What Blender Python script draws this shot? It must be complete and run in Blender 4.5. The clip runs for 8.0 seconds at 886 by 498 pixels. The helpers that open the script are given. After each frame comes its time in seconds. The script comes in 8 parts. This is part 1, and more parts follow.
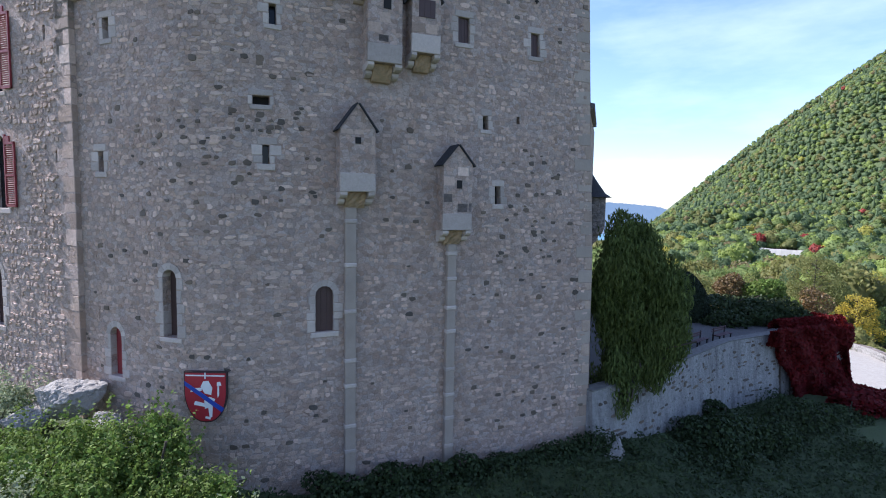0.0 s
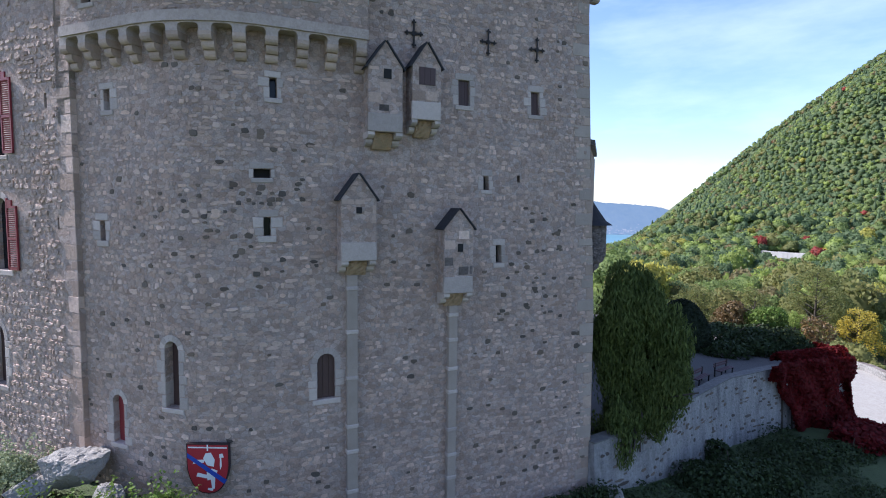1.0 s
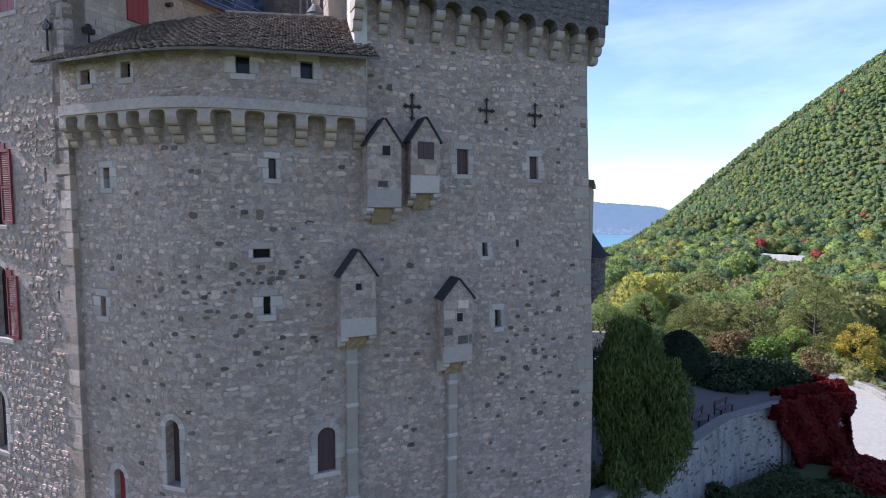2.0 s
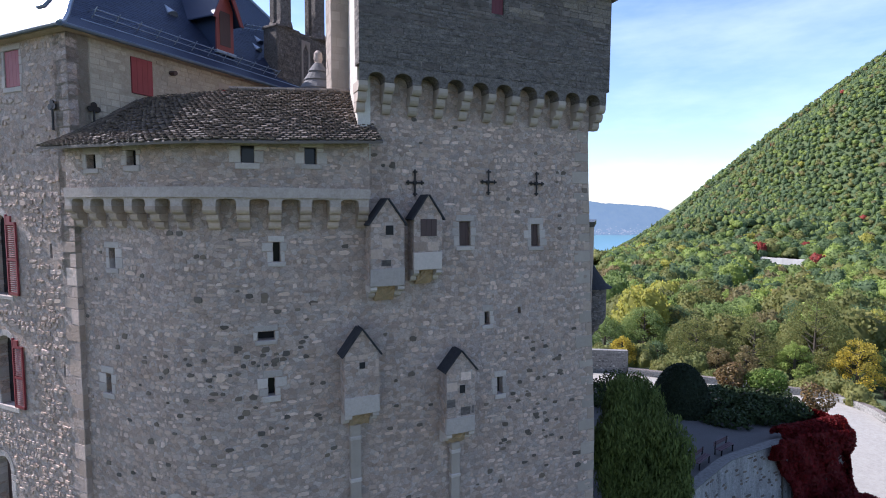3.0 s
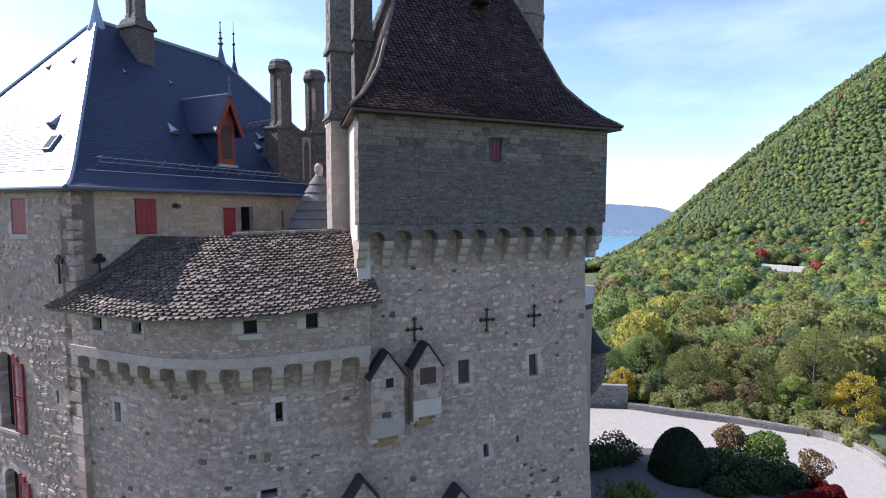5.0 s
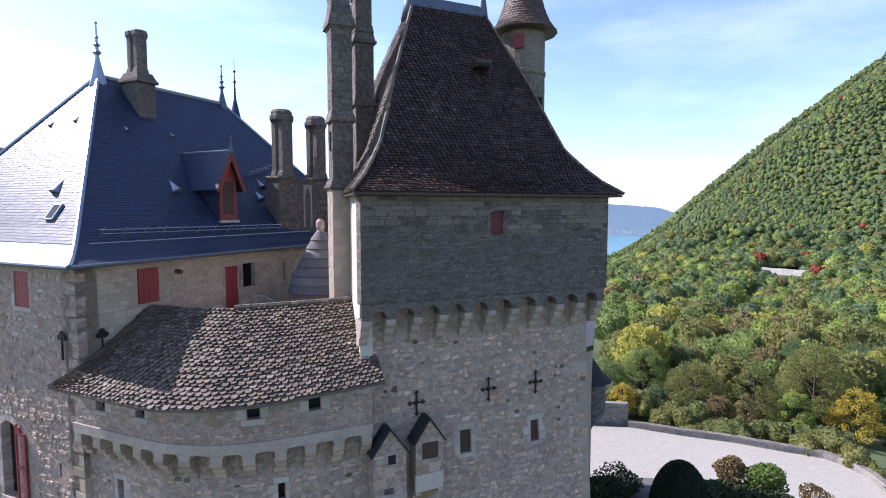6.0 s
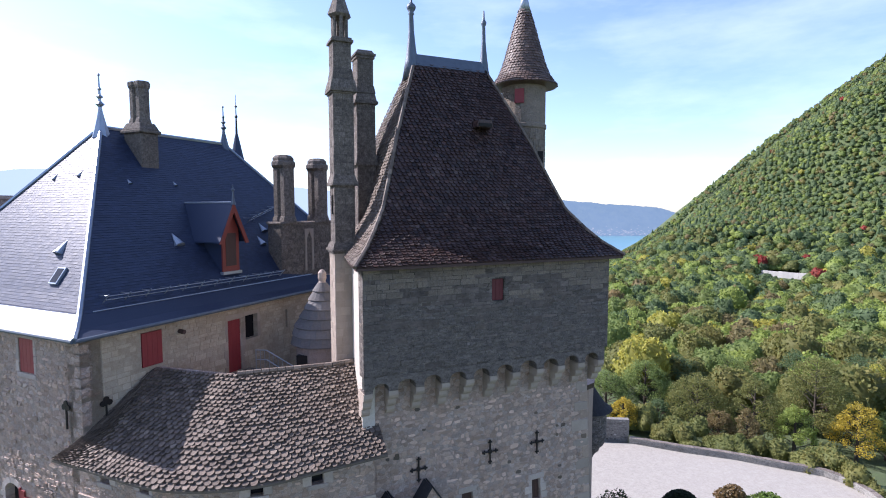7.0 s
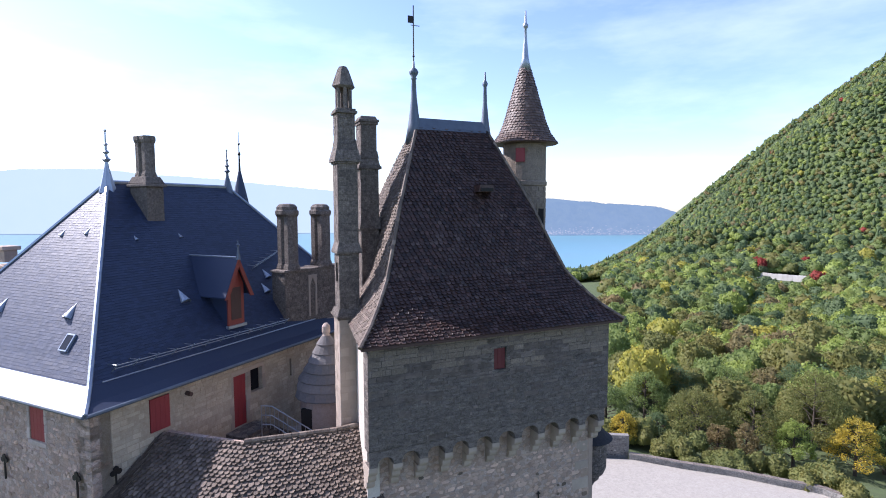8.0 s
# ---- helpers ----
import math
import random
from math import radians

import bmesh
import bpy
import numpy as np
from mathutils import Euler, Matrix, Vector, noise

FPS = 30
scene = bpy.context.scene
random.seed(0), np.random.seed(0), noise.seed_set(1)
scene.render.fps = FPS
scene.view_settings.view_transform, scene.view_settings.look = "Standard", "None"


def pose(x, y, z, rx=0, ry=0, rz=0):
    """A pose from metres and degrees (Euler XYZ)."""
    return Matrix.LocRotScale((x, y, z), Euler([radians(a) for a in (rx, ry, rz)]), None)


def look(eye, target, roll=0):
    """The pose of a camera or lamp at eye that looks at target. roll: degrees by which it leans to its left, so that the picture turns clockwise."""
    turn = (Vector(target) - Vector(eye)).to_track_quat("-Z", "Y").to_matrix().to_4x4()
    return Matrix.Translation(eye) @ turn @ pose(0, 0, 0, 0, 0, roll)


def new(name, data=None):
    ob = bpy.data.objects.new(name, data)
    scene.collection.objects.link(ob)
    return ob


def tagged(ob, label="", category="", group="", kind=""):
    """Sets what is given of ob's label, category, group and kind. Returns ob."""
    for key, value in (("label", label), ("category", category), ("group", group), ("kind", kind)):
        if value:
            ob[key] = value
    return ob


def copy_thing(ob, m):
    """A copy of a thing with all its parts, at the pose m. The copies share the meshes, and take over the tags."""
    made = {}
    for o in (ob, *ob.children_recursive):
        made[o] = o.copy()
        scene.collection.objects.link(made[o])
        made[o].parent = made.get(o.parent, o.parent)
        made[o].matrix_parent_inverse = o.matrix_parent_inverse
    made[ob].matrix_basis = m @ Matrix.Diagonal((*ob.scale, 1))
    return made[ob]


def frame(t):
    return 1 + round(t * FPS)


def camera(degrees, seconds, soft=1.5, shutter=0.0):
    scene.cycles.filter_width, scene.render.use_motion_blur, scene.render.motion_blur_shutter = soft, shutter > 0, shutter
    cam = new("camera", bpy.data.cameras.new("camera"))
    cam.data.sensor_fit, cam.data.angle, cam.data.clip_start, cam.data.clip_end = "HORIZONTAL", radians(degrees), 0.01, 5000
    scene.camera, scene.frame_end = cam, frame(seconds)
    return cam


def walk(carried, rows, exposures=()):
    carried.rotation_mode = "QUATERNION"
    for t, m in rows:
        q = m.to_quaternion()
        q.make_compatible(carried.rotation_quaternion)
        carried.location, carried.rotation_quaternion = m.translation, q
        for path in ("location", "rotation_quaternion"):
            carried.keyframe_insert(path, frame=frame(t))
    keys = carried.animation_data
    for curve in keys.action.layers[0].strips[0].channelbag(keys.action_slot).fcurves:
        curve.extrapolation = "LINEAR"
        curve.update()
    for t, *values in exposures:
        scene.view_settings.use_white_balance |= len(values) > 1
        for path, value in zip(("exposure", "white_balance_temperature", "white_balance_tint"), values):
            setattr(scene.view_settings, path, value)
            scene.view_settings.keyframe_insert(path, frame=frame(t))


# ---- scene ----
import collections

cam = camera(80.0, 8.0, soft=1.0)
PATH = [
    (0, (-0.205, 2.681, 9.257), (-0.2, 4.674, 9.094), 1.0),
    (0.5, (-0.263, 2.72, 10.278), (-0.261, 4.714, 10.118), 0.8),
    (1, (-0.238, 2.824, 11.398), (-0.237, 4.818, 11.239), 0.7),
    (1.5, (-0.213, 2.896, 12.537), (-0.212, 4.89, 12.38), 0.5),
    (3, (-0.348, 3.001, 16.288), (-0.346, 4.995, 16.133), 0.3),
    (3.5, (-0.357, 2.984, 17.455), (-0.356, 4.978, 17.301), 0.2),
    (4, (-0.323, 3.014, 18.718), (-0.322, 5.008, 18.564), 0.2),
    (4.5, (-0.303, 3.03, 19.951), (-0.303, 5.024, 19.798), 0.1),
    (6, (-0.384, 3.189, 23.767), (-0.383, 5.183, 23.615), -0.0),
    (6.5, (-0.419, 3.271, 24.873), (-0.418, 5.265, 24.72), -0.1),
    (7, (-0.42, 3.258, 26.098), (-0.421, 5.252, 25.946), -0.1),
    (7.5, (-0.447, 3.192, 27.373), (-0.448, 5.186, 27.219), -0.1),
    (8, (-0.524, 3.106, 28.644), (-0.524, 5.1, 28.489), -0.2),
]
walk(cam, [(t, look(eye, target, roll)) for t, eye, target, roll in PATH], [(0, 0.87, 5700, 20), (1.5, 0.74, 5700, 20), (3, 0.74, 5800, 20), (4.5, 0.76, 5900, 21), (6.5, 0.78, 5950, 22), (8, 0.8, 5950, 23)])

# ---------- world, sun ----------
SUN_AZ, SUN_EL = 159.5, 41.0
world = bpy.data.worlds.new("sky_world")
scene.world = world
world.use_nodes = True
wn, wl = world.node_tree.nodes, world.node_tree.links
wn.clear()
sky = wn.new("ShaderNodeTexSky")
sky.sky_type = "NISHITA"
sky.sun_disc = False
sky.sun_elevation = radians(SUN_EL)
sky.sun_rotation = radians((90.0 - SUN_AZ) % 360.0)
sky.altitude, sky.air_density, sky.dust_density, sky.ozone_density = 600.0, 1.0, 0.9, 1.7
# thin high cloud veils
tc = wn.new("ShaderNodeTexCoord")
mp = wn.new("ShaderNodeMapping")
mp.inputs["Scale"].default_value = (1.2, 1.2, 4.5)
cn = wn.new("ShaderNodeTexNoise")
cn.inputs["Scale"].default_value, cn.inputs["Detail"].default_value, cn.inputs["Roughness"].default_value = 2.6, 8.0, 0.58
cr = wn.new("ShaderNodeValToRGB")
cr.color_ramp.elements[0].position, cr.color_ramp.elements[1].position = 0.46, 0.85
cr.color_ramp.elements[0].color, cr.color_ramp.elements[1].color = (0, 0, 0, 1), (0.22, 0.22, 0.22, 1)
mix = wn.new("ShaderNodeMixRGB")
mix.inputs[2].default_value = (8.5, 9.0, 9.6, 1)
bg = wn.new("ShaderNodeBackground")
bg.inputs["Strength"].default_value = 0.15
wo = wn.new("ShaderNodeOutputWorld")
wl.new(tc.outputs["Generated"], mp.inputs[0]); wl.new(mp.outputs[0], cn.inputs[0]); wl.new(cn.outputs[0], cr.inputs[0])
wl.new(cr.outputs[0], mix.inputs[0]); wl.new(sky.outputs[0], mix.inputs[1]); wl.new(mix.outputs[0], bg.inputs[0]); wl.new(bg.outputs[0], wo.inputs[0])

sun_data = bpy.data.lights.new("sun", "SUN")
sun_data.energy, sun_data.angle, sun_data.color = 5.0, radians(0.53), (1.0, 0.95, 0.87)
sun = new("sun", sun_data)
sv = Vector((math.cos(radians(SUN_AZ)) * math.cos(radians(SUN_EL)), math.sin(radians(SUN_AZ)) * math.cos(radians(SUN_EL)), math.sin(radians(SUN_EL))))
sun.matrix_world = look(sv * 120, (0, 0, 0))

# ---------- materials ----------
MATS = {}


def mat(name, base, rough=0.85, metal=0.0, spec=0.5, var=(), bump=(), island=0.0, hues=(), transl=0.0, emit=None):
    """Procedural material. var: rows of (scale, amount, stretch z, second colour). bump: rows of (scale, metres).
    island: random lightness from piece to piece; hues: colours mixed in from piece to piece."""
    if name in MATS:
        return MATS[name]
    m = bpy.data.materials.new(name)
    m.use_nodes = True
    n, l = m.node_tree.nodes, m.node_tree.links
    n.clear()
    out = n.new("ShaderNodeOutputMaterial")
    b = n.new("ShaderNodeBsdfPrincipled")
    b.inputs["Roughness"].default_value, b.inputs["Metallic"].default_value = rough, metal
    b.inputs["Specular IOR Level"].default_value = spec
    geo = n.new("ShaderNodeNewGeometry")
    oi = n.new("ShaderNodeObjectInfo")
    add = n.new("ShaderNodeMath"); add.operation = "ADD"
    fr = n.new("ShaderNodeMath"); fr.operation = "FRACT"
    l.new(geo.outputs["Random Per Island"], add.inputs[0]); l.new(oi.outputs["Random"], add.inputs[1]); l.new(add.outputs[0], fr.inputs[0])
    rgb = n.new("ShaderNodeRGB"); rgb.outputs[0].default_value = (*base, 1)
    col = rgb.outputs[0]
    if hues:
        ramp = n.new("ShaderNodeValToRGB")
        ramp.color_ramp.interpolation = "LINEAR"
        els = ramp.color_ramp.elements
        cols = [base, *hues]
        els[0].color, els[1].color = (*cols[0], 1), (*cols[-1], 1)
        for i, c in enumerate(cols[1:-1], 1):
            e = els.new(i / (len(cols) - 1)); e.color = (*c, 1)
        l.new(fr.outputs[0], ramp.inputs[0])
        col = ramp.outputs[0]
    for scale, amount, zs, c2 in var:
        mpn = n.new("ShaderNodeMapping"); mpn.inputs["Scale"].default_value = (1, 1, zs)
        l.new(geo.outputs["Position"], mpn.inputs[0])
        t = n.new("ShaderNodeTexNoise")
        t.inputs["Scale"].default_value, t.inputs["Detail"].default_value, t.inputs["Roughness"].default_value = scale, 7, 0.62
        l.new(mpn.outputs[0], t.inputs[0])
        r = n.new("ShaderNodeValToRGB")
        r.color_ramp.elements[0].position, r.color_ramp.elements[1].position = 0.38, 0.68
        l.new(t.outputs[0], r.inputs[0])
        k = n.new("ShaderNodeMath"); k.operation = "MULTIPLY"; k.inputs[1].default_value = amount
        l.new(r.outputs[0], k.inputs[0])
        mx = n.new("ShaderNodeMixRGB"); mx.inputs[2].default_value = (*c2, 1)
        l.new(k.outputs[0], mx.inputs[0]); l.new(col, mx.inputs[1])
        col = mx.outputs[0]
    if island:
        hs = n.new("ShaderNodeHueSaturation")
        mr = n.new("ShaderNodeMapRange"); mr.inputs[3].default_value, mr.inputs[4].default_value = 1 - island, 1 + island
        f2 = n.new("ShaderNodeMath"); f2.operation = "MULTIPLY"; f2.inputs[1].default_value = 7.31
        f3 = n.new("ShaderNodeMath"); f3.operation = "FRACT"
        l.new(fr.outputs[0], f2.inputs[0]); l.new(f2.outputs[0], f3.inputs[0]); l.new(f3.outputs[0], mr.inputs[0])
        l.new(mr.outputs[0], hs.inputs["Value"]); l.new(col, hs.inputs["Color"])
        col = hs.outputs[0]
    l.new(col, b.inputs["Base Color"])
    prev = None
    for scale, metres in bump:
        t = n.new("ShaderNodeTexNoise")
        t.inputs["Scale"].default_value, t.inputs["Detail"].default_value, t.inputs["Roughness"].default_value = scale, 6, 0.65
        l.new(geo.outputs["Position"], t.inputs[0])
        bp = n.new("ShaderNodeBump"); bp.inputs["Distance"].default_value, bp.inputs["Strength"].default_value = metres, 1.0
        l.new(t.outputs[0], bp.inputs["Height"])
        if prev:
            l.new(prev, bp.inputs["Normal"])
        prev = bp.outputs[0]
    if prev:
        l.new(prev, b.inputs["Normal"])
    sh = b.outputs[0]
    if transl:
        tr = n.new("ShaderNodeBsdfTranslucent"); l.new(col, tr.inputs[0])
        ms = n.new("ShaderNodeMixShader"); ms.inputs[0].default_value = transl
        l.new(sh, ms.inputs[1]); l.new(tr.outputs[0], ms.inputs[2]); sh = ms.outputs[0]
    if emit:
        em = n.new("ShaderNodeEmission"); l.new(col, em.inputs[0]); em.inputs[1].default_value = emit
        sh = em.outputs[0]
    l.new(sh, out.inputs[0])
    MATS[name] = m
    return m


def flush_stones(m, scale, flat, strength, joint):
    """Adds the stones that lie flush in the mortar: cells of uneven tone with pitted joints between them."""
    n, l = m.node_tree.nodes, m.node_tree.links
    b = [x for x in n if x.type == "BSDF_PRINCIPLED"][0]
    col = b.inputs["Base Color"].links[0].from_socket
    geo = n.new("ShaderNodeNewGeometry")
    warp = n.new("ShaderNodeTexNoise"); warp.inputs["Scale"].default_value, warp.inputs["Detail"].default_value = 4.0, 3
    off = n.new("ShaderNodeVectorMath"); off.operation = "SCALE"; off.inputs["Scale"].default_value = 0.22
    add = n.new("ShaderNodeVectorMath"); add.operation = "ADD"
    mp = n.new("ShaderNodeMapping"); mp.inputs["Scale"].default_value = (1, 1, flat)
    l.new(geo.outputs["Position"], warp.inputs[0]); l.new(warp.outputs["Color"], off.inputs[0])
    l.new(geo.outputs["Position"], add.inputs[0]); l.new(off.outputs[0], add.inputs[1]); l.new(add.outputs[0], mp.inputs[0])
    cell = n.new("ShaderNodeTexVoronoi"); cell.inputs["Scale"].default_value = scale
    edge = n.new("ShaderNodeTexVoronoi"); edge.feature = "DISTANCE_TO_EDGE"; edge.inputs["Scale"].default_value = scale
    l.new(mp.outputs[0], cell.inputs[0]); l.new(mp.outputs[0], edge.inputs[0])
    sep = n.new("ShaderNodeSeparateColor"); l.new(cell.outputs["Color"], sep.inputs[0])
    tone = n.new("ShaderNodeMapRange"); tone.inputs[3].default_value, tone.inputs[4].default_value = 1 - strength, 1 + strength
    l.new(sep.outputs[0], tone.inputs[0])
    pit = n.new("ShaderNodeMapRange"); pit.inputs[1].default_value, pit.inputs[2].default_value, pit.inputs[3].default_value, pit.inputs[4].default_value = 0.0, 0.09, joint, 1.0
    l.new(edge.outputs["Distance"], pit.inputs[0])
    mul = n.new("ShaderNodeMath"); mul.operation = "MULTIPLY"; l.new(tone.outputs[0], mul.inputs[0]); l.new(pit.outputs[0], mul.inputs[1])
    hs = n.new("ShaderNodeHueSaturation"); l.new(mul.outputs[0], hs.inputs["Value"]); l.new(col, hs.inputs["Color"])
    sat = n.new("ShaderNodeMapRange"); sat.inputs[3].default_value, sat.inputs[4].default_value = 0.8, 1.2
    l.new(sep.outputs[1], sat.inputs[0]); l.new(sat.outputs[0], hs.inputs["Saturation"])
    l.new(hs.outputs[0], b.inputs["Base Color"])
    bp = n.new("ShaderNodeBump"); bp.inputs["Distance"].default_value = 0.03
    l.new(pit.outputs[0], bp.inputs["Height"])
    if b.inputs["Normal"].links:
        l.new(b.inputs["Normal"].links[0].from_socket, bp.inputs["Normal"])
    l.new(bp.outputs[0], b.inputs["Normal"])


M_RUBBLE = mat("rubble_mortar", (0.550, 0.415, 0.332), 0.95, var=((0.2, 0.6, 1, (0.578, 0.455, 0.401)), (0.7, 0.5, 1.2, (0.409, 0.273, 0.205)), (4.5, 0.6, 1.4, (0.330, 0.245, 0.195)), (13, 0.5, 1.3, (0.604, 0.465, 0.401)), (34, 0.5, 1, (0.274, 0.205, 0.168))), bump=((5, 0.09), (15, 0.05), (45, 0.02)))
flush_stones(M_RUBBLE, 5.2, 1.35, 0.2, 0.8)
M_STONE = mat("rubble_stone", (0.522, 0.385, 0.303), 0.92, hues=((0.642, 0.482, 0.391), (0.432, 0.313, 0.244), (0.686, 0.524, 0.432), (0.552, 0.385, 0.282), (0.614, 0.476, 0.411), (0.464, 0.337, 0.259), (0.800, 0.638, 0.541)), island=0.3, var=((0.2, 0.4, 1, (0.699, 0.511, 0.405)), (0.7, 0.4, 1.2, (0.453, 0.295, 0.210)), (9, 0.5, 1, (0.405, 0.295, 0.226))), bump=((12, 0.06), (45, 0.025)))
M_DARKSTONE = mat("dark_stone", (0.120, 0.095, 0.073), 0.92, hues=((0.160, 0.118, 0.085), (0.088, 0.074, 0.061), (0.192, 0.137, 0.095), (0.108, 0.089, 0.075)), island=0.25, var=((14, 0.4, 1, (0.160, 0.130, 0.102)),), bump=((18, 0.04),))
M_WEATHER = mat("weathered_masonry", (0.206, 0.173, 0.150), 0.95, var=((0.5, 0.6, 0.8, (0.283, 0.240, 0.204)), (1.5, 0.92, 1.9, (0.065, 0.055, 0.048)), (4.5, 0.75, 1.8, (0.318, 0.271, 0.235)), (12, 0.65, 1.4, (0.089, 0.074, 0.066)), (34, 0.5, 1, (0.236, 0.200, 0.175))), bump=((5, 0.1), (16, 0.06), (45, 0.03)))
M_WTOP = mat("brown_grey_stone", (0.345, 0.265, 0.208), 0.94, hues=((0.375, 0.295, 0.233), (0.305, 0.232, 0.18), (0.345, 0.263, 0.202)), island=0.1, var=((0.7, 0.55, 2.2, (0.16, 0.132, 0.108)), (3.5, 0.55, 1.8, (0.17, 0.142, 0.115)), (10, 0.6, 1, (0.34, 0.288, 0.232)), (24, 0.6, 1, (0.12, 0.1, 0.082))), bump=((10, 0.05), (40, 0.025)))
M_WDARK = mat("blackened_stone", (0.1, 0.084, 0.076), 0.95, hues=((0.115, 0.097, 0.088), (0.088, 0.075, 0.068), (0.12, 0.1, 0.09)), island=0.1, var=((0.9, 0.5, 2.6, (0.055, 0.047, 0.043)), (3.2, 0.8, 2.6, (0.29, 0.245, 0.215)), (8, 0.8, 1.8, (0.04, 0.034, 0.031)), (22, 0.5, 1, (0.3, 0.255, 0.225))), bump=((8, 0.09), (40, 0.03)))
flush_stones(M_WEATHER, 3.4, 2.2, 0.4, 0.55)
M_WSTONE = mat("weathered_stone", (0.25, 0.204, 0.175), 0.94, hues=((0.33, 0.27, 0.234), (0.2, 0.162, 0.14), (0.25, 0.203, 0.177), (0.40, 0.33, 0.29), (0.22, 0.178, 0.155)), island=0.16, var=((0.6, 0.6, 1.6, (0.096, 0.077, 0.068)), (2.5, 0.7, 1.6, (0.085, 0.068, 0.061)), (10, 0.5, 1, (0.271, 0.221, 0.192))), bump=((10, 0.08), (40, 0.03)))
M_ASHLAR = mat("pale_ashlar", (0.448, 0.364, 0.309), 0.9, island=0.12, var=((0.9, 0.55, 0.7, (0.310, 0.237, 0.191)), (5, 0.55, 1, (0.249, 0.190, 0.152)), (16, 0.45, 1, (0.522, 0.430, 0.371))), bump=((7, 0.03), (20, 0.02), (70, 0.008)))
M_DRESS = mat("dressed_pale_stone", (0.473, 0.383, 0.332), 0.9, island=0.2, var=((1.6, 0.45, 1, (0.361, 0.302, 0.256)), (8, 0.45, 1, (0.330, 0.279, 0.234)), (22, 0.35, 1, (0.561, 0.491, 0.430))), bump=((8, 0.025), (30, 0.012)))
M_ASHLAR2 = mat("warm_ashlar", (0.402, 0.327, 0.268), 0.9, island=0.12, var=((1.3, 0.55, 1, (0.280, 0.225, 0.180)), (11, 0.4, 1, (0.330, 0.268, 0.216))), bump=((16, 0.02), (60, 0.008)))
# Near-white so that the keep's sunlit side strip is bright by colour.
M_LITSIDE = mat("limewashed_stone", (0.62, 0.56, 0.48), 0.92, var=((1.2, 0.5, 0.6, (0.48, 0.42, 0.35)), (7, 0.5, 1, (0.68, 0.62, 0.54)), (22, 0.4, 1, (0.4, 0.35, 0.29))), bump=((8, 0.05), (30, 0.02)))
# Stone lightened to carry the light bounced off the terrace.
M_HSTONE = mat("house_wall_stone", (0.508, 0.432, 0.332), 0.92, hues=((0.576, 0.498, 0.391), (0.398, 0.325, 0.245), (0.619, 0.541, 0.429), (0.465, 0.378, 0.279)), island=0.12, var=((0.5, 0.7, 0.45, (0.257, 0.184, 0.128)), (1.8, 0.5, 0.6, (0.342, 0.267, 0.194)), (9, 0.5, 1, (0.570, 0.497, 0.387)), (26, 0.4, 1, (0.314, 0.248, 0.185))), bump=((14, 0.03),))
M_CHIM = mat("lichened_chimney_stone", (0.197, 0.164, 0.137), 0.93, island=0.2, var=((0.8, 0.5, 0.6, (0.118, 0.097, 0.083)), (3, 0.7, 1, (0.084, 0.070, 0.061)), (8, 0.75, 1, (0.370, 0.311, 0.261)), (20, 0.75, 1, (0.063, 0.052, 0.046))), bump=((10, 0.05), (40, 0.02)))
M_CORBEL = mat("corbel_stone", (0.449, 0.325, 0.250), 0.92, island=0.18, var=((2.5, 0.6, 1, (0.255, 0.194, 0.147)), (14, 0.4, 1, (0.479, 0.388, 0.304))), bump=((14, 0.03),))
M_OCHRE = mat("lichened_carving", (0.47, 0.295, 0.165), 0.92, var=((6, 0.6, 1, (0.22, 0.17, 0.09)), (25, 0.5, 1, (0.45, 0.38, 0.26))), bump=((14, 0.06), (40, 0.03)))
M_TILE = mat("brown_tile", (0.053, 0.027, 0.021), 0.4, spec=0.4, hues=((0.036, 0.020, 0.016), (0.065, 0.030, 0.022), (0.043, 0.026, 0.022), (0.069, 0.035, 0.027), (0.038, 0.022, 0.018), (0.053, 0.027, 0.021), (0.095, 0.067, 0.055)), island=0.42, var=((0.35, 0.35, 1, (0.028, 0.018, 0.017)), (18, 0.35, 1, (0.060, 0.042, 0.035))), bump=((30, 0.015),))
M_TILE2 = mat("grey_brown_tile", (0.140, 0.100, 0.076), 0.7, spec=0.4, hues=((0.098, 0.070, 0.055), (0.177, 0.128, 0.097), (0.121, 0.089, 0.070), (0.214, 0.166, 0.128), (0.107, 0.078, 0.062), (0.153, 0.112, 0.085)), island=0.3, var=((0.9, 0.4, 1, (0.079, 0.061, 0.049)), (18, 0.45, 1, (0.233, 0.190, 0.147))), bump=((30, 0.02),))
M_TILE3 = mat("red_brown_tile", (0.11, 0.066, 0.05), 0.5, spec=0.5, hues=((0.08, 0.05, 0.04), (0.14, 0.085, 0.063), (0.095, 0.064, 0.05), (0.17, 0.115, 0.088)), island=0.3, var=((18, 0.4, 1, (0.17, 0.125, 0.1)),), bump=((30, 0.015),))
M_SLATE = mat("blue_slate", (0.022, 0.032, 0.066), 0.48, spec=0.42, island=0.2, var=((3, 0.4, 1, (0.026, 0.036, 0.068)),), bump=((40, 0.004),))
M_SLAB = mat("dark_roof_slab", (0.034, 0.033, 0.036), 0.85, spec=0.2, var=((5, 0.5, 1, (0.06, 0.057, 0.058)),), bump=((14, 0.02),))
M_ZINC = mat("zinc_sheet", (0.36, 0.40, 0.45), 0.42, metal=0.7, var=((2.5, 0.5, 1, (0.25, 0.285, 0.33)),), bump=((10, 0.006),))
M_LEAD = mat("lead_sheet", (0.12, 0.145, 0.18), 0.5, metal=0.35, var=((4, 0.5, 1, (0.075, 0.09, 0.115)),), bump=((14, 0.015),))
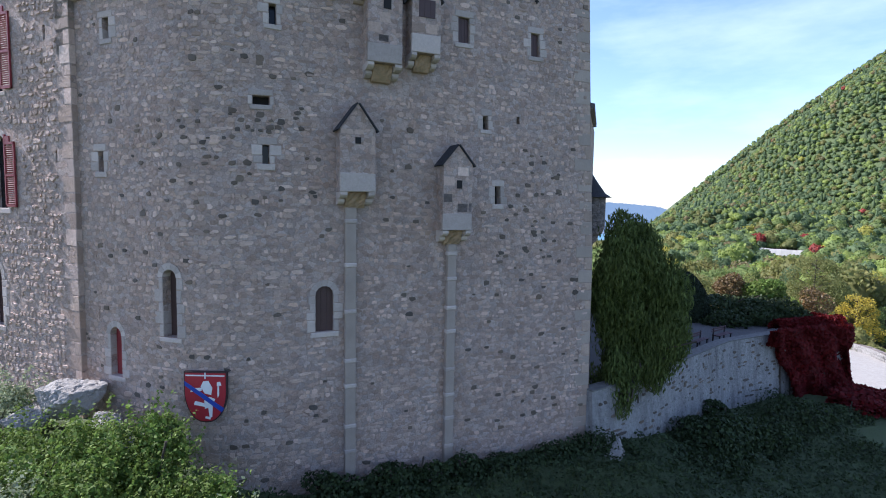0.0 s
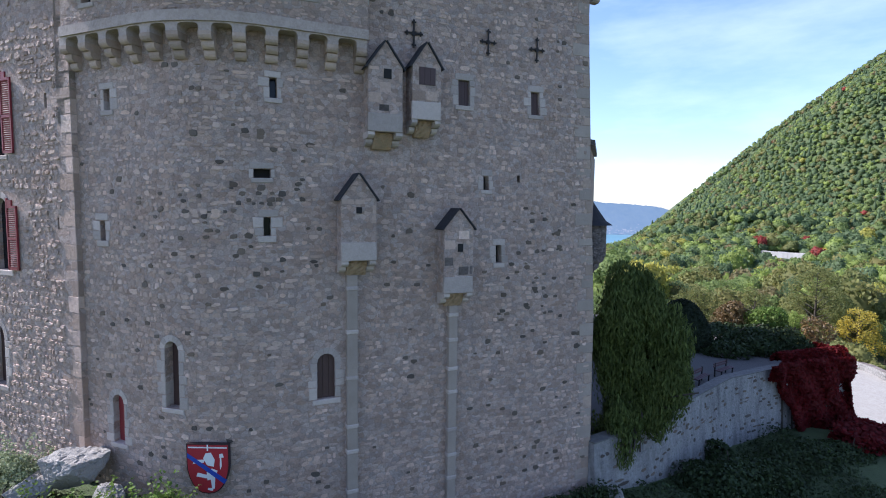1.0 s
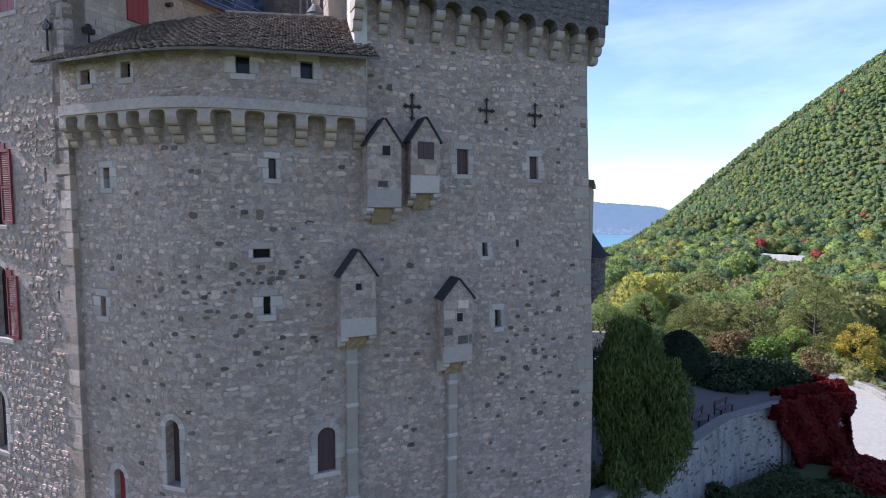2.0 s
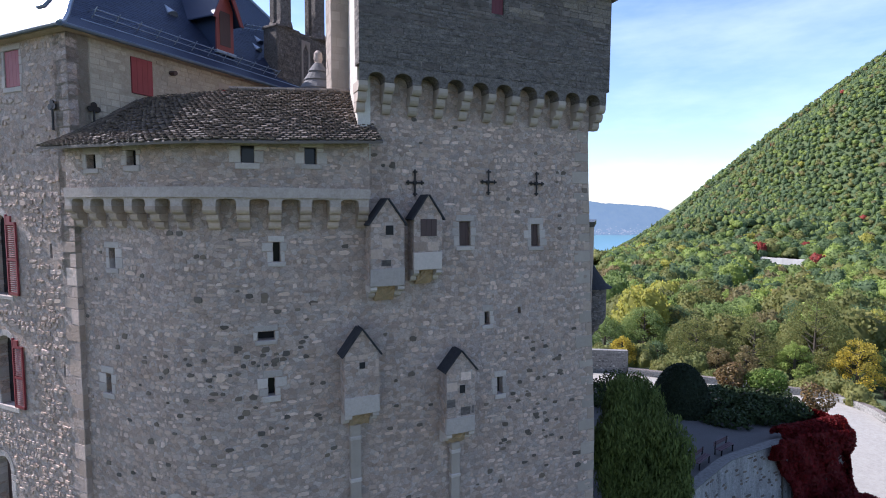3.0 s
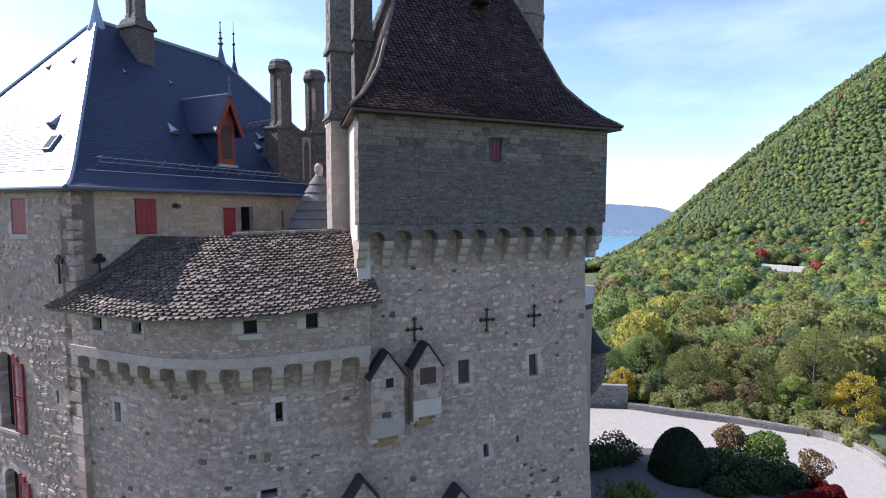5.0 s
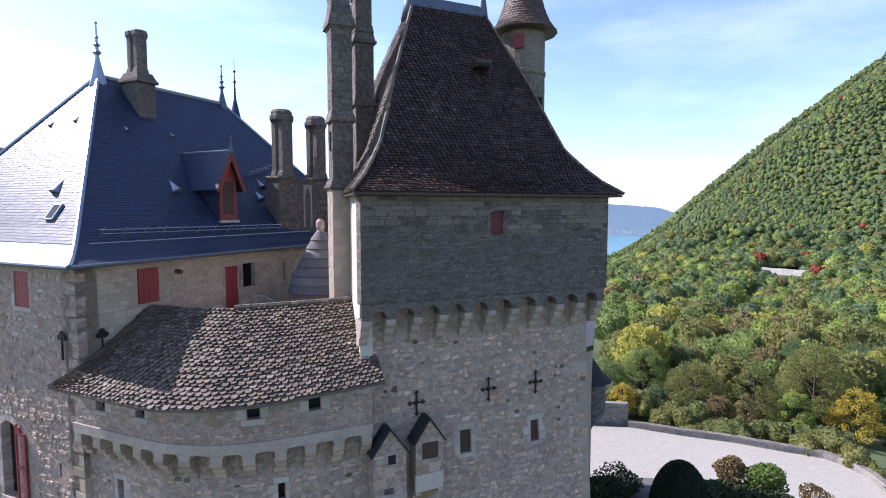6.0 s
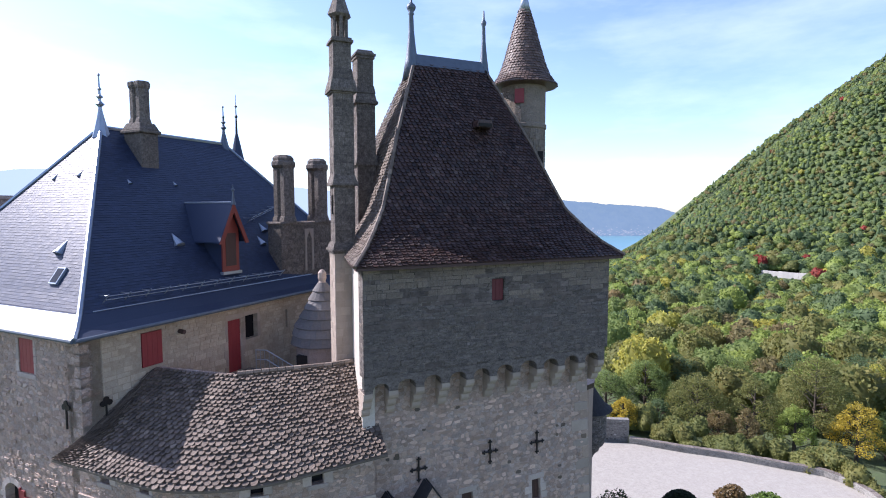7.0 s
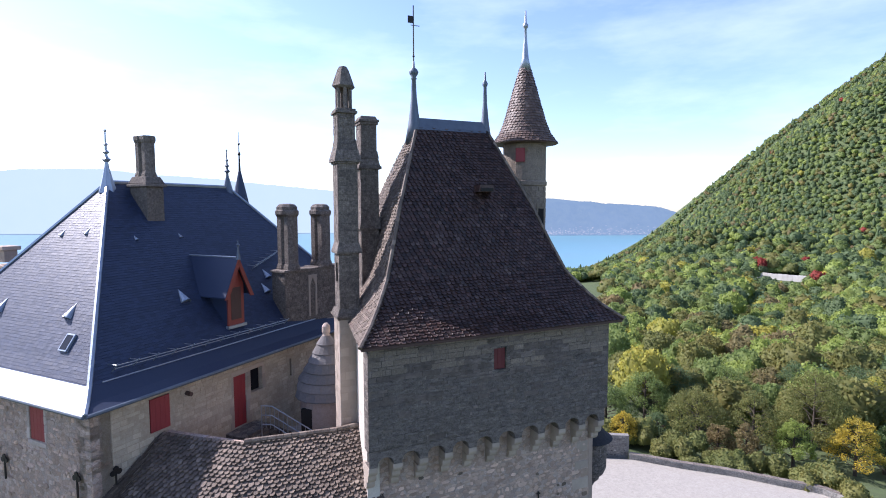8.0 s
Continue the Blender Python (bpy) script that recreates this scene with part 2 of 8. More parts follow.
M_RED = mat("red_painted_wood", (0.24, 0.025, 0.03), 0.55, var=((4, 0.4, 0.3, (0.17, 0.02, 0.024)), (30, 0.25, 0.2, (0.3, 0.05, 0.05))), bump=((40, 0.004),))
# The shutter red again, with the shade on the keep darkened in.
M_SHADERED = mat("dull_dark_red_wood", (0.11, 0.014, 0.018), 0.6, var=((4, 0.4, 0.3, (0.08, 0.012, 0.015)), (30, 0.25, 0.2, (0.14, 0.028, 0.03))), bump=((40, 0.004),))
M_BROWN = mat("brown_shutter_wood", (0.07, 0.035, 0.03), 0.6, var=((14, 0.5, 0.2, (0.045, 0.025, 0.02)),), bump=((30, 0.004),))
M_DORMER = mat("orange_red_wood", (0.22, 0.042, 0.03), 0.5, var=((5, 0.4, 0.3, (0.16, 0.03, 0.025)),), bump=((30, 0.003),))
M_IRON = mat("black_iron", (0.022, 0.02, 0.02), 0.55, metal=0.4, var=((12, 0.4, 1, (0.05, 0.03, 0.02)),), bump=((30, 0.004),))
M_STEEL = mat("galvanised_steel", (0.38, 0.4, 0.42), 0.4, metal=0.8, var=((12, 0.3, 1, (0.3, 0.31, 0.33)),))
M_GLASS = mat("dark_window_glass", (0.012, 0.012, 0.015), 0.15, spec=0.2, var=((1.2, 0.4, 1, (0.02, 0.022, 0.026)),))
# Dark sheets of this stand in for the shade inside openings.
M_VOID = mat("dark_interior", (0.018, 0.016, 0.015), 0.95, var=((3, 0.4, 1, (0.03, 0.026, 0.023)),))
M_WHITE = mat("white_paint", (0.72, 0.72, 0.7), 0.6, var=((5, 0.3, 1, (0.6, 0.6, 0.58)),))
M_ROADWALL = mat("pale_road_wall", (0.55, 0.52, 0.47), 0.9, island=0.1, var=((0.3, 0.5, 1, (0.44, 0.41, 0.37)), (2, 0.4, 0.5, (0.6, 0.57, 0.52))), bump=((3, 0.05),))
M_SHRED = mat("shield_red", (0.36, 0.018, 0.03), 0.5, var=((5, 0.4, 1, (0.28, 0.015, 0.025)),))
M_SHBLUE = mat("shield_blue", (0.02, 0.06, 0.34), 0.5, var=((5, 0.3, 1, (0.018, 0.045, 0.26)),))
M_SHDARK = mat("shield_rim", (0.03, 0.015, 0.018), 0.5)
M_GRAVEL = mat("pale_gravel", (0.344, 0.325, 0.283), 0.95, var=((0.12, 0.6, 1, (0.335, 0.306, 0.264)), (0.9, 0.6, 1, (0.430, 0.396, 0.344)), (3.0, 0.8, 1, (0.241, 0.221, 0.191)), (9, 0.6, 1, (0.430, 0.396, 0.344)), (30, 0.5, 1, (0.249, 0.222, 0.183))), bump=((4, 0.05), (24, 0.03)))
# Darker gravel for the terrace: the castle's shade is put into its colour.
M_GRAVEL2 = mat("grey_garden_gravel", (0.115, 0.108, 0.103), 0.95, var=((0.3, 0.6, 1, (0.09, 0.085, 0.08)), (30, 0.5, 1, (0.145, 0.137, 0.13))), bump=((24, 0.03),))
M_PARAPET = mat("parapet_stone", (0.2, 0.187, 0.17), 0.93, island=0.45, hues=((0.12, 0.113, 0.104), (0.34, 0.32, 0.29), (0.16, 0.148, 0.13), (0.42, 0.4, 0.36)), var=((5, 0.6, 1, (0.07, 0.066, 0.06)),), bump=((12, 0.03),))
M_DOME = mat("grey_roof_slab", (0.143, 0.133, 0.131), 0.85, island=0.15, var=((1.4, 0.5, 1, (0.093, 0.087, 0.086)), (8, 0.5, 1, (0.174, 0.164, 0.160))), bump=((10, 0.03),))
M_ROCK = mat("limestone_rock", (0.44, 0.4, 0.35), 0.93, var=((1.2, 0.6, 1, (0.22, 0.2, 0.175)), (7, 0.5, 1, (0.42, 0.4, 0.36)), (25, 0.4, 1, (0.18, 0.165, 0.15))), bump=((3, 0.12), (14, 0.05)))
M_SOIL = mat("grassy_soil", (0.07, 0.1, 0.034), 0.97, var=((0.08, 0.6, 1, (0.09, 0.125, 0.04)), (0.9, 0.6, 1, (0.055, 0.062, 0.032)), (9, 0.5, 1, (0.075, 0.1, 0.035))), bump=((3, 0.1), (16, 0.05)))
M_LIMEWALL = mat("pale_limed_wall", (0.40, 0.378, 0.355), 0.95, var=((0.35, 0.8, 0.35, (0.16, 0.15, 0.138)), (1.3, 1.0, 0.1, (0.06, 0.056, 0.051)), (3.0, 0.6, 0.25, (0.52, 0.495, 0.47)), (7, 0.7, 0.8, (0.16, 0.15, 0.14)), (22, 0.5, 1, (0.5, 0.475, 0.45))), bump=((6, 0.08), (26, 0.04)))
M_BARK = mat("bark", (0.075, 0.058, 0.042), 0.95, var=((6, 0.6, 0.3, (0.045, 0.036, 0.028)),), bump=((18, 0.03),))
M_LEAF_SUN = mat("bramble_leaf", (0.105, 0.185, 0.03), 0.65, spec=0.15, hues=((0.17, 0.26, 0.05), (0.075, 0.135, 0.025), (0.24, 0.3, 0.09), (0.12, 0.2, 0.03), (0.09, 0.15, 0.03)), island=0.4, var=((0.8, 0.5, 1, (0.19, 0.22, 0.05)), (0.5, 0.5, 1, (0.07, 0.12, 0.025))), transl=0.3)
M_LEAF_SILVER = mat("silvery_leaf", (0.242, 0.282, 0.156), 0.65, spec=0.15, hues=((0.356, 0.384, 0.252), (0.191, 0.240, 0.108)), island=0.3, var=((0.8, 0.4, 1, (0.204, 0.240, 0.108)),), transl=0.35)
# Dark evergreen tone that also holds the shade over plants below the walls.
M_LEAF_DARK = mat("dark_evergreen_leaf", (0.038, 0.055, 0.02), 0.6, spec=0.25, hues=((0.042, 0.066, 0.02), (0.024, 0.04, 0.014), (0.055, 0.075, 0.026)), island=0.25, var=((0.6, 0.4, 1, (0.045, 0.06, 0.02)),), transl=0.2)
M_LEAF_WEEP = mat("weeping_leaf", (0.085, 0.116, 0.033), 0.7, spec=0.1, hues=((0.119, 0.155, 0.042), (0.068, 0.092, 0.030), (0.153, 0.185, 0.051)), island=0.3, var=((0.6, 0.5, 1, (0.128, 0.152, 0.045)),), transl=0.3)
M_LEAF_YEW = mat("clipped_yew_leaf", (0.017, 0.025, 0.012), 0.7, spec=0.15, hues=((0.022, 0.031, 0.015), (0.014, 0.021, 0.01)), island=0.2, var=((1.5, 0.4, 1, (0.013, 0.021, 0.009)),))
M_LEAF_RED = mat("crimson_creeper_leaf", (0.11, 0.006, 0.008), 0.6, spec=0.15, hues=((0.15, 0.009, 0.01), (0.075, 0.006, 0.007), (0.12, 0.012, 0.01)), island=0.25, var=((1.2, 0.5, 1, (0.1, 0.009, 0.007)),), transl=0.25)
M_LEAF_RUST = mat("rust_leaf", (0.16, 0.085, 0.03), 0.55, hues=((0.2, 0.12, 0.04), (0.12, 0.09, 0.03)), island=0.25, var=((0.8, 0.4, 1, (0.12, 0.1, 0.035)),), transl=0.25)
M_BENCH = mat("bench_wood", (0.09, 0.045, 0.05), 0.6, var=((12, 0.4, 1, (0.06, 0.03, 0.035)),))


def woodmat(name, cols, big):
    # Blue is raised most, which puts a greyish haze into the leaf colours.
    cols, big = [(1.26 * x[0], 1.24 * x[1], 1.6 * x[2]) for x in cols], [(1.26 * x[0], 1.24 * x[1], 1.6 * x[2]) for x in big]
    return mat(name, cols[0], 0.65, spec=0.3, hues=tuple(cols[1:]), island=0.16, var=((0.02, 0.3, 1, big[0]), (0.1, 0.55, 1, big[1]), (3.0, 0.3, 1, tuple(c * 0.6 for c in cols[0]))), transl=0.5)


M_WOOD_FAR = woodmat("woodland_leaf", ((0.165, 0.218, 0.052), (0.185, 0.237, 0.052), (0.143, 0.200, 0.051)), ((0.215, 0.249, 0.052), (0.129, 0.188, 0.051)))
M_WOOD_FRESH = woodmat("fresh_woodland_leaf", ((0.228, 0.292, 0.055), (0.260, 0.309, 0.055), (0.202, 0.268, 0.055)), ((0.278, 0.309, 0.053), (0.190, 0.261, 0.055)))
M_WOOD_DEEP = woodmat("deep_woodland_leaf", ((0.107, 0.157, 0.054), (0.123, 0.174, 0.054), (0.093, 0.140, 0.052)), ((0.137, 0.176, 0.052), (0.087, 0.137, 0.052)))
M_WOOD_YEL = woodmat("yellowing_leaf", ((0.300, 0.309, 0.055), (0.383, 0.346, 0.046), (0.246, 0.281, 0.061)), ((0.255, 0.290, 0.061), (0.400, 0.337, 0.039)))
M_WOOD_GOLD = woodmat("golden_leaf", ((0.443, 0.325, 0.026), (0.500, 0.374, 0.033), (0.346, 0.286, 0.044)), ((0.481, 0.355, 0.029), (0.231, 0.246, 0.050)))
M_WOOD_ORA = woodmat("rusting_leaf", ((0.185, 0.168, 0.057), (0.205, 0.162, 0.055), (0.165, 0.168, 0.057)), ((0.165, 0.174, 0.057), (0.210, 0.140, 0.050)))
M_WOOD_RED = woodmat("scarlet_leaf", ((0.286, 0.055, 0.035), (0.330, 0.066, 0.037), (0.231, 0.066, 0.037)), ((0.220, 0.077, 0.037), (0.308, 0.055, 0.033)))
M_WOOD_OLI = woodmat("olive_leaf", ((0.165, 0.18, 0.042), (0.21, 0.19, 0.044), (0.13, 0.16, 0.04)), ((0.25, 0.185, 0.045), (0.115, 0.16, 0.04)))
M_WATER = mat("lake_water", (0.12, 0.25, 0.305), 0.3, var=((0.004, 0.5, 1, (0.1, 0.28, 0.335)),))
# Distance haze is in these colours, and emission keeps them from being shaded.
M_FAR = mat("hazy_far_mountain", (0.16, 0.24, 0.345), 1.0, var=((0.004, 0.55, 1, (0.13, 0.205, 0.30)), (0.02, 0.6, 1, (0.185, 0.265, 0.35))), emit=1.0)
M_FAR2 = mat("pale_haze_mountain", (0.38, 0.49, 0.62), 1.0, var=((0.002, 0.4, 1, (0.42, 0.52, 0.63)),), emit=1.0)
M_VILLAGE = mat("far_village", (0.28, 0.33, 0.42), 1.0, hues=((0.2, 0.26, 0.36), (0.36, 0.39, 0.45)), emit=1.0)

# ---------- mesh helpers ----------


def thing(name, m=None, label="", category="", group="", kind=""):
    ob = new(name)
    ob.empty_display_size = 0.3
    ob.matrix_world = m or Matrix.Identity(4)
    return tagged(ob, label, category, group, kind)


def finish(bm, name, materials, smooth=False):
    me = bpy.data.meshes.new(name)
    bm.normal_update()
    bm.to_mesh(me)
    bm.free()
    for x in (materials if isinstance(materials, (list, tuple)) else [materials]):
        me.materials.append(x)
    if smooth:
        me.polygons.foreach_set("use_smooth", [True] * len(me.polygons))
    return me


def part(name, bm, material, parent=None, label="", smooth=False, m=None, kind=""):
    """Links a bmesh or a mesh as one mesh object under a thing or a part."""
    me = bm if isinstance(bm, bpy.types.Mesh) else finish(bm, name, material, smooth)
    ob = new(name, me)
    if parent:
        ob.parent = parent
    if m is not None:
        ob.matrix_basis = m
    return tagged(ob, label, kind=kind)


def B():
    return bmesh.new()


def box(bm, x0, x1, y0, y1, z0, z1, bevel=0.0, m=None, taper=1.0):
    cx, cy = (x0 + x1) / 2, (y0 + y1) / 2
    vs = []
    for z, k in ((z0, 1.0), (z1, taper)):
        for x, y in ((x0, y0), (x1, y0), (x1, y1), (x0, y1)):
            p = Vector((cx + (x - cx) * k, cy + (y - cy) * k, z))
            vs.append(bm.verts.new(m @ p if m else p))
    fs = [(3, 2, 1, 0), (4, 5, 6, 7), (0, 1, 5, 4), (1, 2, 6, 5), (2, 3, 7, 6), (3, 0, 4, 7)]
    faces = [bm.faces.new([vs[i] for i in f]) for f in fs]
    if bevel:
        es = list({e for f in faces for e in f.edges})
        bmesh.ops.bevel(bm, geom=es, offset=bevel, segments=1, affect="EDGES")
    return vs


def prism(bm, poly, y0, y1, m=None, flip=False):
    """A polygon in x, z drawn out along y."""
    n = len(poly)
    a = [bm.verts.new((m @ Vector((x, y0, z))) if m else (x, y0, z)) for x, z in poly]
    b = [bm.verts.new((m @ Vector((x, y1, z))) if m else (x, y1, z)) for x, z in poly]
    bm.faces.new(a)
    bm.faces.new(list(reversed(b)))
    for i in range(n):
        bm.faces.new((a[i], b[i], b[(i + 1) % n], a[(i + 1) % n]))
    bmesh.ops.recalc_face_normals(bm, faces=bm.faces[:])


def prism_z(bm, poly, z0, z1, m=None):
    """A polygon in x, y drawn out along z."""
    a = [bm.verts.new((m @ Vector((x, y, z0))) if m else (x, y, z0)) for x, y in poly]
    b = [bm.verts.new((m @ Vector((x, y, z1))) if m else (x, y, z1)) for x, y in poly]
    bm.faces.new(a); bm.faces.new(list(reversed(b)))
    n = len(poly)
    for i in range(n):
        bm.faces.new((a[i], b[i], b[(i + 1) % n], a[(i + 1) % n]))
    bmesh.ops.recalc_face_normals(bm, faces=bm.faces[:])


def lathe(bm, profile, segs=20, c=(0, 0), wob=0.0, squash=1.0, rot=0.0):
    """profile: (radius, z) from below to above."""
    rings = []
    for r, z in profile:
        rings.append([bm.verts.new((c[0] + r * math.cos(rot + 2 * math.pi * i / segs), c[1] + squash * r * math.sin(rot + 2 * math.pi * i / segs), z + wob * random.uniform(-1, 1))) for i in range(segs)])
    for a, b in zip(rings, rings[1:]):
        for i in range(segs):
            bm.faces.new((a[i], a[(i + 1) % segs], b[(i + 1) % segs], b[i]))
    bm.faces.new(list(reversed(rings[0]))); bm.faces.new(rings[-1])


def tube(bm, p, q, r, segs=6):
    p, q = Vector(p), Vector(q)
    d = (q - p).normalized()
    s = d.orthogonal().normalized()
    t = d.cross(s)
    a, b = [], []
    for i in range(segs):
        o = (s * math.cos(2 * math.pi * i / segs) + t * math.sin(2 * math.pi * i / segs)) * r
        a.append(bm.verts.new(p + o)); b.append(bm.verts.new(q + o))
    for i in range(segs):
        bm.faces.new((a[i], a[(i + 1) % segs], b[(i + 1) % segs], b[i]))
    bm.faces.new(list(reversed(a))); bm.faces.new(b)


def wall_sheet(mapf, s0, s1, z0, z1, holes, ds=1.0, dz=2.0, depth=0.35, back=0.7, zedge=None):
    """A wall with thickness and openings through it. mapf(s, z, d): a place d metres behind the face. holes: (s0, s1, z0, z1)."""
    bm = B()
    S = {s0, s1} | {x for h in holes for x in h[:2]}
    Z = {z0, z1} | {x for h in holes for x in h[2:4]}
    S |= {s0 + (s1 - s0) * i / max(1, round((s1 - s0) / ds)) for i in range(max(1, round((s1 - s0) / ds)))}
    Z |= {z0 + (z1 - z0) * i / max(1, round((z1 - z0) / dz)) for i in range(max(1, round((z1 - z0) / dz)))}

    def thin(v, keep):
        v = sorted(v); out = [v[0]]
        for x in v[1:]:
            if x - out[-1] > 0.06 or x in keep:
                out.append(x)
        return out
    S = thin(S, {x for h in holes for x in h[:2]} | {s1}); Z = thin(Z, {x for h in holes for x in h[2:4]} | {z1})
    cache = {}

    def v(s, z, d):
        k = (round(s, 4), round(z, 4), d)
        if k not in cache:
            cache[k] = bm.verts.new(mapf(s, z, d))
        return cache[k]

    def inside(s, z):
        return any(h[0] < s < h[1] and h[2] < z < h[3] for h in holes)
    for a, b in zip(S, S[1:]):
        for c, d in zip(Z, Z[1:]):
            if not inside((a + b) / 2, (c + d) / 2):
                bm.faces.new((v(a, c, 0), v(b, c, 0), v(b, d, 0), v(a, d, 0)))
                bm.faces.new((v(a, d, back), v(b, d, back), v(b, c, back), v(a, c, back)))
    for h in holes:
        for p, q in (((h[0], h[2]), (h[1], h[2])), ((h[1], h[2]), (h[1], h[3])), ((h[1], h[3]), (h[0], h[3])), ((h[0], h[3]), (h[0], h[2]))):
            bm.faces.new((v(*p, 0), v(*p, back), v(*q, back), v(*q, 0)))
    for a, b in zip(S, S[1:]):
        for z in (z0, z1):
            bm.faces.new((v(a, z, 0), v(b, z, 0), v(b, z, back), v(a, z, back)))
    for a, b in zip(Z, Z[1:]):
        for s in (s0, s1):
            bm.faces.new((v(s, a, 0), v(s, b, 0), v(s, b, back), v(s, a, back)))
    bmesh.ops.recalc_face_normals(bm, faces=bm.faces[:])
    return bm


def panel(mapf, s0, s1, z0, z1, d0, d1, n=1):
    """A slab on a wall between depths d0 and d1."""
    bm = B()
    for i in range(n):
        a, b = s0 + (s1 - s0) * i / n, s0 + (s1 - s0) * (i + 1) / n
        g = 0.0 if n == 1 else 0.004
        vs = [bm.verts.new(mapf(s, z, d)) for d in (d0, d1) for s, z in ((a + g, z0), (b - g, z0), (b - g, z1), (a + g, z1))]
        for f in ((0, 1, 2, 3), (7, 6, 5, 4), (0, 4, 5, 1), (1, 5, 6, 2), (2, 6, 7, 3), (3, 7, 4, 0)):
            bm.faces.new([vs[k] for k in f])
    bmesh.ops.recalc_face_normals(bm, faces=bm.faces[:])
    return bm


def stone_block(bm, mapf, s0, s1, z0, z1, proud, depth=0.25, rnd=None):
    """One dressed block, slightly uneven, with a chamfered face."""
    r = rnd or random
    j = lambda: r.uniform(-0.012, 0.012)
    c = 0.018
    rim = [(s0 + j(), z0 + j()), (s1 + j(), z0 + j()), (s1 + j(), z1 + j()), (s0 + j(), z1 + j())]
    inn = [(rim[0][0] + c, rim[0][1] + c), (rim[1][0] - c, rim[1][1] + c), (rim[2][0] - c, rim[2][1] - c), (rim[3][0] + c, rim[3][1] - c)]
    a = [bm.verts.new(mapf(s, z, depth)) for s, z in rim]
    b = [bm.verts.new(mapf(s, z, -proud + c)) for s, z in rim]
    d = [bm.verts.new(mapf(s, z, -proud)) for s, z in inn]
    bm.faces.new(d)
    for p, q in ((a, b), (b, d)):
        for i in range(4):
            bm.faces.new((p[i], p[(i + 1) % 4], q[(i + 1) % 4], q[i]))


def one_block(parent, name, material, mapf, s0, s1, z0, z1, proud, depth, rnd, label=""):
    bm = B()
    stone_block(bm, mapf, s0, s1, z0, z1, proud, depth, rnd)
    bmesh.ops.recalc_face_normals(bm, faces=bm.faces[:])
    return part(name, bm, material, parent, label)


def arch_ring(parent, material, mapf, s0, s1, zs, rise, w, proud, depth, n=7):
    """Voussoirs round an arched head that springs at zs, and the filling that turns the square opening into a round head."""
    c, r = (s0 + s1) / 2, (s1 - s0) / 2
    for i in range(n):
        t0, t1 = math.pi * i / n + 0.012, math.pi * (i + 1) / n - 0.012
        pts = []
        for k, t in ((0, t0), (0, t1), (1, t1), (1, t0)):
            rr, rz = (r, rise) if k == 0 else (r + w, rise + w)
            pts.append((c + rr * math.cos(t), zs + rz * math.sin(t)))
        bm = B()
        f = [bm.verts.new(mapf(x, z, -proud)) for x, z in pts]
        b = [bm.verts.new(mapf(x, z, depth)) for x, z in pts]
        bm.faces.new(f)
        for k in range(4):
            bm.faces.new((f[k], b[k], b[(k + 1) % 4], f[(k + 1) % 4]))
        bmesh.ops.recalc_face_normals(bm, faces=bm.faces[:])
        part("voussoir", bm, material, parent)
    for side in (0, 1):
        ts = [math.pi / 2 * k / 5 + (math.pi / 2 if side else 0) for k in range(6)]
        arc = [(c + r * math.cos(t), zs + rise * math.sin(t)) for t in ts]
        corner = (s1 + 0.02, zs + rise + 0.02) if not side else (s0 - 0.02, zs + rise + 0.02)
        bm = B()
        poly = arc + [corner]
        a = [bm.verts.new(mapf(x, z, 0.012)) for x, z in poly]
        bb = [bm.verts.new(mapf(x, z, depth)) for x, z in poly]
        for k in range(5):
            bm.faces.new((a[k], a[k + 1], a[6])); bm.faces.new((bb[k + 1], bb[k], bb[6]))
        for k in range(7):
            bm.faces.new((a[k], bb[k], bb[(k + 1) % 7], a[(k + 1) % 7]))
        bmesh.ops.recalc_face_normals(bm, faces=bm.faces[:])
        part("arch_filling", bm, material, parent)


def surround(parent, material, mapf, s0, s1, z0, z1, rnd, w=0.2, proud=0.015, sill=True, arch=0.0, depth=0.3):
    """Long-and-short dressed stones round an opening, each a piece of its own."""
    put = lambda a, b, c, d, pr: one_block(parent, "surround_stone", material, mapf, a, b, c, d, pr, depth, rnd)
    z = z0
    while z < z1 - arch - 0.02:
        h = min(rnd.uniform(0.24, 0.42), z1 - arch - z)
        if z1 - arch - z - h < 0.12:
            h = z1 - arch - z
        put(s0 - w * rnd.uniform(0.7, 1.9), s0, z + 0.004, z + h - 0.008, proud)
        put(s1, s1 + w * rnd.uniform(0.7, 1.9), z + 0.004, z + h - 0.008, proud)
        z += h
    if arch:
        arch_ring(parent, material, mapf, s0, s1, z1 - arch, arch, w, proud, depth)
    else:
        put(s0 - w * rnd.uniform(0.6, 1.2), s1 + w * rnd.uniform(0.6, 1.2), z1 + 0.004, z1 + rnd.uniform(0.18, 0.26), proud)
    if sill:
        put(s0 - w * 0.8, s1 + w * 0.8, z0 - rnd.uniform(0.15, 0.2), z0 - 0.004, proud + 0.02)


class Pool:
    """Collects many small pieces into one mesh."""

    def __init__(self):
        self.v, self.f = [], []

    def add(self, verts, faces):
        o = len(self.v)
        self.v.extend(verts)
        self.f.extend([tuple(i + o for i in f) for f in faces])

    def mesh(self, name, material, smooth=False):
        me = bpy.data.meshes.new(name)
        me.from_pydata(self.v, [], self.f)
        me.materials.append(material)
        if smooth:
            me.polygons.foreach_set("use_smooth", [True] * len(me.polygons))
        return me


def stone_outline(rnd, n=8):
    return [(math.cos(2 * math.pi * (i + rnd.uniform(-0.25, 0.25)) / n), math.sin(2 * math.pi * (i + rnd.uniform(-0.25, 0.25)) / n), rnd.uniform(0.72, 1.14)) for i in range(n)]


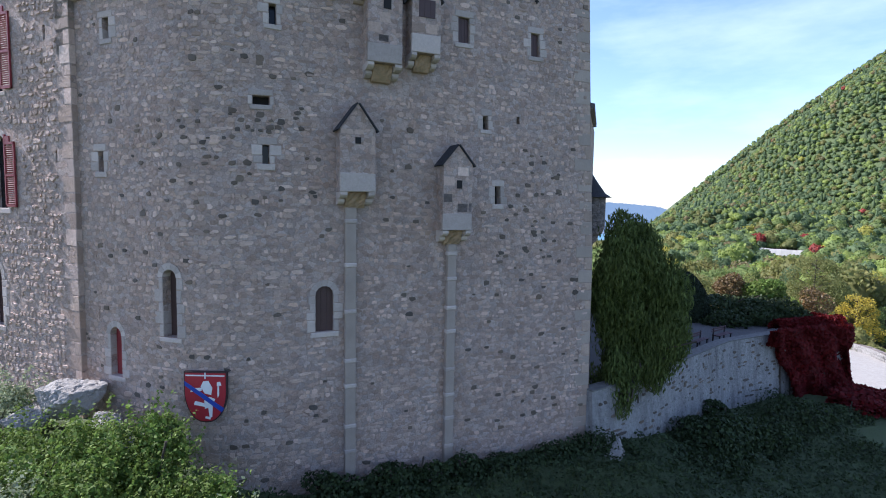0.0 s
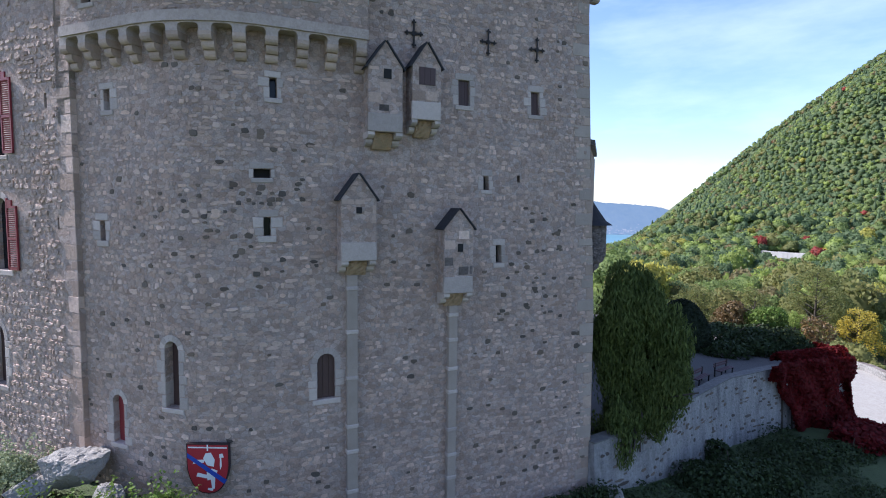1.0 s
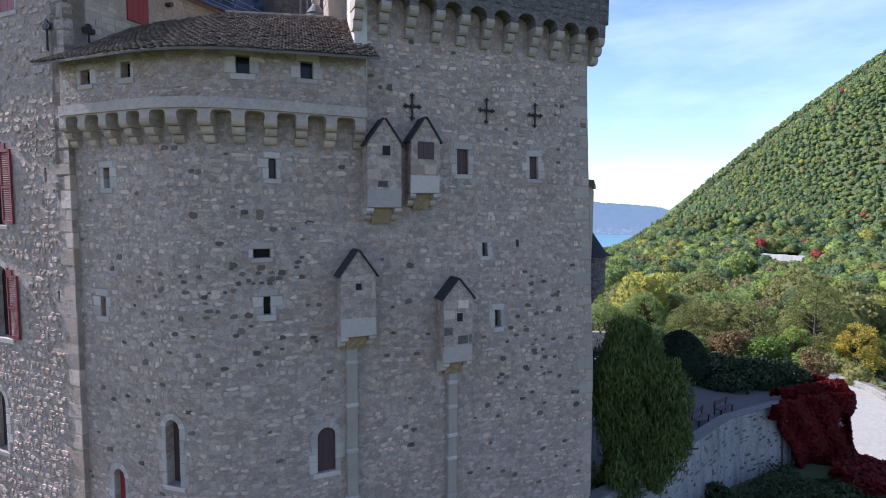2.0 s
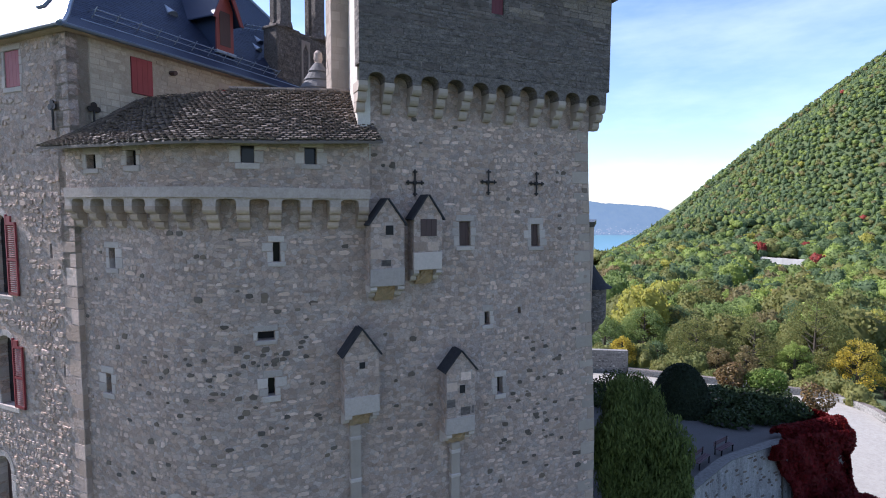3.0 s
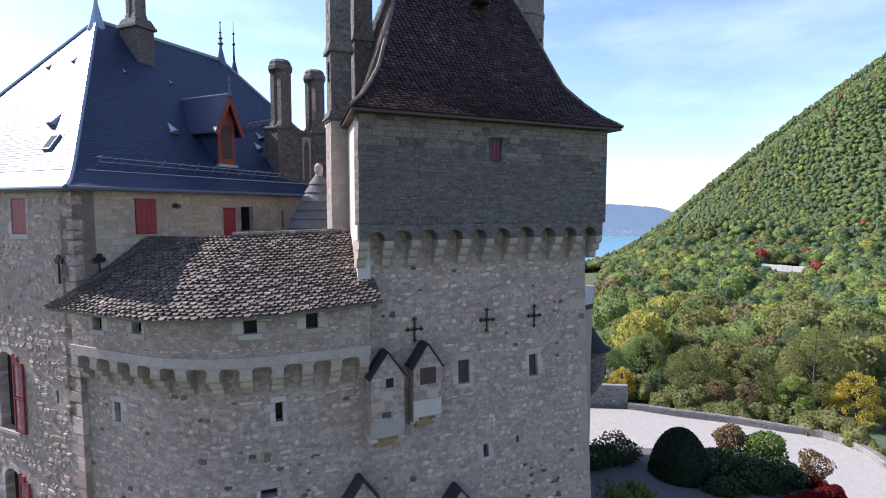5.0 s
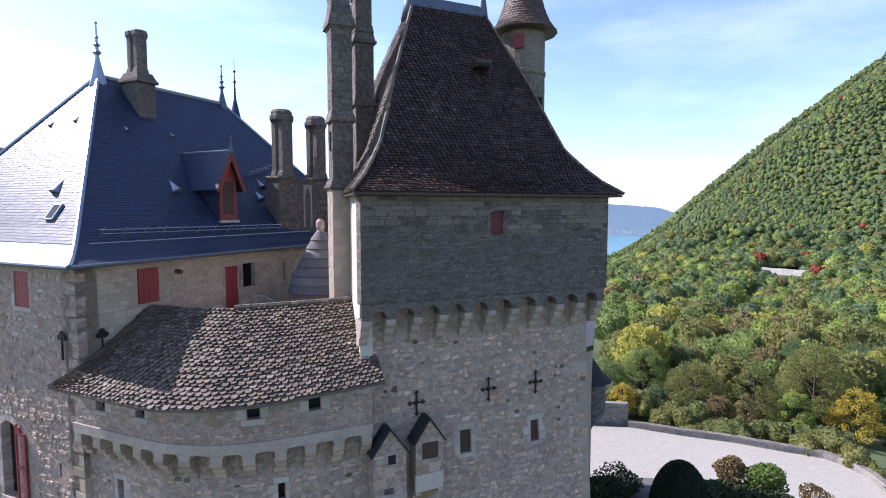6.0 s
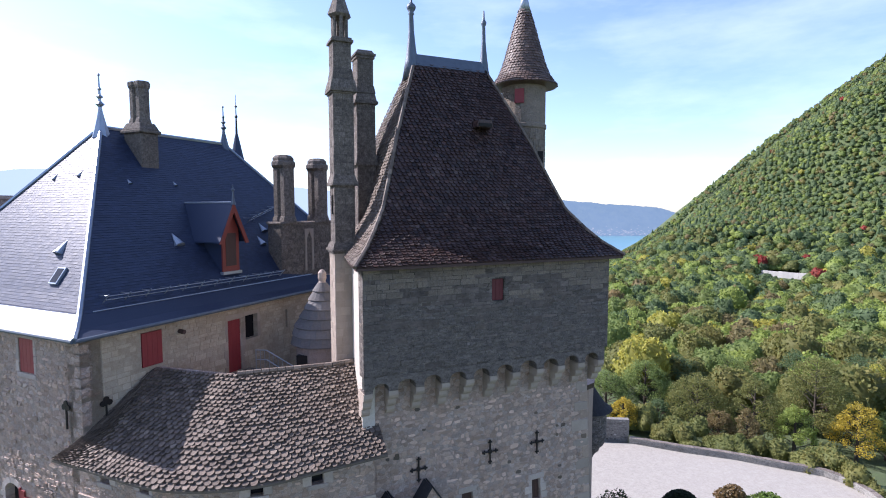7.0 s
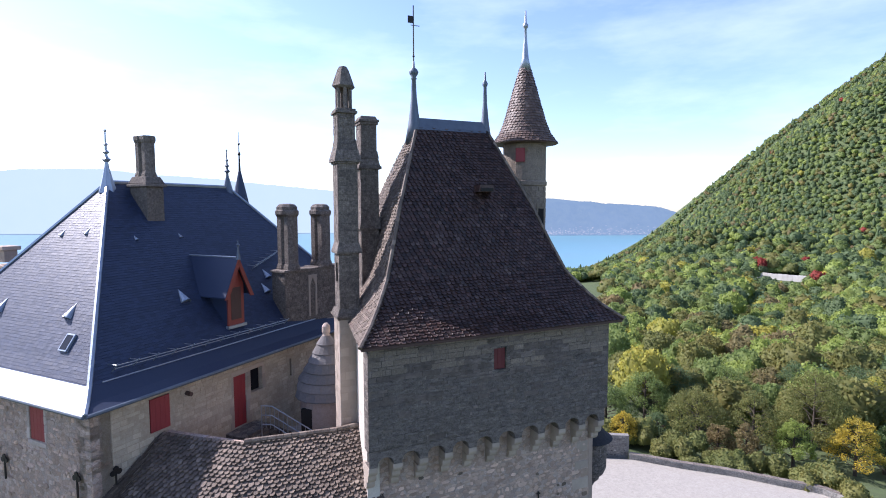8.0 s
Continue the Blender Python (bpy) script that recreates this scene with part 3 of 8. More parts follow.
def stone_geo(mapf, s, z, w, h, proud, rnd, n=8):
    """A rubble stone that stands out of the wall face."""
    o = stone_outline(rnd, n)
    sq = lambda x: math.copysign(abs(x) ** 0.72, x)
    rim = [mapf(s + w * sq(x) * k, z + h * sq(y) * k, 0.02) for x, y, k in o]
    top = [mapf(s + w * sq(x) * k * 0.84, z + h * sq(y) * k * 0.8, -proud * rnd.uniform(0.7, 1.1)) for x, y, k in o]
    faces = [(i, (i + 1) % n, n + (i + 1) % n, n + i) for i in range(n)] + [tuple(range(n, 2 * n))]
    return rim + top, faces


def rubble(mapf, s0, s1, z0, z1, holes, rnd, keep=0.72, sizes=(0.08, 0.2), heights=(0.055, 0.12), proud=(0.018, 0.055), bounds=None):
    """Places of rubble stones in wavering courses: (s, z, half width, half height, proud)."""
    out = []
    z = z0
    while z < z1:
        hh = rnd.uniform(*heights)
        s = s0 + rnd.uniform(0, 0.3)
        ph = rnd.uniform(0, 6)
        while s < s1:
            w = rnd.uniform(*sizes) * rnd.choice((0.6, 0.8, 1, 1, 1.5))
            cs = s + w
            cz = z + hh + 0.05 * math.sin(cs * 1.3 + ph) + rnd.uniform(-0.02, 0.02)
            big = max(w, 0.1)
            ok = cs + w < s1 and cz + hh < z1 and not any(h[0] - big - 0.2 < cs < h[1] + big + 0.2 and h[2] - 0.3 < cz < h[3] + 0.28 for h in holes)
            if ok and (bounds is None or bounds(cs, cz)) and rnd.random() < keep:
                out.append((cs, cz, w * 0.93, hh * rnd.uniform(0.72, 1.0), rnd.uniform(*proud)))
            s += 2 * w + rnd.uniform(-0.02, 0.03)
        z += 2 * hh + rnd.uniform(-0.01, 0.025)
    return out


def courses(mapf, s0, s1, z0, z1, holes, rnd, widths=(0.25, 0.55), heights=(0.14, 0.26), proud=(0.003, 0.02), joint=0.012, pick=None):
    """Squared stones in level courses, sorted into pools by pick(s, z)."""
    pools = collections.defaultdict(Pool)
    z = z0
    while z < z1 - 0.05:
        h = rnd.uniform(*heights)
        if z1 - z - h < heights[0] * 0.6:
            h = z1 - z
        s = s0 - rnd.uniform(0, widths[0]) * 0.6
        while s < s1 - 0.02:
            w = rnd.uniform(*widths)
            a, b = max(s, s0) + joint / 2, min(s + w, s1) - joint / 2
            s += w
            if b - a < 0.05 or any(q[0] < b and q[1] > a and q[2] < z + h and q[3] > z for q in holes):
                continue
            j = lambda: rnd.uniform(-0.5, 0.5) * joint
            rim = [(a + j(), z + joint / 2 + j()), (b + j(), z + joint / 2 + j()), (b + j(), z + h - joint / 2 + j()), (a + j(), z + h - joint / 2 + j())]
            cs, cz = (a + b) / 2, z + h / 2
            pr = rnd.uniform(*proud)
            top = [(x + (cs - x) * 0.05, y + (cz - y) * 0.08) for x, y in rim]
            v = [tuple(mapf(x, y, 0.03)) for x, y in rim] + [tuple(mapf(x, y, -pr * rnd.uniform(0.7, 1.2))) for x, y in top]
            pools[pick(cs, cz) if pick else 0].add(v, [(0, 1, 5, 4), (1, 2, 6, 5), (2, 3, 7, 6), (3, 0, 4, 7), (4, 5, 6, 7)])
        z += h
    return pools


def tiles(surf, rows, left, right, width, thick, rnd, skip=None, pointed=0.35, gap=0.004):
    """Overlapping roof tiles. surf(a, q): place and normal; rows: list of (q low, q high) from the eave up; left(q), right(q): limits of a."""
    pool = Pool()
    for k, (q0, q1) in enumerate(rows):
        a0, a1 = left(q0), right(q0)
        n = max(1, round((a1 - a0) / width))
        off = 0.5 if k % 2 else 0.0
        for i in range(-1 if off else 0, n):
            x0 = a0 + (i + off) * (a1 - a0) / n
            x1 = x0 + (a1 - a0) / n
            x0, x1 = max(x0, a0) + gap, min(x1, a1) - gap
            if x1 - x0 < 0.03:
                continue
            lift = thick * rnd.uniform(1.3, 2.4)
            jq = rnd.uniform(-0.012, 0.012)
            w = x1 - x0
            qm = q0 + (q1 - q0) * pointed
            low = [(x0, qm + jq), (x0 + 0.22 * w, q0 + 0.12 * (qm - q0) + jq), (x0 + 0.5 * w, q0 + jq), (x1 - 0.22 * w, q0 + 0.12 * (qm - q0) + jq), (x1, qm + jq)]
            qt = q1 + 0.25 * (q1 - q0)
            vs = []
            for x, q in low:
                p, nn = surf(x, q)
                vs.append(p + nn * lift)
            for x in (x1, x0):
                p, nn = surf(x, qt)
                vs.append(p + nn * thick * 0.3)
            for x, q in low:
                p, nn = surf(x, q)
                vs.append(p + nn * (lift - thick))
            if skip and skip(vs[2]):
                continue
            pool.add([tuple(v) for v in vs], [(0, 1, 2, 3, 4, 5, 6), (7, 8, 1, 0), (8, 9, 2, 1), (9, 10, 3, 2), (10, 11, 4, 3)])
    return pool


def quads_mesh(name, Q, material):
    """A mesh out of an array of free quads, n x 4 x 3."""
    Q = np.asarray(Q, dtype=np.float32)
    n = len(Q)
    me = bpy.data.meshes.new(name)
    me.vertices.add(4 * n); me.loops.add(4 * n); me.polygons.add(n)
    me.vertices.foreach_set("co", Q.reshape(-1))
    me.loops.foreach_set("vertex_index", np.arange(4 * n, dtype=np.int32))
    me.polygons.foreach_set("loop_start", np.arange(0, 4 * n, 4, dtype=np.int32))
    me.polygons.foreach_set("loop_total", np.full(n, 4, dtype=np.int32))
    me.update(calc_edges=True)
    me.materials.append(material)
    return me


def ico_shape(sub):
    bm = B()
    bmesh.ops.create_icosphere(bm, subdivisions=sub, radius=1.0)
    bm.verts.ensure_lookup_table()
    v = np.array([p.co[:] for p in bm.verts]); f = np.array([[p.index for p in q.verts] for q in bm.faces])
    bm.free()
    return v / np.linalg.norm(v, axis=1)[:, None], f


def crown_shell(rng, sub, lumps, sharp, jitter, low=-0.45, big=0.42):
    """A lumpy, broken crown of unit radius standing on z = 0: points and triangles."""
    d, f = ico_shape(sub)
    ld = rng.normal(size=(lumps, 3)); ld[:, 2] = np.abs(ld[:, 2]) * 1.1 - 0.25; ld /= np.linalg.norm(ld, axis=1)[:, None]
    amp = rng.uniform(0.1, big, size=lumps)
    bump = (amp[None] * np.exp(-(1 - d @ ld.T) / sharp)).max(1) + 0.25 * (amp[None] * np.exp(-(1 - d @ ld.T) / sharp)).sum(1)
    rad = 0.66 + bump + jitter * rng.normal(size=len(d))
    p = d * rad[:, None] + jitter * 0.6 * rng.normal(size=(len(d), 3))
    f = f[d[f].mean(1)[:, 2] > low]
    used, inv = np.unique(f, return_inverse=True)
    p = p[used]; f = inv.reshape(-1, 3)
    p[:, 2] = p[:, 2] * np.where(p[:, 2] < 0, 0.8, 1.1) + 0.85
    return p, f


def tri_mesh(name, parts, material):
    """One mesh out of a list of (points, triangles)."""
    off = np.cumsum([0] + [len(p) for p, f in parts[:-1]])
    V = np.concatenate([p for p, f in parts]).astype(np.float32)
    F = np.concatenate([f + o for (p, f), o in zip(parts, off)]).astype(np.int32)
    n = len(F)
    me = bpy.data.meshes.new(name)
    me.vertices.add(len(V)); me.loops.add(3 * n); me.polygons.add(n)
    me.vertices.foreach_set("co", V.reshape(-1))
    me.loops.foreach_set("vertex_index", F.reshape(-1))
    me.polygons.foreach_set("loop_start", np.arange(0, 3 * n, 3, dtype=np.int32))
    me.polygons.foreach_set("loop_total", np.full(n, 3, dtype=np.int32))
    me.polygons.foreach_set("use_smooth", np.ones(n, dtype=bool))
    me.update(calc_edges=True)
    me.materials.append(material)
    return me


def quads_part(Q):
    """Free quads as points and triangles."""
    n = len(Q)
    i = 4 * np.arange(n)
    return Q.reshape(-1, 3), np.concatenate([np.stack([i, i + 1, i + 2], 1), np.stack([i, i + 2, i + 3], 1)])


def leaf_quads(rng, centers, normals, size, aspect=0.7, loose=0.8, droop=0.0):
    """Small bent-free leaf faces about given places, turned roughly along given normals."""
    n = len(centers)
    nn = normals + loose * rng.normal(size=(n, 3))
    nn /= np.linalg.norm(nn, axis=1)[:, None] + 1e-9
    r = rng.normal(size=(n, 3))
    if droop:
        r = r * (1 - droop) + np.array([0, 0, -1.0]) * droop * 2
    u = r - (r * nn).sum(1)[:, None] * nn
    u /= np.linalg.norm(u, axis=1)[:, None] + 1e-9
    v = np.cross(nn, u)
    s = size * rng.uniform(0.6, 1.35, size=(n, 1))
    a, b = u * s, v * s * aspect
    return np.stack([centers - a, centers - 0.1 * a + b, centers + a, centers - 0.1 * a - b], axis=1)


def blob_leaves(rng, c, r, n, size, lumps=7, shell=0.55, droop=0.0, aspect=0.7, floor=None):
    """Leaf places in a lumpy, gappy crown about c with radii r."""
    d = rng.normal(size=(n, 3)); d /= np.linalg.norm(d, axis=1)[:, None]
    ld = rng.normal(size=(lumps, 3)); ld /= np.linalg.norm(ld, axis=1)[:, None]
    amp = rng.uniform(0.05, 0.34, size=lumps)
    bump = (amp[None, :] * np.exp(-((1 - d @ ld.T) / 0.12))).sum(1)
    rad = (0.80 + bump) * (shell + (1 - shell) * rng.random(n) ** 0.5)
    p = np.array(c) + d * rad[:, None] * np.array(r)
    nn = d / np.array(r); nn /= np.linalg.norm(nn, axis=1)[:, None]
    if floor is not None:
        k = p[:, 2] > floor
        p, nn = p[k], nn[k]
    return leaf_quads(rng, p, nn, size, aspect, 0.8, droop)

# ---------- ground, lake and distance ----------


def smooth(a, b, x):
    t = np.clip((x - a) / (b - a), 0, 1)
    return t * t * (3 - 2 * t)


def crest(x):
    return np.interp(x, [-900, -200, 100, 160, 214, 265, 315, 366, 450, 562, 700, 1000, 2200], [-172, -150, -100, -68, -56, -31, 1, 48, 118, 201, 297, 474, 790])


def land(x, y):
    """Height of the land."""
    x, y = np.asarray(x, float), np.asarray(y, float)
    near = -0.4 - 0.32 * np.clip(17.5 - y, 0, 30) + 2.2 * smooth(-4, -11, x) * smooth(9, 17.5, y)
    near = near - 1.8 * smooth(5, 16, x)
    near = near + (-8.2 - near) * smooth(34, 47, np.hypot(np.maximum(x, 0) * 0.9, y - 8))
    near = near + 10 * smooth(-4, -14, x) * smooth(22, 40, y)
    valley = -14.0 - 8.0 * smooth(90, 200, y) + 0.02 * np.clip(x - 60, 0, 400)
    top = crest(x * 700 / np.clip(y, 420, 800)) * np.clip(y, 420, 800) / 700
    dip = 9.0 * np.exp(-(((x - 190) / 34) ** 2 + ((y - 292) / 40) ** 2))
    ribs = 9.0 * np.sin(0.034 * (x - 0.35 * y) + 0.9 * np.sin(y * 0.011)) * smooth(360, 480, y) * (1 - smooth(560, 680, y))
    roll = ribs + 7.0 * np.sin(x * 0.021 + y * 0.008) * np.sin(y * 0.017 - x * 0.006 + 1.0) * smooth(150, 300, y) * smooth(90, 190, np.hypot(x - 165, y - 262))
    valley = valley - dip
    hill = roll * (1 - smooth(560, 690, y)) * smooth(60, 120, np.hypot(x - 219, y - 342)) + valley + (top - valley) * smooth(300, 690, y + 0.2 * np.clip(x - 260, 0, 500)) ** 1.1
    behind = crest(x) + (-190 - crest(x)) * smooth(720, 1250, y)
    far = np.where(y > 720, behind, hill)
    left = -8 - 170 * smooth(-20, -240, x)
    far = np.where(x < 40, left + (far - left) * smooth(-60, 120, x), far)
    far = np.where(y < 70, -8 - 25 * smooth(70, -200, y) + 0.15 * np.clip(x - 70, 0, 600), far)
    t = smooth(70, 125, np.hypot(x, y))
    return near + (far - near) * t


def build_ground():
    rad = np.concatenate([np.linspace(0, 60, 56), np.geomspace(62, 4700, 84)])
    ang = np.linspace(0, 2 * np.pi, 181)[:-1]
    R, A = np.meshgrid(rad, ang, indexing="ij")
    X, Y = R * np.cos(A), R * np.sin(A) + 12
    Z = land(X, Y)
    Z = np.where(R > 1500, np.minimum(Z, -186), Z)
    n, k = R.shape
    v = np.stack([X, Y, Z], -1).reshape(-1, 3).tolist()
    f = [(i * k + j, (i + 1) * k + j, (i + 1) * k + (j + 1) % k, i * k + (j + 1) % k) for i in range(n - 1) for j in range(k)]
    me = bpy.data.meshes.new("ground")
    me.from_pydata(v, [], f)
    me.materials.append(M_SOIL)
    me.polygons.foreach_set("use_smooth", [True] * len(me.polygons))
    return tagged(new("ground", me), "grassy castle mound and wooded valley floor", "ground", kind="structure")


build_ground()
bm = B()
prism_z(bm, [(-4600, 60), (4600, 60), (4600, 4600), (-4600, 4600)], -184, -181)
tagged(part("water", bm, M_WATER), "turquoise lake far below the castle", "lake", kind="structure")


def mountain(name, pts, y, base, material, label, depth=260):
    """A far range: crest heights over x, with a broken slope towards the lake."""
    xs = np.array([p[0] for p in pts], float); zs = np.array([p[1] for p in pts], float)
    X = np.linspace(xs[0], xs[-1], 240)
    rng = np.random.default_rng(4)
    C = np.interp(X, xs, zs) + np.convolve(rng.normal(size=240), np.ones(7) / 7, "same") * 5 + rng.normal(size=240) * 1.0
    v, f = [], []
    for j, t in enumerate((0, 0.12, 0.35, 0.65, 1.0)):
        for i in range(240):
            h = base + (C[i] - base) * (t ** 0.8)
            v.append((X[i], y - depth * (1 - t) + (rng.normal() * 10 if 0 < j < 4 else 0), h))
    for j in range(4):
        for i in range(239):
            f.append((j * 240 + i, j * 240 + i + 1, (j + 1) * 240 + i + 1, (j + 1) * 240 + i))
    me = bpy.data.meshes.new(name)
    me.from_pydata(v, [], f)
    me.materials.append(material)
    return tagged(new(name, me), label, "mountain", kind="structure")


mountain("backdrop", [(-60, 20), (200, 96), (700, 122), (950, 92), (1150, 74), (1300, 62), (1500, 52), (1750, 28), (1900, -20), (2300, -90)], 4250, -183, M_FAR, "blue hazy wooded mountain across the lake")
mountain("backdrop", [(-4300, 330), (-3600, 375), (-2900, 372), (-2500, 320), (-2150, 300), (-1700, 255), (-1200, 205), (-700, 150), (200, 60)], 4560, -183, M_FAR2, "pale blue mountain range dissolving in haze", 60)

# lakeside village as specks of pale wall along the far shore
rng = np.random.default_rng(11)
P = Pool()
for i in range(260):
    x = 780 + 900 * rng.random() ** 1.2
    z = -178 + abs(rng.normal()) * 26
    w, h = rng.uniform(3, 9), rng.uniform(3, 7)
    P.add([(x, 3975, z), (x + w, 3975, z), (x + w, 3975, z + h), (x, 3975, z + h), (x, 3985, z), (x + w, 3985, z), (x + w, 3985, z + h), (x, 3985, z + h)], [(0, 1, 2, 3), (3, 2, 6, 7), (0, 3, 7, 4), (1, 5, 6, 2)])
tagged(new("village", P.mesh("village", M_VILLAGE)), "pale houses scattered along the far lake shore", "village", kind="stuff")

# ---------- keep ----------
KEEP = pose(1.085, 21.98, 0, 0, 0, 24)
keep = thing("keep_tower", KEEP, "square grey rubble keep with a steep brown tiled roof", "tower")


def k_front(s, z, d):
    return Vector((s, d, z))


def k_edge(z):
    return float(np.interp(z, [-3, 0, 7.5, 11, 13.3, 18.5, 26], [5.5, 5.4, 5.32, 5.08, 4.92, 4.63, 4.6]))


def k_shaft(s, z, d):
    """Front of the shaft, with the right-hand edge spreading towards the foot."""
    k = max(0.0, (s + 4.42) / 9.05)
    return Vector((s + k * (k_edge(z) - 4.63), d, z))


rnd = random.Random(3)
KW = [(-0.92, -0.48, 14.95, 15.82), (2.08, 2.46, 14.86, 15.70), (0.13, 0.35, 12.03, 12.52), (0.70, 0.94, 9.35, 10.01), (1.54, 1.68, 12.34, 12.60)]


def unspread(h):
    """Undo the spread of the foot for an opening given in true metres."""
    c = (k_edge((h[2] + h[3]) / 2) - 4.63) / 9.05
    return ((h[0] - 4.42 * c) / (1 + c), (h[1] - 4.42 * c) / (1 + c), h[2], h[3])


KW = [unspread(h) for h in KW]
part("wall", wall_sheet(k_shaft, -4.42, 4.63, -3, 20.76, KW), M_RUBBLE, keep)
bm = B()
for z0, z1 in ((-3, 7.5), (7.5, 11), (11, 18.5), (18.5, 20.6)):
    e0, e1 = k_edge(z0), k_edge(z1)
    a = [bm.verts.new(p) for p in ((e0, 0, z0), (e0, 8.0, z0), (e1, 8.0, z1), (e1, 0, z1))]
    bm.faces.new(a)
    b = [bm.verts.new(p) for p in ((e0 - 0.7, 0.7, z0), (e0 - 0.7, 8.0, z0), (e1 - 0.7, 8.0, z1), (e1 - 0.7, 0.7, z1))]
    bm.faces.new(list(reversed(b)))
part("side_wall", bm, M_RUBBLE, keep)
bm = B(); prism_z(bm, [(-4.3, 0.7), (-3.6, 0.7), (-2.5, 8.0), (-3.2, 8.0)], 15, 20.6); part("side_wall", bm, M_RUBBLE, keep)
bm = B(); box(bm, -3.1, 4.6, 8.0, 8.6, -3, 24.2); part("rear_wall", bm, M_RUBBLE, keep)

# upper storey, set out over corbels
UP = (-4.65, 5.12, -0.55, 8.6)


def k_up(s, z, d):
    return Vector((s, UP[2] + d, z))


RW = [(-0.04, 0.46, 22.88, 23.67)]
part("upper_wall", wall_sheet(k_up, UP[0], UP[1], 20.72, 24.2, RW, back=0.5), M_WEATHER, keep, "dark weathered overhanging upper storey")
SKEW = 0.155
bm = B(); prism_z(bm, [(UP[0] + SKEW * 0.5, UP[2] + 0.5), (UP[0] + 0.5, UP[2] + 0.5), (UP[0] + SKEW * 9.15 + 0.5, UP[3]), (UP[0] + SKEW * 9.15, UP[3])], 17.8, 24.2); part("upper_side_wall", bm, M_LITSIDE, keep, "sunlit pale side wall")
bm = B(); box(bm, UP[1] - 0.5, UP[1], UP[2] + 0.5, UP[3], 20.3, 24.2); part("upper_side_wall", bm, M_WEATHER, keep)
win = part("window", panel(k_up, -0.02, 0.44, 22.9, 23.65, 0.06, 0.11, 3), M_SHADERED, keep, "closed dark red plank shutter")


def arcade(mapf, marks, z_spring, z_top, depth, half, seg=10, flat=0.85):
    """Small round arches from corbel to corbel; mapf's d = 0 is the front."""
    bm = B()
    for a, b in zip(marks, marks[1:]):
        s0, s1 = min(a, b) + half, max(a, b) - half
        c, r = (s0 + s1) / 2, (s1 - s0) / 2
        rise = min(r, (z_top - z_spring) * 0.82)
        sq = lambda v: math.copysign(abs(v) ** flat, v)
        arc = [(c - r * sq(math.cos(math.pi * i / seg)), z_spring + rise * sq(math.sin(math.pi * i / seg))) for i in range(seg + 1)]
        for i in range(seg):
            p, q = arc[i], arc[i + 1]
            bm.faces.new([bm.verts.new(mapf(*x, 0)) for x in (p, q, (q[0], z_top), (p[0], z_top))])
            bm.faces.new([bm.verts.new(mapf(x[0], x[1], d)) for x, d in ((p, 0), (p, depth), (q, depth), (q, 0))])
    for a in marks:
        for s0, s1 in ((a - half, a), (a, a + half)):
            bm.faces.new([bm.verts.new(mapf(s, z, 0)) for s, z in ((s0, z_spring), (s1, z_spring), (s1, z_top), (s0, z_top))])
        bm.faces.new([bm.verts.new(mapf(s, z_spring, d)) for s, d in ((a - half, 0), (a + half, 0), (a + half, depth), (a - half, depth))])
    bmesh.ops.remove_doubles(bm, verts=bm.verts[:], dist=0.002)
    bmesh.ops.recalc_face_normals(bm, faces=bm.faces[:])
    return bm


def corbel(mapf, s, half, z0, z1, reach, steps, r):
    """A stepped corbel; d is measured from the face of the wall below, outwards negative."""
    bm = B()
    h = (z1 - z0) / steps
    for i in range(steps):
        out = reach * (i + 1) / steps
        pts = [(0.15, z0 + i * h), (-out + 0.55 * reach / steps, z0 + i * h), (-out + 0.18 * reach / steps, z0 + (i + 0.22) * h), (-out, z0 + (i + 0.5) * h), (-out, z0 + (i + 1) * h - 0.012), (0.15, z0 + (i + 1) * h - 0.012)]
        w = half * r.uniform(0.92, 1.06)
        js = r.uniform(-0.015, 0.015)
        a = [bm.verts.new(mapf(s - w + js, z, d)) for d, z in pts]
        b = [bm.verts.new(mapf(s + w + js, z, d)) for d, z in pts]
        bm.faces.new(a); bm.faces.new(list(reversed(b)))
        for k in range(len(pts)):
            bm.faces.new((a[k], b[k], b[(k + 1) % len(pts)], a[(k + 1) % len(pts)]))
    bmesh.ops.recalc_face_normals(bm, faces=bm.faces[:])
    return bm


KM = [-4.50, -3.66, -2.74, -1.80, -0.88, 0.04, 1.0, 2.02, 2.95, 3.9, 4.85]
part("arcade", arcade(k_up, KM, 20.22, 20.74, 0.55, 0.14), M_WDARK, keep)
for s in KM:
    part("corbel", corbel(k_front, s, 0.15, 19.32, 20.22, 0.55, 3, rnd), M_ASHLAR2, keep)
SM = [0.2, 1.1, 2.0, 2.9, 3.8, 4.7, 5.6, 6.5, 7.4]
for v in SM:
    part("corbel", corbel(lambda s, z, d: Vector((4.63 - d, s, z)), v, 0.15, 19.32, 20.3, 0.49, 3, rnd), M_ASHLAR2, keep)

# windows of the shaft
for i, h in enumerate(KW[:4]):
    surround(keep, M_DRESS, k_shaft, *h, rnd, w=0.18 if i < 2 else 0.14)
part("window", panel(k_shaft, KW[0][0] + 0.02, KW[0][1] - 0.02, 14.97, 15.8, 0.10, 0.14, 3), M_BROWN, keep, "closed brown plank shutter")
part("window", panel(k_shaft, KW[1][0] + 0.02, KW[1][1] - 0.02, 14.88, 15.68, 0.12, 0.16, 2), M_BROWN, keep, "closed brown plank shutter")
for h in KW[2:]:
    part("window", panel(k_shaft, h[0] - 0.02, h[1] + 0.02, h[2] - 0.02, h[3] + 0.02, 0.3, 0.34), M_VOID, keep, "dark slit")


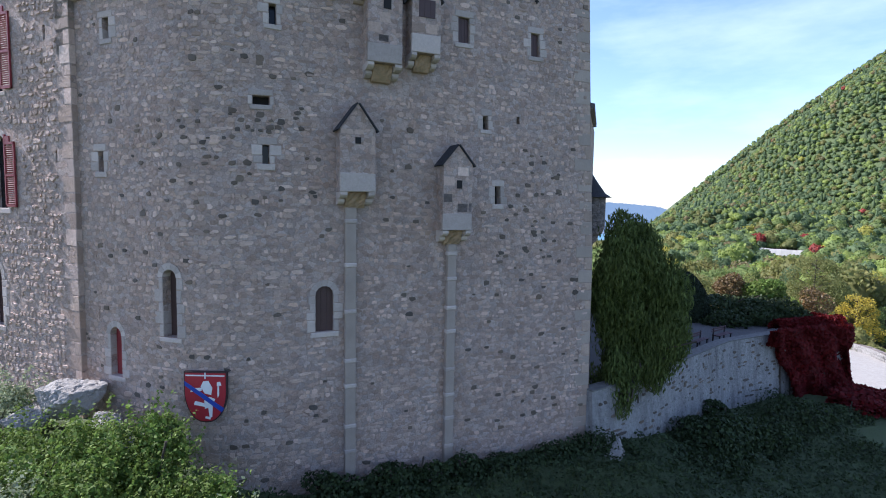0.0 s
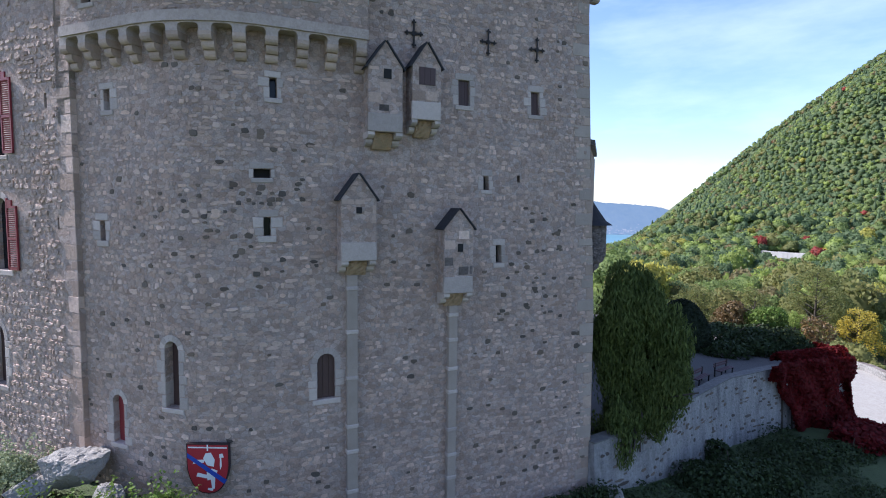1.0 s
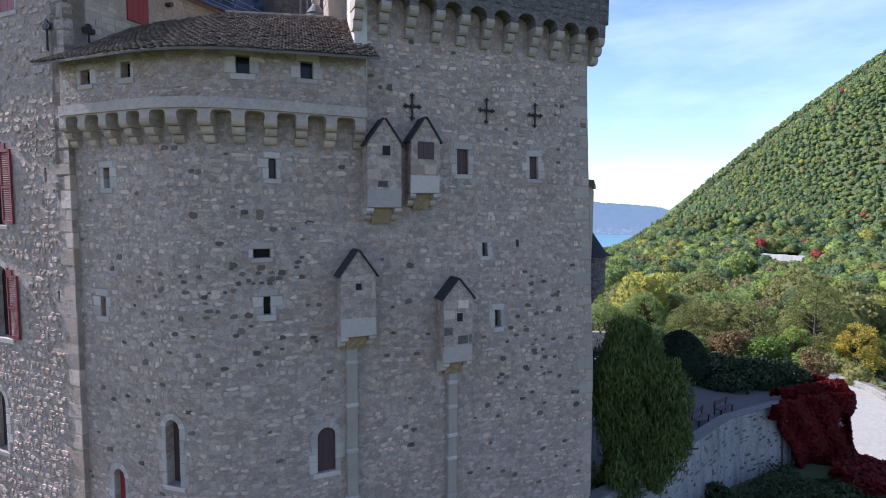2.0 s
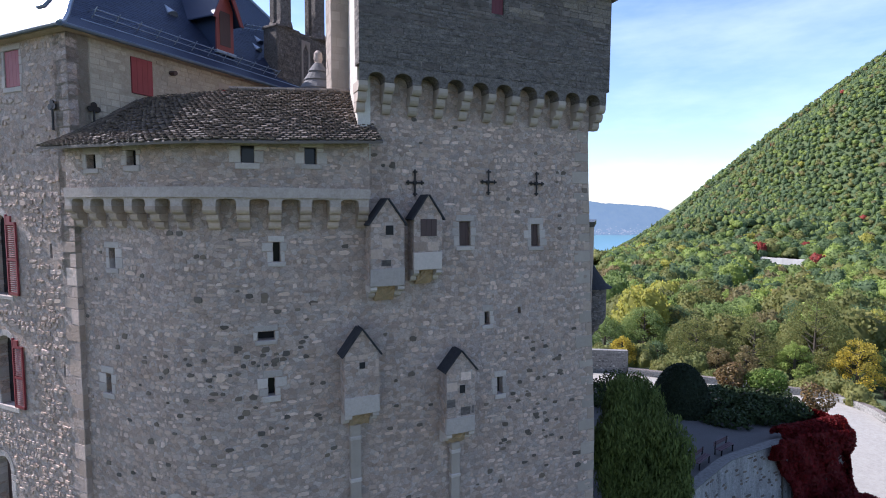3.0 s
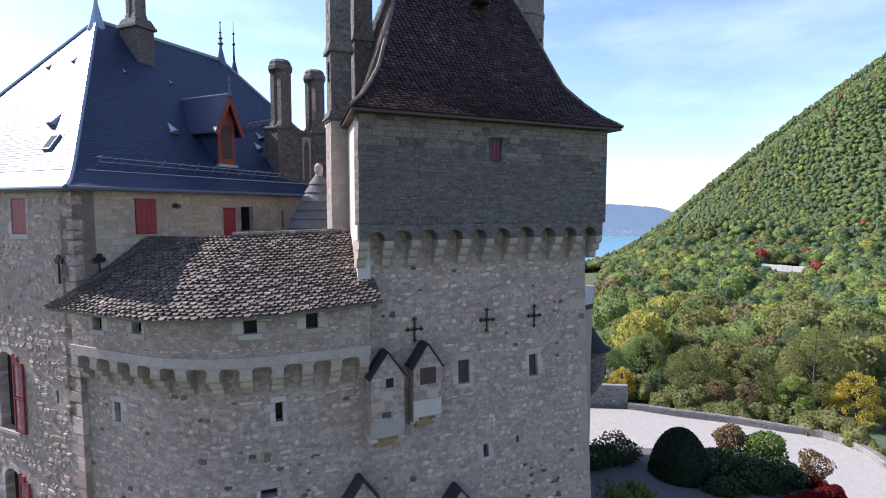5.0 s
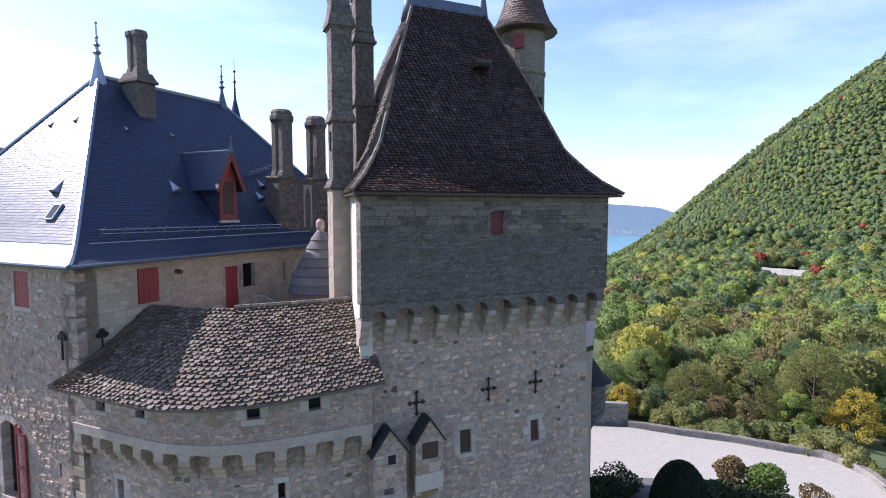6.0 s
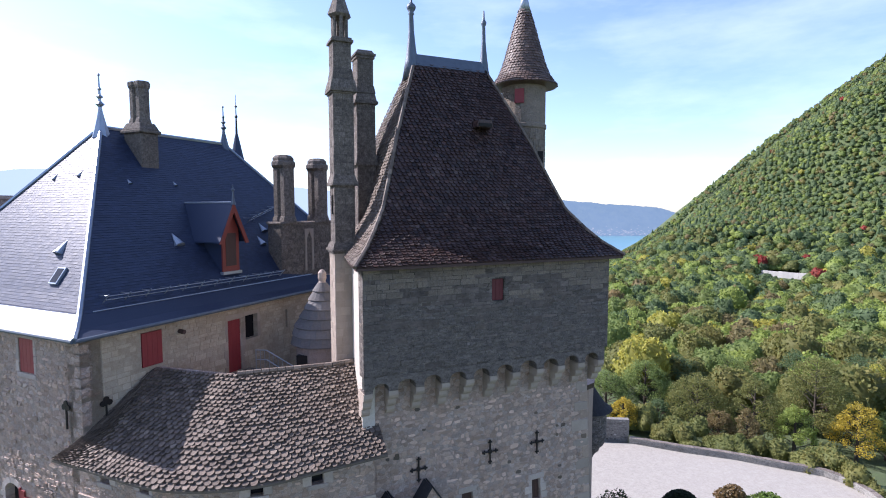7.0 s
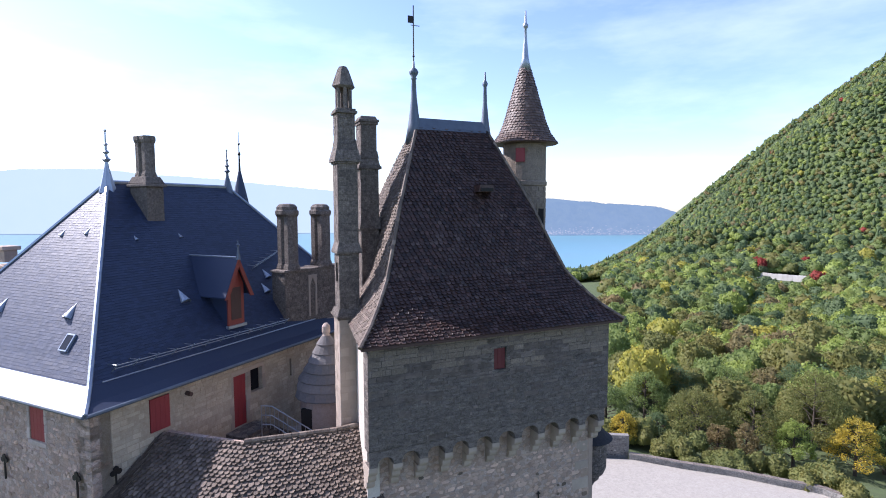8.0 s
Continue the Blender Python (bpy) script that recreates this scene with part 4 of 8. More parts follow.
def tie_cross(u, z):
    bm = B()
    r = 0.032
    for p, q in (((u, -0.07, z - 0.46), (u, -0.07, z + 0.44)), ((u - 0.32, -0.07, z), (u + 0.32, -0.07, z))):
        tube(bm, p, q, r, 6)
        d = Vector(q) - Vector(p); d.normalize()
        o = Vector((0, 0, 1)) if abs(d.x) > 0.5 else Vector((1, 0, 0))
        for e, sg in ((Vector(p), 1), (Vector(q), -1)):
            tube(bm, e + d * sg * 0.08 - o * 0.075, e + d * sg * 0.08 + o * 0.075, r * 0.9, 6)
    box(bm, u - 0.06, u + 0.06, -0.09, 0.02, z - 0.06, z + 0.06)
    return bm


for u, z in ((-2.62, 17.13), (0.19, 17.22), (2.23, 17.21)):
    part("wall_anchor", tie_cross(u, z), M_IRON, keep, "black iron cross-shaped tie plate")


def latrine(u0, u1, zb, ze, za, reach, hole, shutter=None):
    """A gabled closet built out from the wall on stone brackets."""
    r = random.Random(int(u0 * 100))
    uc = (u0 + u1) / 2
    body = part("latrine_turret", (lambda bm: (prism(bm, [(u0, zb), (u1, zb), (u1, ze), (uc, za), (u0, ze)], -reach, 0.02), bm)[1])(B()), M_RUBBLE, keep, "gabled stone closet jutting from the wall")
    # courses of dressed stone on its face
    bm = B()
    z = zb + 0.62
    f = lambda s, zz, d: Vector((s, -reach + d, zz))
    stone_block(bm, f, u0 - 0.01, u1 + 0.01, zb, zb + 0.58, 0.02, 0.1, r)
    bmesh.ops.recalc_face_normals(bm, faces=bm.faces[:])
    part("base_stone", bm, M_DRESS, body, "pale dressed base course")
    while z < ze - 0.1:
        h = min(r.uniform(0.22, 0.36), ze - z)
        s = u0
        while s < u1 - 0.05:
            w = min(r.uniform(0.28, 0.55), u1 - s)
            if r.random() < 0.4 and not (s < hole[1] + 0.03 and s + w > hole[0] - 0.03 and z < hole[3] + 0.02 and z + h > hole[2] - 0.02):
                one_block(body, "facing_stone", r.choice((M_STONE, M_STONE, M_WSTONE)), f, s + 0.008, s + w - 0.008, z + 0.008, z + h - 0.008, r.uniform(0.002, 0.008), 0.05, r)
            s += w
        z += h
    # roof slabs
    for sg in (-1, 1):
        e = u0 if sg < 0 else u1
        d = Vector((e - uc, 0, ze - za)).normalized()
        n = Vector((-d.z * sg, 0, d.x * sg))
        if n.z < 0:
            n = -n
        p0, p1 = Vector((uc, 0, za)) - d * 0.0 + n * 0.01, Vector((e, 0, ze)) + d * 0.1 + n * 0.01
        bm = B()
        vs = [bm.verts.new(q + Vector((0, y, 0)) + n * t) for t in (0, 0.045) for y in (-reach - 0.06, 0.01) for q in (p0, p1)]
        for fc in ((0, 1, 3, 2), (4, 6, 7, 5), (0, 4, 5, 1), (2, 3, 7, 6), (0, 2, 6, 4), (1, 5, 7, 3)):
            bm.faces.new([vs[k] for k in fc])
        bmesh.ops.recalc_face_normals(bm, faces=bm.faces[:])
        part("roof_slab", bm, M_SLAB, body, "dark stone roof slab")
    if shutter:
        part("shutter", panel(f, hole[0], hole[1], hole[2], hole[3], -0.02, 0.03, 3), M_BROWN, body, "brown plank shutter")
    else:
        part("opening", panel(f, hole[0], hole[1], hole[2], hole[3], -0.022, 0.02), M_VOID, body, "small dark opening")
    # brackets at both sides, carved stone between
    wb = (u1 - u0) * 0.2
    for s in (u0 + wb / 2, u1 - wb / 2):
        part("bracket", corbel(k_front, s, wb / 2, zb - 0.42, zb, reach, 2, r), M_DRESS, body, "pale rounded bracket")
    bm = B()
    prism(bm, [(u0 + wb + 0.02, zb - 0.52), (u1 - wb - 0.02, zb - 0.52), (u1 - wb - 0.02, zb - 0.01), (u0 + wb + 0.02, zb - 0.01)], -reach * 0.62, 0.03)
    bmesh.ops.subdivide_edges(bm, edges=bm.edges[:], cuts=4, use_grid_fill=True)
    for v in bm.verts:
        t = (zb - v.co.z) / 0.52
        if v.co.y < 0:
            v.co.y *= 1 - 0.6 * t * t
            v.co.y += 0.05 * math.sin(v.co.x * 23) * math.sin(v.co.z * 17)
    part("carved_stone", bm, M_OCHRE, body, "ochre lichened carved stone")
    return body


latrine(-5.20, -4.06, 9.66, 11.62, 12.40, 0.62, (-4.72, -4.54, 11.16, 11.36))
latrine(-1.66, -0.56, 8.42, 10.68, 11.33, 0.62, (-1.16, -0.96, 9.86, 10.14))
latrine(-4.33, -3.20, 13.76, 15.78, 16.56, 0.62, (-3.83, -3.58, 15.42, 15.72))
latrine(-2.86, -1.86, 14.24, 15.96, 16.70, 0.62, (-2.64, -2.06, 15.36, 15.92), True)


def pilaster(u, z0, z1, w):
    bm = B()
    z = z0
    r = random.Random(int(z1 * 10))
    body = part("drain_shaft", (lambda b: (box(b, u - w / 2, u + w / 2, -0.2, 0.04, z0, z1, 0.02), b)[1])(B()), M_ASHLAR2, keep, "square stone drain shaft down the wall")
    while z < z1 - 0.3:
        z += r.uniform(0.7, 1.7)
        b = B(); box(b, u - w / 2 - 0.025, u + w / 2 + 0.025, -0.23, 0.03, z, z + 0.14, 0.025)
        part("band", b, M_DRESS, body, "pale stone band")


pilaster(-4.74, 0.1, 9.15, 0.36)
pilaster(-1.08, -0.4, 7.9, 0.34)

# keep roof: a steep hipped roof that flares at the eaves
RP = [(0, 0), (0.14, 0.06), (0.24, 0.12), (0.38, 0.22), (0.5, 0.38), (0.61, 0.54), (0.91, 0.90), (1, 1)]
EZ, RZ = 24.3, 32.3
EV = (-5.0, 5.52, -0.95, 9.0)
RG = (-1.06, 1.84, 4.0)


def bell(h):
    return float(np.interp(h, [p[1] for p in RP], [p[0] for p in RP]))


def keep_side(axis):
    """surf(a, q) of one roof face; q is height over the eave."""
    H = RZ - EZ

    def place(a, q):
        k = bell(min(max(q / H, 0), 1.0))
        if axis == "front":
            return Vector((a, EV[2] + (RG[2] - EV[2]) * k, EZ + q))
        if axis == "left":
            return Vector((EV[0] + SKEW * (a - EV[2]) * (1 - k) ** 2 + (RG[0] - EV[0]) * k, a, EZ + q))
        if axis == "right":
            return Vector((EV[1] + (RG[1] - EV[1]) * k, a, EZ + q))
        return Vector((a, EV[3] + (RG[2] - EV[3]) * k, EZ + q))

    def surf(a, q):
        p = place(a, q)
        d = place(a, q + 0.05) - place(a, q - 0.0)
        o = Vector((1, 0, 0)) if axis in ("front", "back") else Vector((0, 1, 0))
        n = o.cross(d).normalized()
        return p, (n if n.z > 0 else -n)
    if axis in ("front", "back"):
        back = SKEW * (EV[3] - EV[2]) if axis == "back" else 0.0
        lo = lambda q: EV[0] + back * (1 - bell(min(q / H, 1))) ** 2 + (RG[0] - EV[0]) * bell(min(q / H, 1))
        hi = lambda q: EV[1] + (RG[1] - EV[1]) * bell(min(q / H, 1))
    else:
        lo = lambda q: EV[2] + (RG[2] - EV[2]) * bell(min(q / H, 1))
        hi = lambda q: EV[3] + (RG[2] - EV[3]) * bell(min(q / H, 1))
    return place, surf, lo, hi


def rows_by_length(place, a, h, step):
    """Heights of tile courses at even steps along the slope."""
    qs = np.linspace(0, h, 400)
    P = [place(a, q) for q in qs]
    L = np.concatenate([[0], np.cumsum([(y - x).length for x, y in zip(P, P[1:])])])
    n = int(L[-1] / step)
    g = [float(np.interp(i * step, L, qs)) for i in range(n + 1)]
    return list(zip(g, g[1:]))


keep_roof = None
for axis in ("front", "left", "right", "back"):
    place, surf, lo, hi = keep_side(axis)
    bm = B()
    qs = [h * (RZ - EZ) for h in (0, 0.03, 0.06, 0.12, 0.17, 0.22, 0.3, 0.38, 0.46, 0.54, 0.9, 1)]
    prev = None
    for q in qs:
        row = [bm.verts.new(place(lo(q), q)), bm.verts.new(place(hi(q), q))]
        if prev:
            try:
                bm.faces.new((prev[0], prev[1], row[1], row[0]))
            except ValueError:
                pass
        prev = row
    bmesh.ops.recalc_face_normals(bm, faces=bm.faces[:])
    ob = part("roof", bm, M_TILE, keep)
    if axis == "front":
        keep_roof = ob
    if axis != "back":
        rows = rows_by_length(place, 0.0, (RZ - EZ) * 0.97, 0.135)
        pool = tiles(surf, rows, lo, hi, 0.19, 0.026, rnd, pointed=0.5, gap=0.009)
        # The left face gets paler tiles: sunlight put into the colour, with lichen.
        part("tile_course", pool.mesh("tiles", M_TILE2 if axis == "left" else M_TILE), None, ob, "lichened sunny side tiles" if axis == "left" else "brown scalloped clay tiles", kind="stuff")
# soffit under the eaves
bm = B(); prism_z(bm, [(EV[0] + 0.05, EV[2] + 0.04), (EV[1] - 0.04, EV[2] + 0.04), (EV[1] - 0.04, EV[3] - 0.04), (EV[0] + SKEW * 9.9 + 0.05, EV[3] - 0.04)], 24.2, 24.29); part("soffit", bm, M_BROWN, keep)
# hip tiles
for sx, rx in ((EV[0], RG[0]), (EV[1], RG[1])):
    bm = B()
    H = RZ - EZ
    last = None
    for i in range(46):
        q = H * 0.93 * (i / 45) ** 1.0
        k = bell(q / H)
        p = Vector((sx + (rx - sx) * k, EV[2] + (RG[2] - EV[2]) * k, EZ + q + 0.04))
        if last is not None:
            d = p - last
            tube(bm, last + Vector((0, 0, -0.01)), p - d * 0.04, 0.07, 6)
        last = p
    part("hip_tiles", bm, M_TILE2, keep)
# lead ridge with finials
bm = B(); prism(bm, [(-0.3, -0.46), (0.3, -0.46), (0.06, 0.04), (-0.06, 0.04)], RG[0] - 0.1, RG[1] + 0.1, pose(0, RG[2], RZ, 0, 0, -90) @ pose(0, 0, 0)); part("ridge_cap", bm, M_LEAD, keep, "lead-covered ridge")
for u, tall in ((RG[0] - 0.2, 4.4), (RG[1] + 0.2, 2.3)):
    bm = B()
    lathe(bm, [(0.4, RZ - 1.0), (0.27, RZ - 0.3), (0.19, RZ + 0.25), (0.12, RZ + 0.9), (0.09, RZ + 1.55), (0.13, RZ + 1.6), (0.09, RZ + 1.66), (0.17, RZ + 1.78), (0.2, RZ + 1.86), (0.15, RZ + 1.96), (0.05, RZ + 2.05), (0.035, RZ + 2.3)] if tall > 3 else [(0.36, RZ - 1.0), (0.22, RZ - 0.3), (0.15, RZ + 0.25), (0.09, RZ + 0.9), (0.07, RZ + 1.55), (0.11, RZ + 1.63), (0.12, RZ + 1.72), (0.05, RZ + 1.85), (0.03, RZ + 2.2)], 10, (u, RG[2]))
    f = part("finial", bm, M_LEAD, keep, "lead finial with a ball", smooth=True)
    if tall > 3:
        bm = B()
        tube(bm, (u, RG[2], RZ + 2.2), (u, RG[2], RZ + 4.5), 0.025)
        tube(bm, (u - 0.12, RG[2], RZ + 3.72), (u + 0.26, RG[2], RZ + 3.72), 0.015)
        box(bm, u - 0.24, u - 0.01, RG[2] - 0.012, RG[2] + 0.012, RZ + 3.8, RZ + 4.08)
        lathe(bm, [(0.02, RZ + 2.45), (0.06, RZ + 2.5), (0.02, RZ + 2.55)], 8, (u, RG[2]))
        part("weather_vane", bm, M_IRON, f, "small iron weather vane flag")
# roof hatch
place, surf, lo, hi = keep_side("front")
bm = B()
c, n = surf(1.05, 5.0)
prism(bm, [(-0.36, -0.02), (0.36, -0.02), (0.30, 0.26), (-0.28, 0.26)], -0.42, 0.5, Matrix.Translation(c))
part("roof_hatch", bm, M_TILE, keep, "little tiled roof hatch")
bm = B(); box(bm, 0.78, 1.32, c.y - 0.47, c.y - 0.4, c.z, c.z + 0.13); part("hatch_mouth", bm, M_VOID, keep)

# ---------- round tower ----------
rtower = thing("round_tower", pose(-7.3, 21, 0), "rounded grey rubble tower with a corbelled gallery", "tower")
RT0 = Vector((-7.3, 21, 0))
A0 = Vector((-2.95, 20.18)); ARC_C = Vector((-7.33, 23.27)); ARC_R = 4.6
D1 = Vector((-math.cos(radians(24)), -math.sin(radians(24)))); D2 = Vector((math.cos(radians(157)), math.sin(radians(157))))
S_STR = 2.745
ARC_A = radians(47.0)
S_ARC = S_STR + ARC_R * ARC_A
S_END = 10.07


def r_wall(s, z, d):
    """Place on the rounded wall: s metres leftwards from the keep, d metres behind the face."""
    if s < S_STR:
        p, o = A0 + D1 * s, Vector((math.sin(radians(24)), -math.cos(radians(24))))
    elif s < S_ARC:
        t = math.atan2(-math.cos(radians(24)), math.sin(radians(24))) - (s - S_STR) / ARC_R
        o = Vector((math.cos(t), math.sin(t)))
        p = ARC_C + o * ARC_R
    else:
        o = Vector((-math.sin(radians(23)), -math.cos(radians(23))))
        p = ARC_C + o * ARC_R + D2 * (s - S_ARC)
    p = p - o * d
    return Vector((p.x, p.y, z)) - RT0


RWN = [(8.29, 8.57, 14.31, 14.96), (2.59, 2.81, 14.62, 15.22), (2.8, 3.3, 12.21, 12.48), (2.82, 3.03, 10.44, 11.02), (8.72, 8.96, 10.17, 10.82), (5.7, 6.21, 5.02, 7.16), (0.85, 1.44, 5.08, 6.59), (8.15, 8.67, 3.45, 5.11)]
part("wall", wall_sheet(r_wall, 0, S_END, -3, 16.6, RWN, ds=0.5), M_RUBBLE, rtower)
for i, h in enumerate(RWN):
    surround(rtower, M_DRESS, r_wall, *h, rnd, w=0.2 if i != 2 else 0.1, arch={5: 0.26, 6: 0.3, 7: 0.27}.get(i, 0))
for i in (0, 1, 3, 4):
    h = RWN[i]
    part("window", panel(r_wall, h[0] - 0.01, h[1] + 0.01, h[2] - 0.01, h[3] + 0.01, 0.28, 0.32), M_GLASS, rtower, "dark slit window")
h = RWN[2]
w = part("window", panel(r_wall, h[0], h[1], h[2], h[3], 0.3, 0.34), M_VOID, rtower, "low barred vent")
part("window", panel(r_wall, 5.7, 6.21, 5.02, 7.16, 0.3, 0.34, 2), M_BROWN, rtower, "tall narrow arched dark window")
part("window", panel(r_wall, 0.85, 1.44, 5.08, 6.59, 0.12, 0.17, 3), M_BROWN, rtower, "arched dark red-brown shuttered window")
part("door", panel(r_wall, 8.15, 8.67, 3.45, 5.11, 0.2, 0.25, 3), M_RED, rtower, "small arched red plank door")

GO = 0.48


def g_wall(s, z, d):
    return r_wall(s, z, d - GO)


GW = [(8.3, 8.72, 17.44, 17.87), (6.53, 6.92, 17.49, 17.95), (3.27, 3.61, 17.56, 18.06), (1.53, 1.90, 17.58, 18.08)]
part("gallery_wall", wall_sheet(g_wall, -0.1, 9.75, 16.86, 18.42, GW, ds=0.5, back=0.45), M_RUBBLE, rtower, "grey gallery wall over corbels")
part("ledge", wall_sheet(lambda s, z, d: g_wall(s, z, d - 0.06), -0.12, 9.8, 16.56, 16.86, [], ds=0.4, back=0.5), M_ASHLAR, rtower, "pale stone string course")
for h in GW:
    surround(rtower, M_DRESS, g_wall, *h, rnd, w=0.18, depth=0.2)
    part("window", panel(g_wall, h[0], h[1], h[2], h[3], 0.22, 0.26), M_GLASS, rtower, "small square dark window")
GM = [0.08, 0.98, 1.87, 2.75, 3.58, 4.42, 5.3, 6.1, 6.95, 7.85, 8.8, 9.7]
part("arcade", arcade(g_wall, GM, 16.3, 16.57, GO, 0.16, flat=0.45), M_ASHLAR, rtower)
for s in GM:
    part("corbel", corbel(r_wall, s, 0.17, 15.62, 16.31, GO, 3, rnd), M_CORBEL, rtower)
part("soffit", wall_sheet(lambda s, z, d: r_wall(s, z, d), 0, S_END, 16.6, 16.72, [], ds=0.5), M_RUBBLE, rtower)

# gallery roof: tiles fanned round the bend
EO = 0.98
TOP = [(-0.4, (-3.55, 22.65, 20.42)), (1.0, (-4.5, 22.2, 20.37)), (4.6, (-7.68, 21.45, 20.26)), (6.6, (-9.6, 22.0, 20.22)), (8.4, (-11.2, 22.55, 20.2)), (9.4, (-11.95, 20.95, 19.05)), (10.3, (-12.42, 20.1, 18.42))]


def gr_place(a, q):
    e = r_wall(a, 0, -EO) + RT0
    e.z = float(np.interp(a, [-0.4, 3, 6, 10.3], [18.33, 18.14, 18.06, 18.1]))
    t = [float(np.interp(a, [x[0] for x in TOP], [x[1][k] for x in TOP])) for k in range(3)]
    return e.lerp(Vector(t), q) - RT0


def gr_surf(a, q):
    p = gr_place(a, q)
    n = (gr_place(a + 0.05, q) - gr_place(a - 0.05, q)).cross(gr_place(a, q + 0.02) - gr_place(a, q - 0.02)).normalized()
    return p, (n if n.z > 0 else -n)


bm = B()
prev = None
N = 54
for j in range(13):
    row = [bm.verts.new(gr_place(-0.4 + 10.7 * i / N, j / 12)) for i in range(N + 1)]
    if prev:
        for i in range(N):
            bm.faces.new((prev[i], prev[i + 1], row[i + 1], row[i]))
    prev = row
r = bmesh.ops.extrude_face_region(bm, geom=bm.faces[:])
for v in r["geom"]:
    if isinstance(v, bmesh.types.BMVert):
        v.co.z -= 0.07
bmesh.ops.recalc_face_normals(bm, faces=bm.faces[:])
groof = part("roof", bm, M_TILE2, rtower, "sloping brown scalloped tile roof")
rows = [(i / 27, (i + 1) / 27) for i in range(27)]
pool = tiles(gr_surf, rows, lambda q: -0.4, lambda q: 10.3, 0.2, 0.042, rnd, pointed=0.5, gap=0.01)
part("tile_course", pool.mesh("tiles", M_TILE2), None, groof, "weathered brown scalloped tiles", kind="stuff")
bm = B()
prev = None
for i in range(17):
    p = gr_place(-0.2 + 4.8 * i / 16, 1.0) + Vector((0, 0, 0.05))
    if prev is not None:
        tube(bm, prev, p - (p - prev) * 0.05, 0.1, 7)
    prev = p
part("ridge_tiles", bm, M_TILE2, rtower)
# terrace behind the gallery roof
bm = B()
prism_z(bm, [(-3.4, 22.5), (-7.6, 21.5), (-11.1, 22.6), (-8.5, 28.5), (-6, 31.5), (-3, 29.5)], 17.2, 17.7)
tagged(part("terrace_floor", bm, M_ASHLAR), "sunken stone terrace behind the gallery", "terrace", kind="structure")
bm = B()
prism_z(bm, [(-4.4, 22.2), (-7.7, 21.5), (-11.1, 22.55), (-11.0, 22.75), (-7.7, 21.75), (-4.4, 22.45)], 18.4, 20.2)
part("parapet", bm, M_RUBBLE, None)
tagged(bpy.data.objects["parapet"], "low rubble parapet along the terrace", "parapet", kind="structure")

stair = thing("door_steps", pose(-12.33, 20.2, 0, 0, 0, 65), "worn stone steps down from the terrace door", "steps")
for i in range(6):
    bm = B(); box(bm, 5.6 + 0.28 * max(0, i - 1), 7.3 + 0.28 * i, -1.0 - 0.04 * i, 0.0, 18.72 - 0.19 * i, 18.92 - 0.19 * i, 0.015); part("step", bm, M_WEATHER, stair)
bm = B(); box(bm, 5.65, 8.4, -0.95, -0.02, 17.7, 18.0, 0.01); part("base", bm, M_WEATHER, stair)

# ---------- slate-roofed house ----------
HA = 65.0
HOUSE = pose(-12.33, 20.2, 0, 0, 0, HA)
house = thing("house", HOUSE, "tall rubble house with a steep blue slate hipped roof", "house")
HB, HL, HEZ, HRZ = 14.2, 18.4, 21.92, 29.9


def h_front(s, z, d):
    """Front: s metres leftwards from the corner."""
    return Vector((d, s, z))


def h_side(s, z, d):
    """Side towards the keep: s metres back from the corner."""
    return Vector((s, d, z))


HF = [(3.95, 5.0, 13.05, 16.0), (3.95, 5.0, 8.9, 11.55), (4.62, 5.5, 4.5, 6.85), (1.28, 1.42, 14.54, 15.02), (0.88, 0.98, 10.5, 10.88), (2.62, 3.53, 20.34, 21.58)]
part("wall", wall_sheet(h_front, 0, HB, -2, HEZ, HF), M_RUBBLE, house)
HS = [(2.14, 2.99, 20.3, 21.6), (6.13, 6.85, 18.95, 21.27), (7.12, 7.85, 20.24, 21.32), (9.72, 9.86, 20.26, 21.15)]
part("side_wall", wall_sheet(h_side, 0.7, HL, 14, HEZ, [h for h in HS if h[0] > 0.7]), M_HSTONE, house)
bm = B(); box(bm, 0.0, 0.7, -0.0, 0.7, 14, HEZ); part("corner", bm, M_HSTONE, house)
bm = B(); box(bm, HL - 0.6, HL, 0.7, HB, 0, HEZ); part("rear_wall", bm, M_RUBBLE, house)
bm = B(); box(bm, 0.7, HL, HB - 0.6, HB, 0, HEZ); part("side_wall", bm, M_RUBBLE, house)
for i, h in enumerate(HF[:3]):
    surround(house, M_DRESS, h_front, *h, rnd, w=0.22, arch=0.42)
    w = part("window", panel(h_front, h[0], h[1], h[2], h[3], 0.3, 0.34), M_GLASS if i < 2 else M_BROWN, house, "tall arched window" if i < 2 else "arched dark red shutter")
for z0, z1 in ((13.1, 15.98), (8.95, 11.52)):
    # louvred shutter leaf folded open against the wall
    bm = B()
    s0, s1 = 3.28, 3.92
    for a, b in ((s0, s0 + 0.07), (s1 - 0.07, s1)):
        box(bm, -0.09, -0.03, a, b, z0, z1 - (0.28 if a < 3.5 else 0.0))
    for zz in (z0, (z0 + z1) / 2 - 0.2, z1 - 0.36):
        box(bm, -0.09, -0.03, s0, s1, zz, zz + 0.09)
    n = int((z1 - z0 - 0.4) / 0.075)
    for k in range(n):
        zz = z0 + 0.1 + k * 0.075
        box(bm, -0.03, 0.03, s0 + 0.07, s1 - 0.07, -0.006, 0.006, m=Matrix.Translation((-0.06, 0, zz)) @ pose(0, 0, 0, 0, 40, 0))
    box(bm, -0.085, -0.035, s0 + 0.3, s1, z1 - 0.3, z1 - 0.06)
    part("shutter", bm, M_RED, house, "open red louvred shutter")
part("shutter", panel(h_front, 2.64, 3.51, 20.36, 21.56, 0.02, 0.07, 4), M_RED, house, "closed red plank shutter")
surround(house, M_DRESS, h_front, *HF[5], rnd, w=0.14)
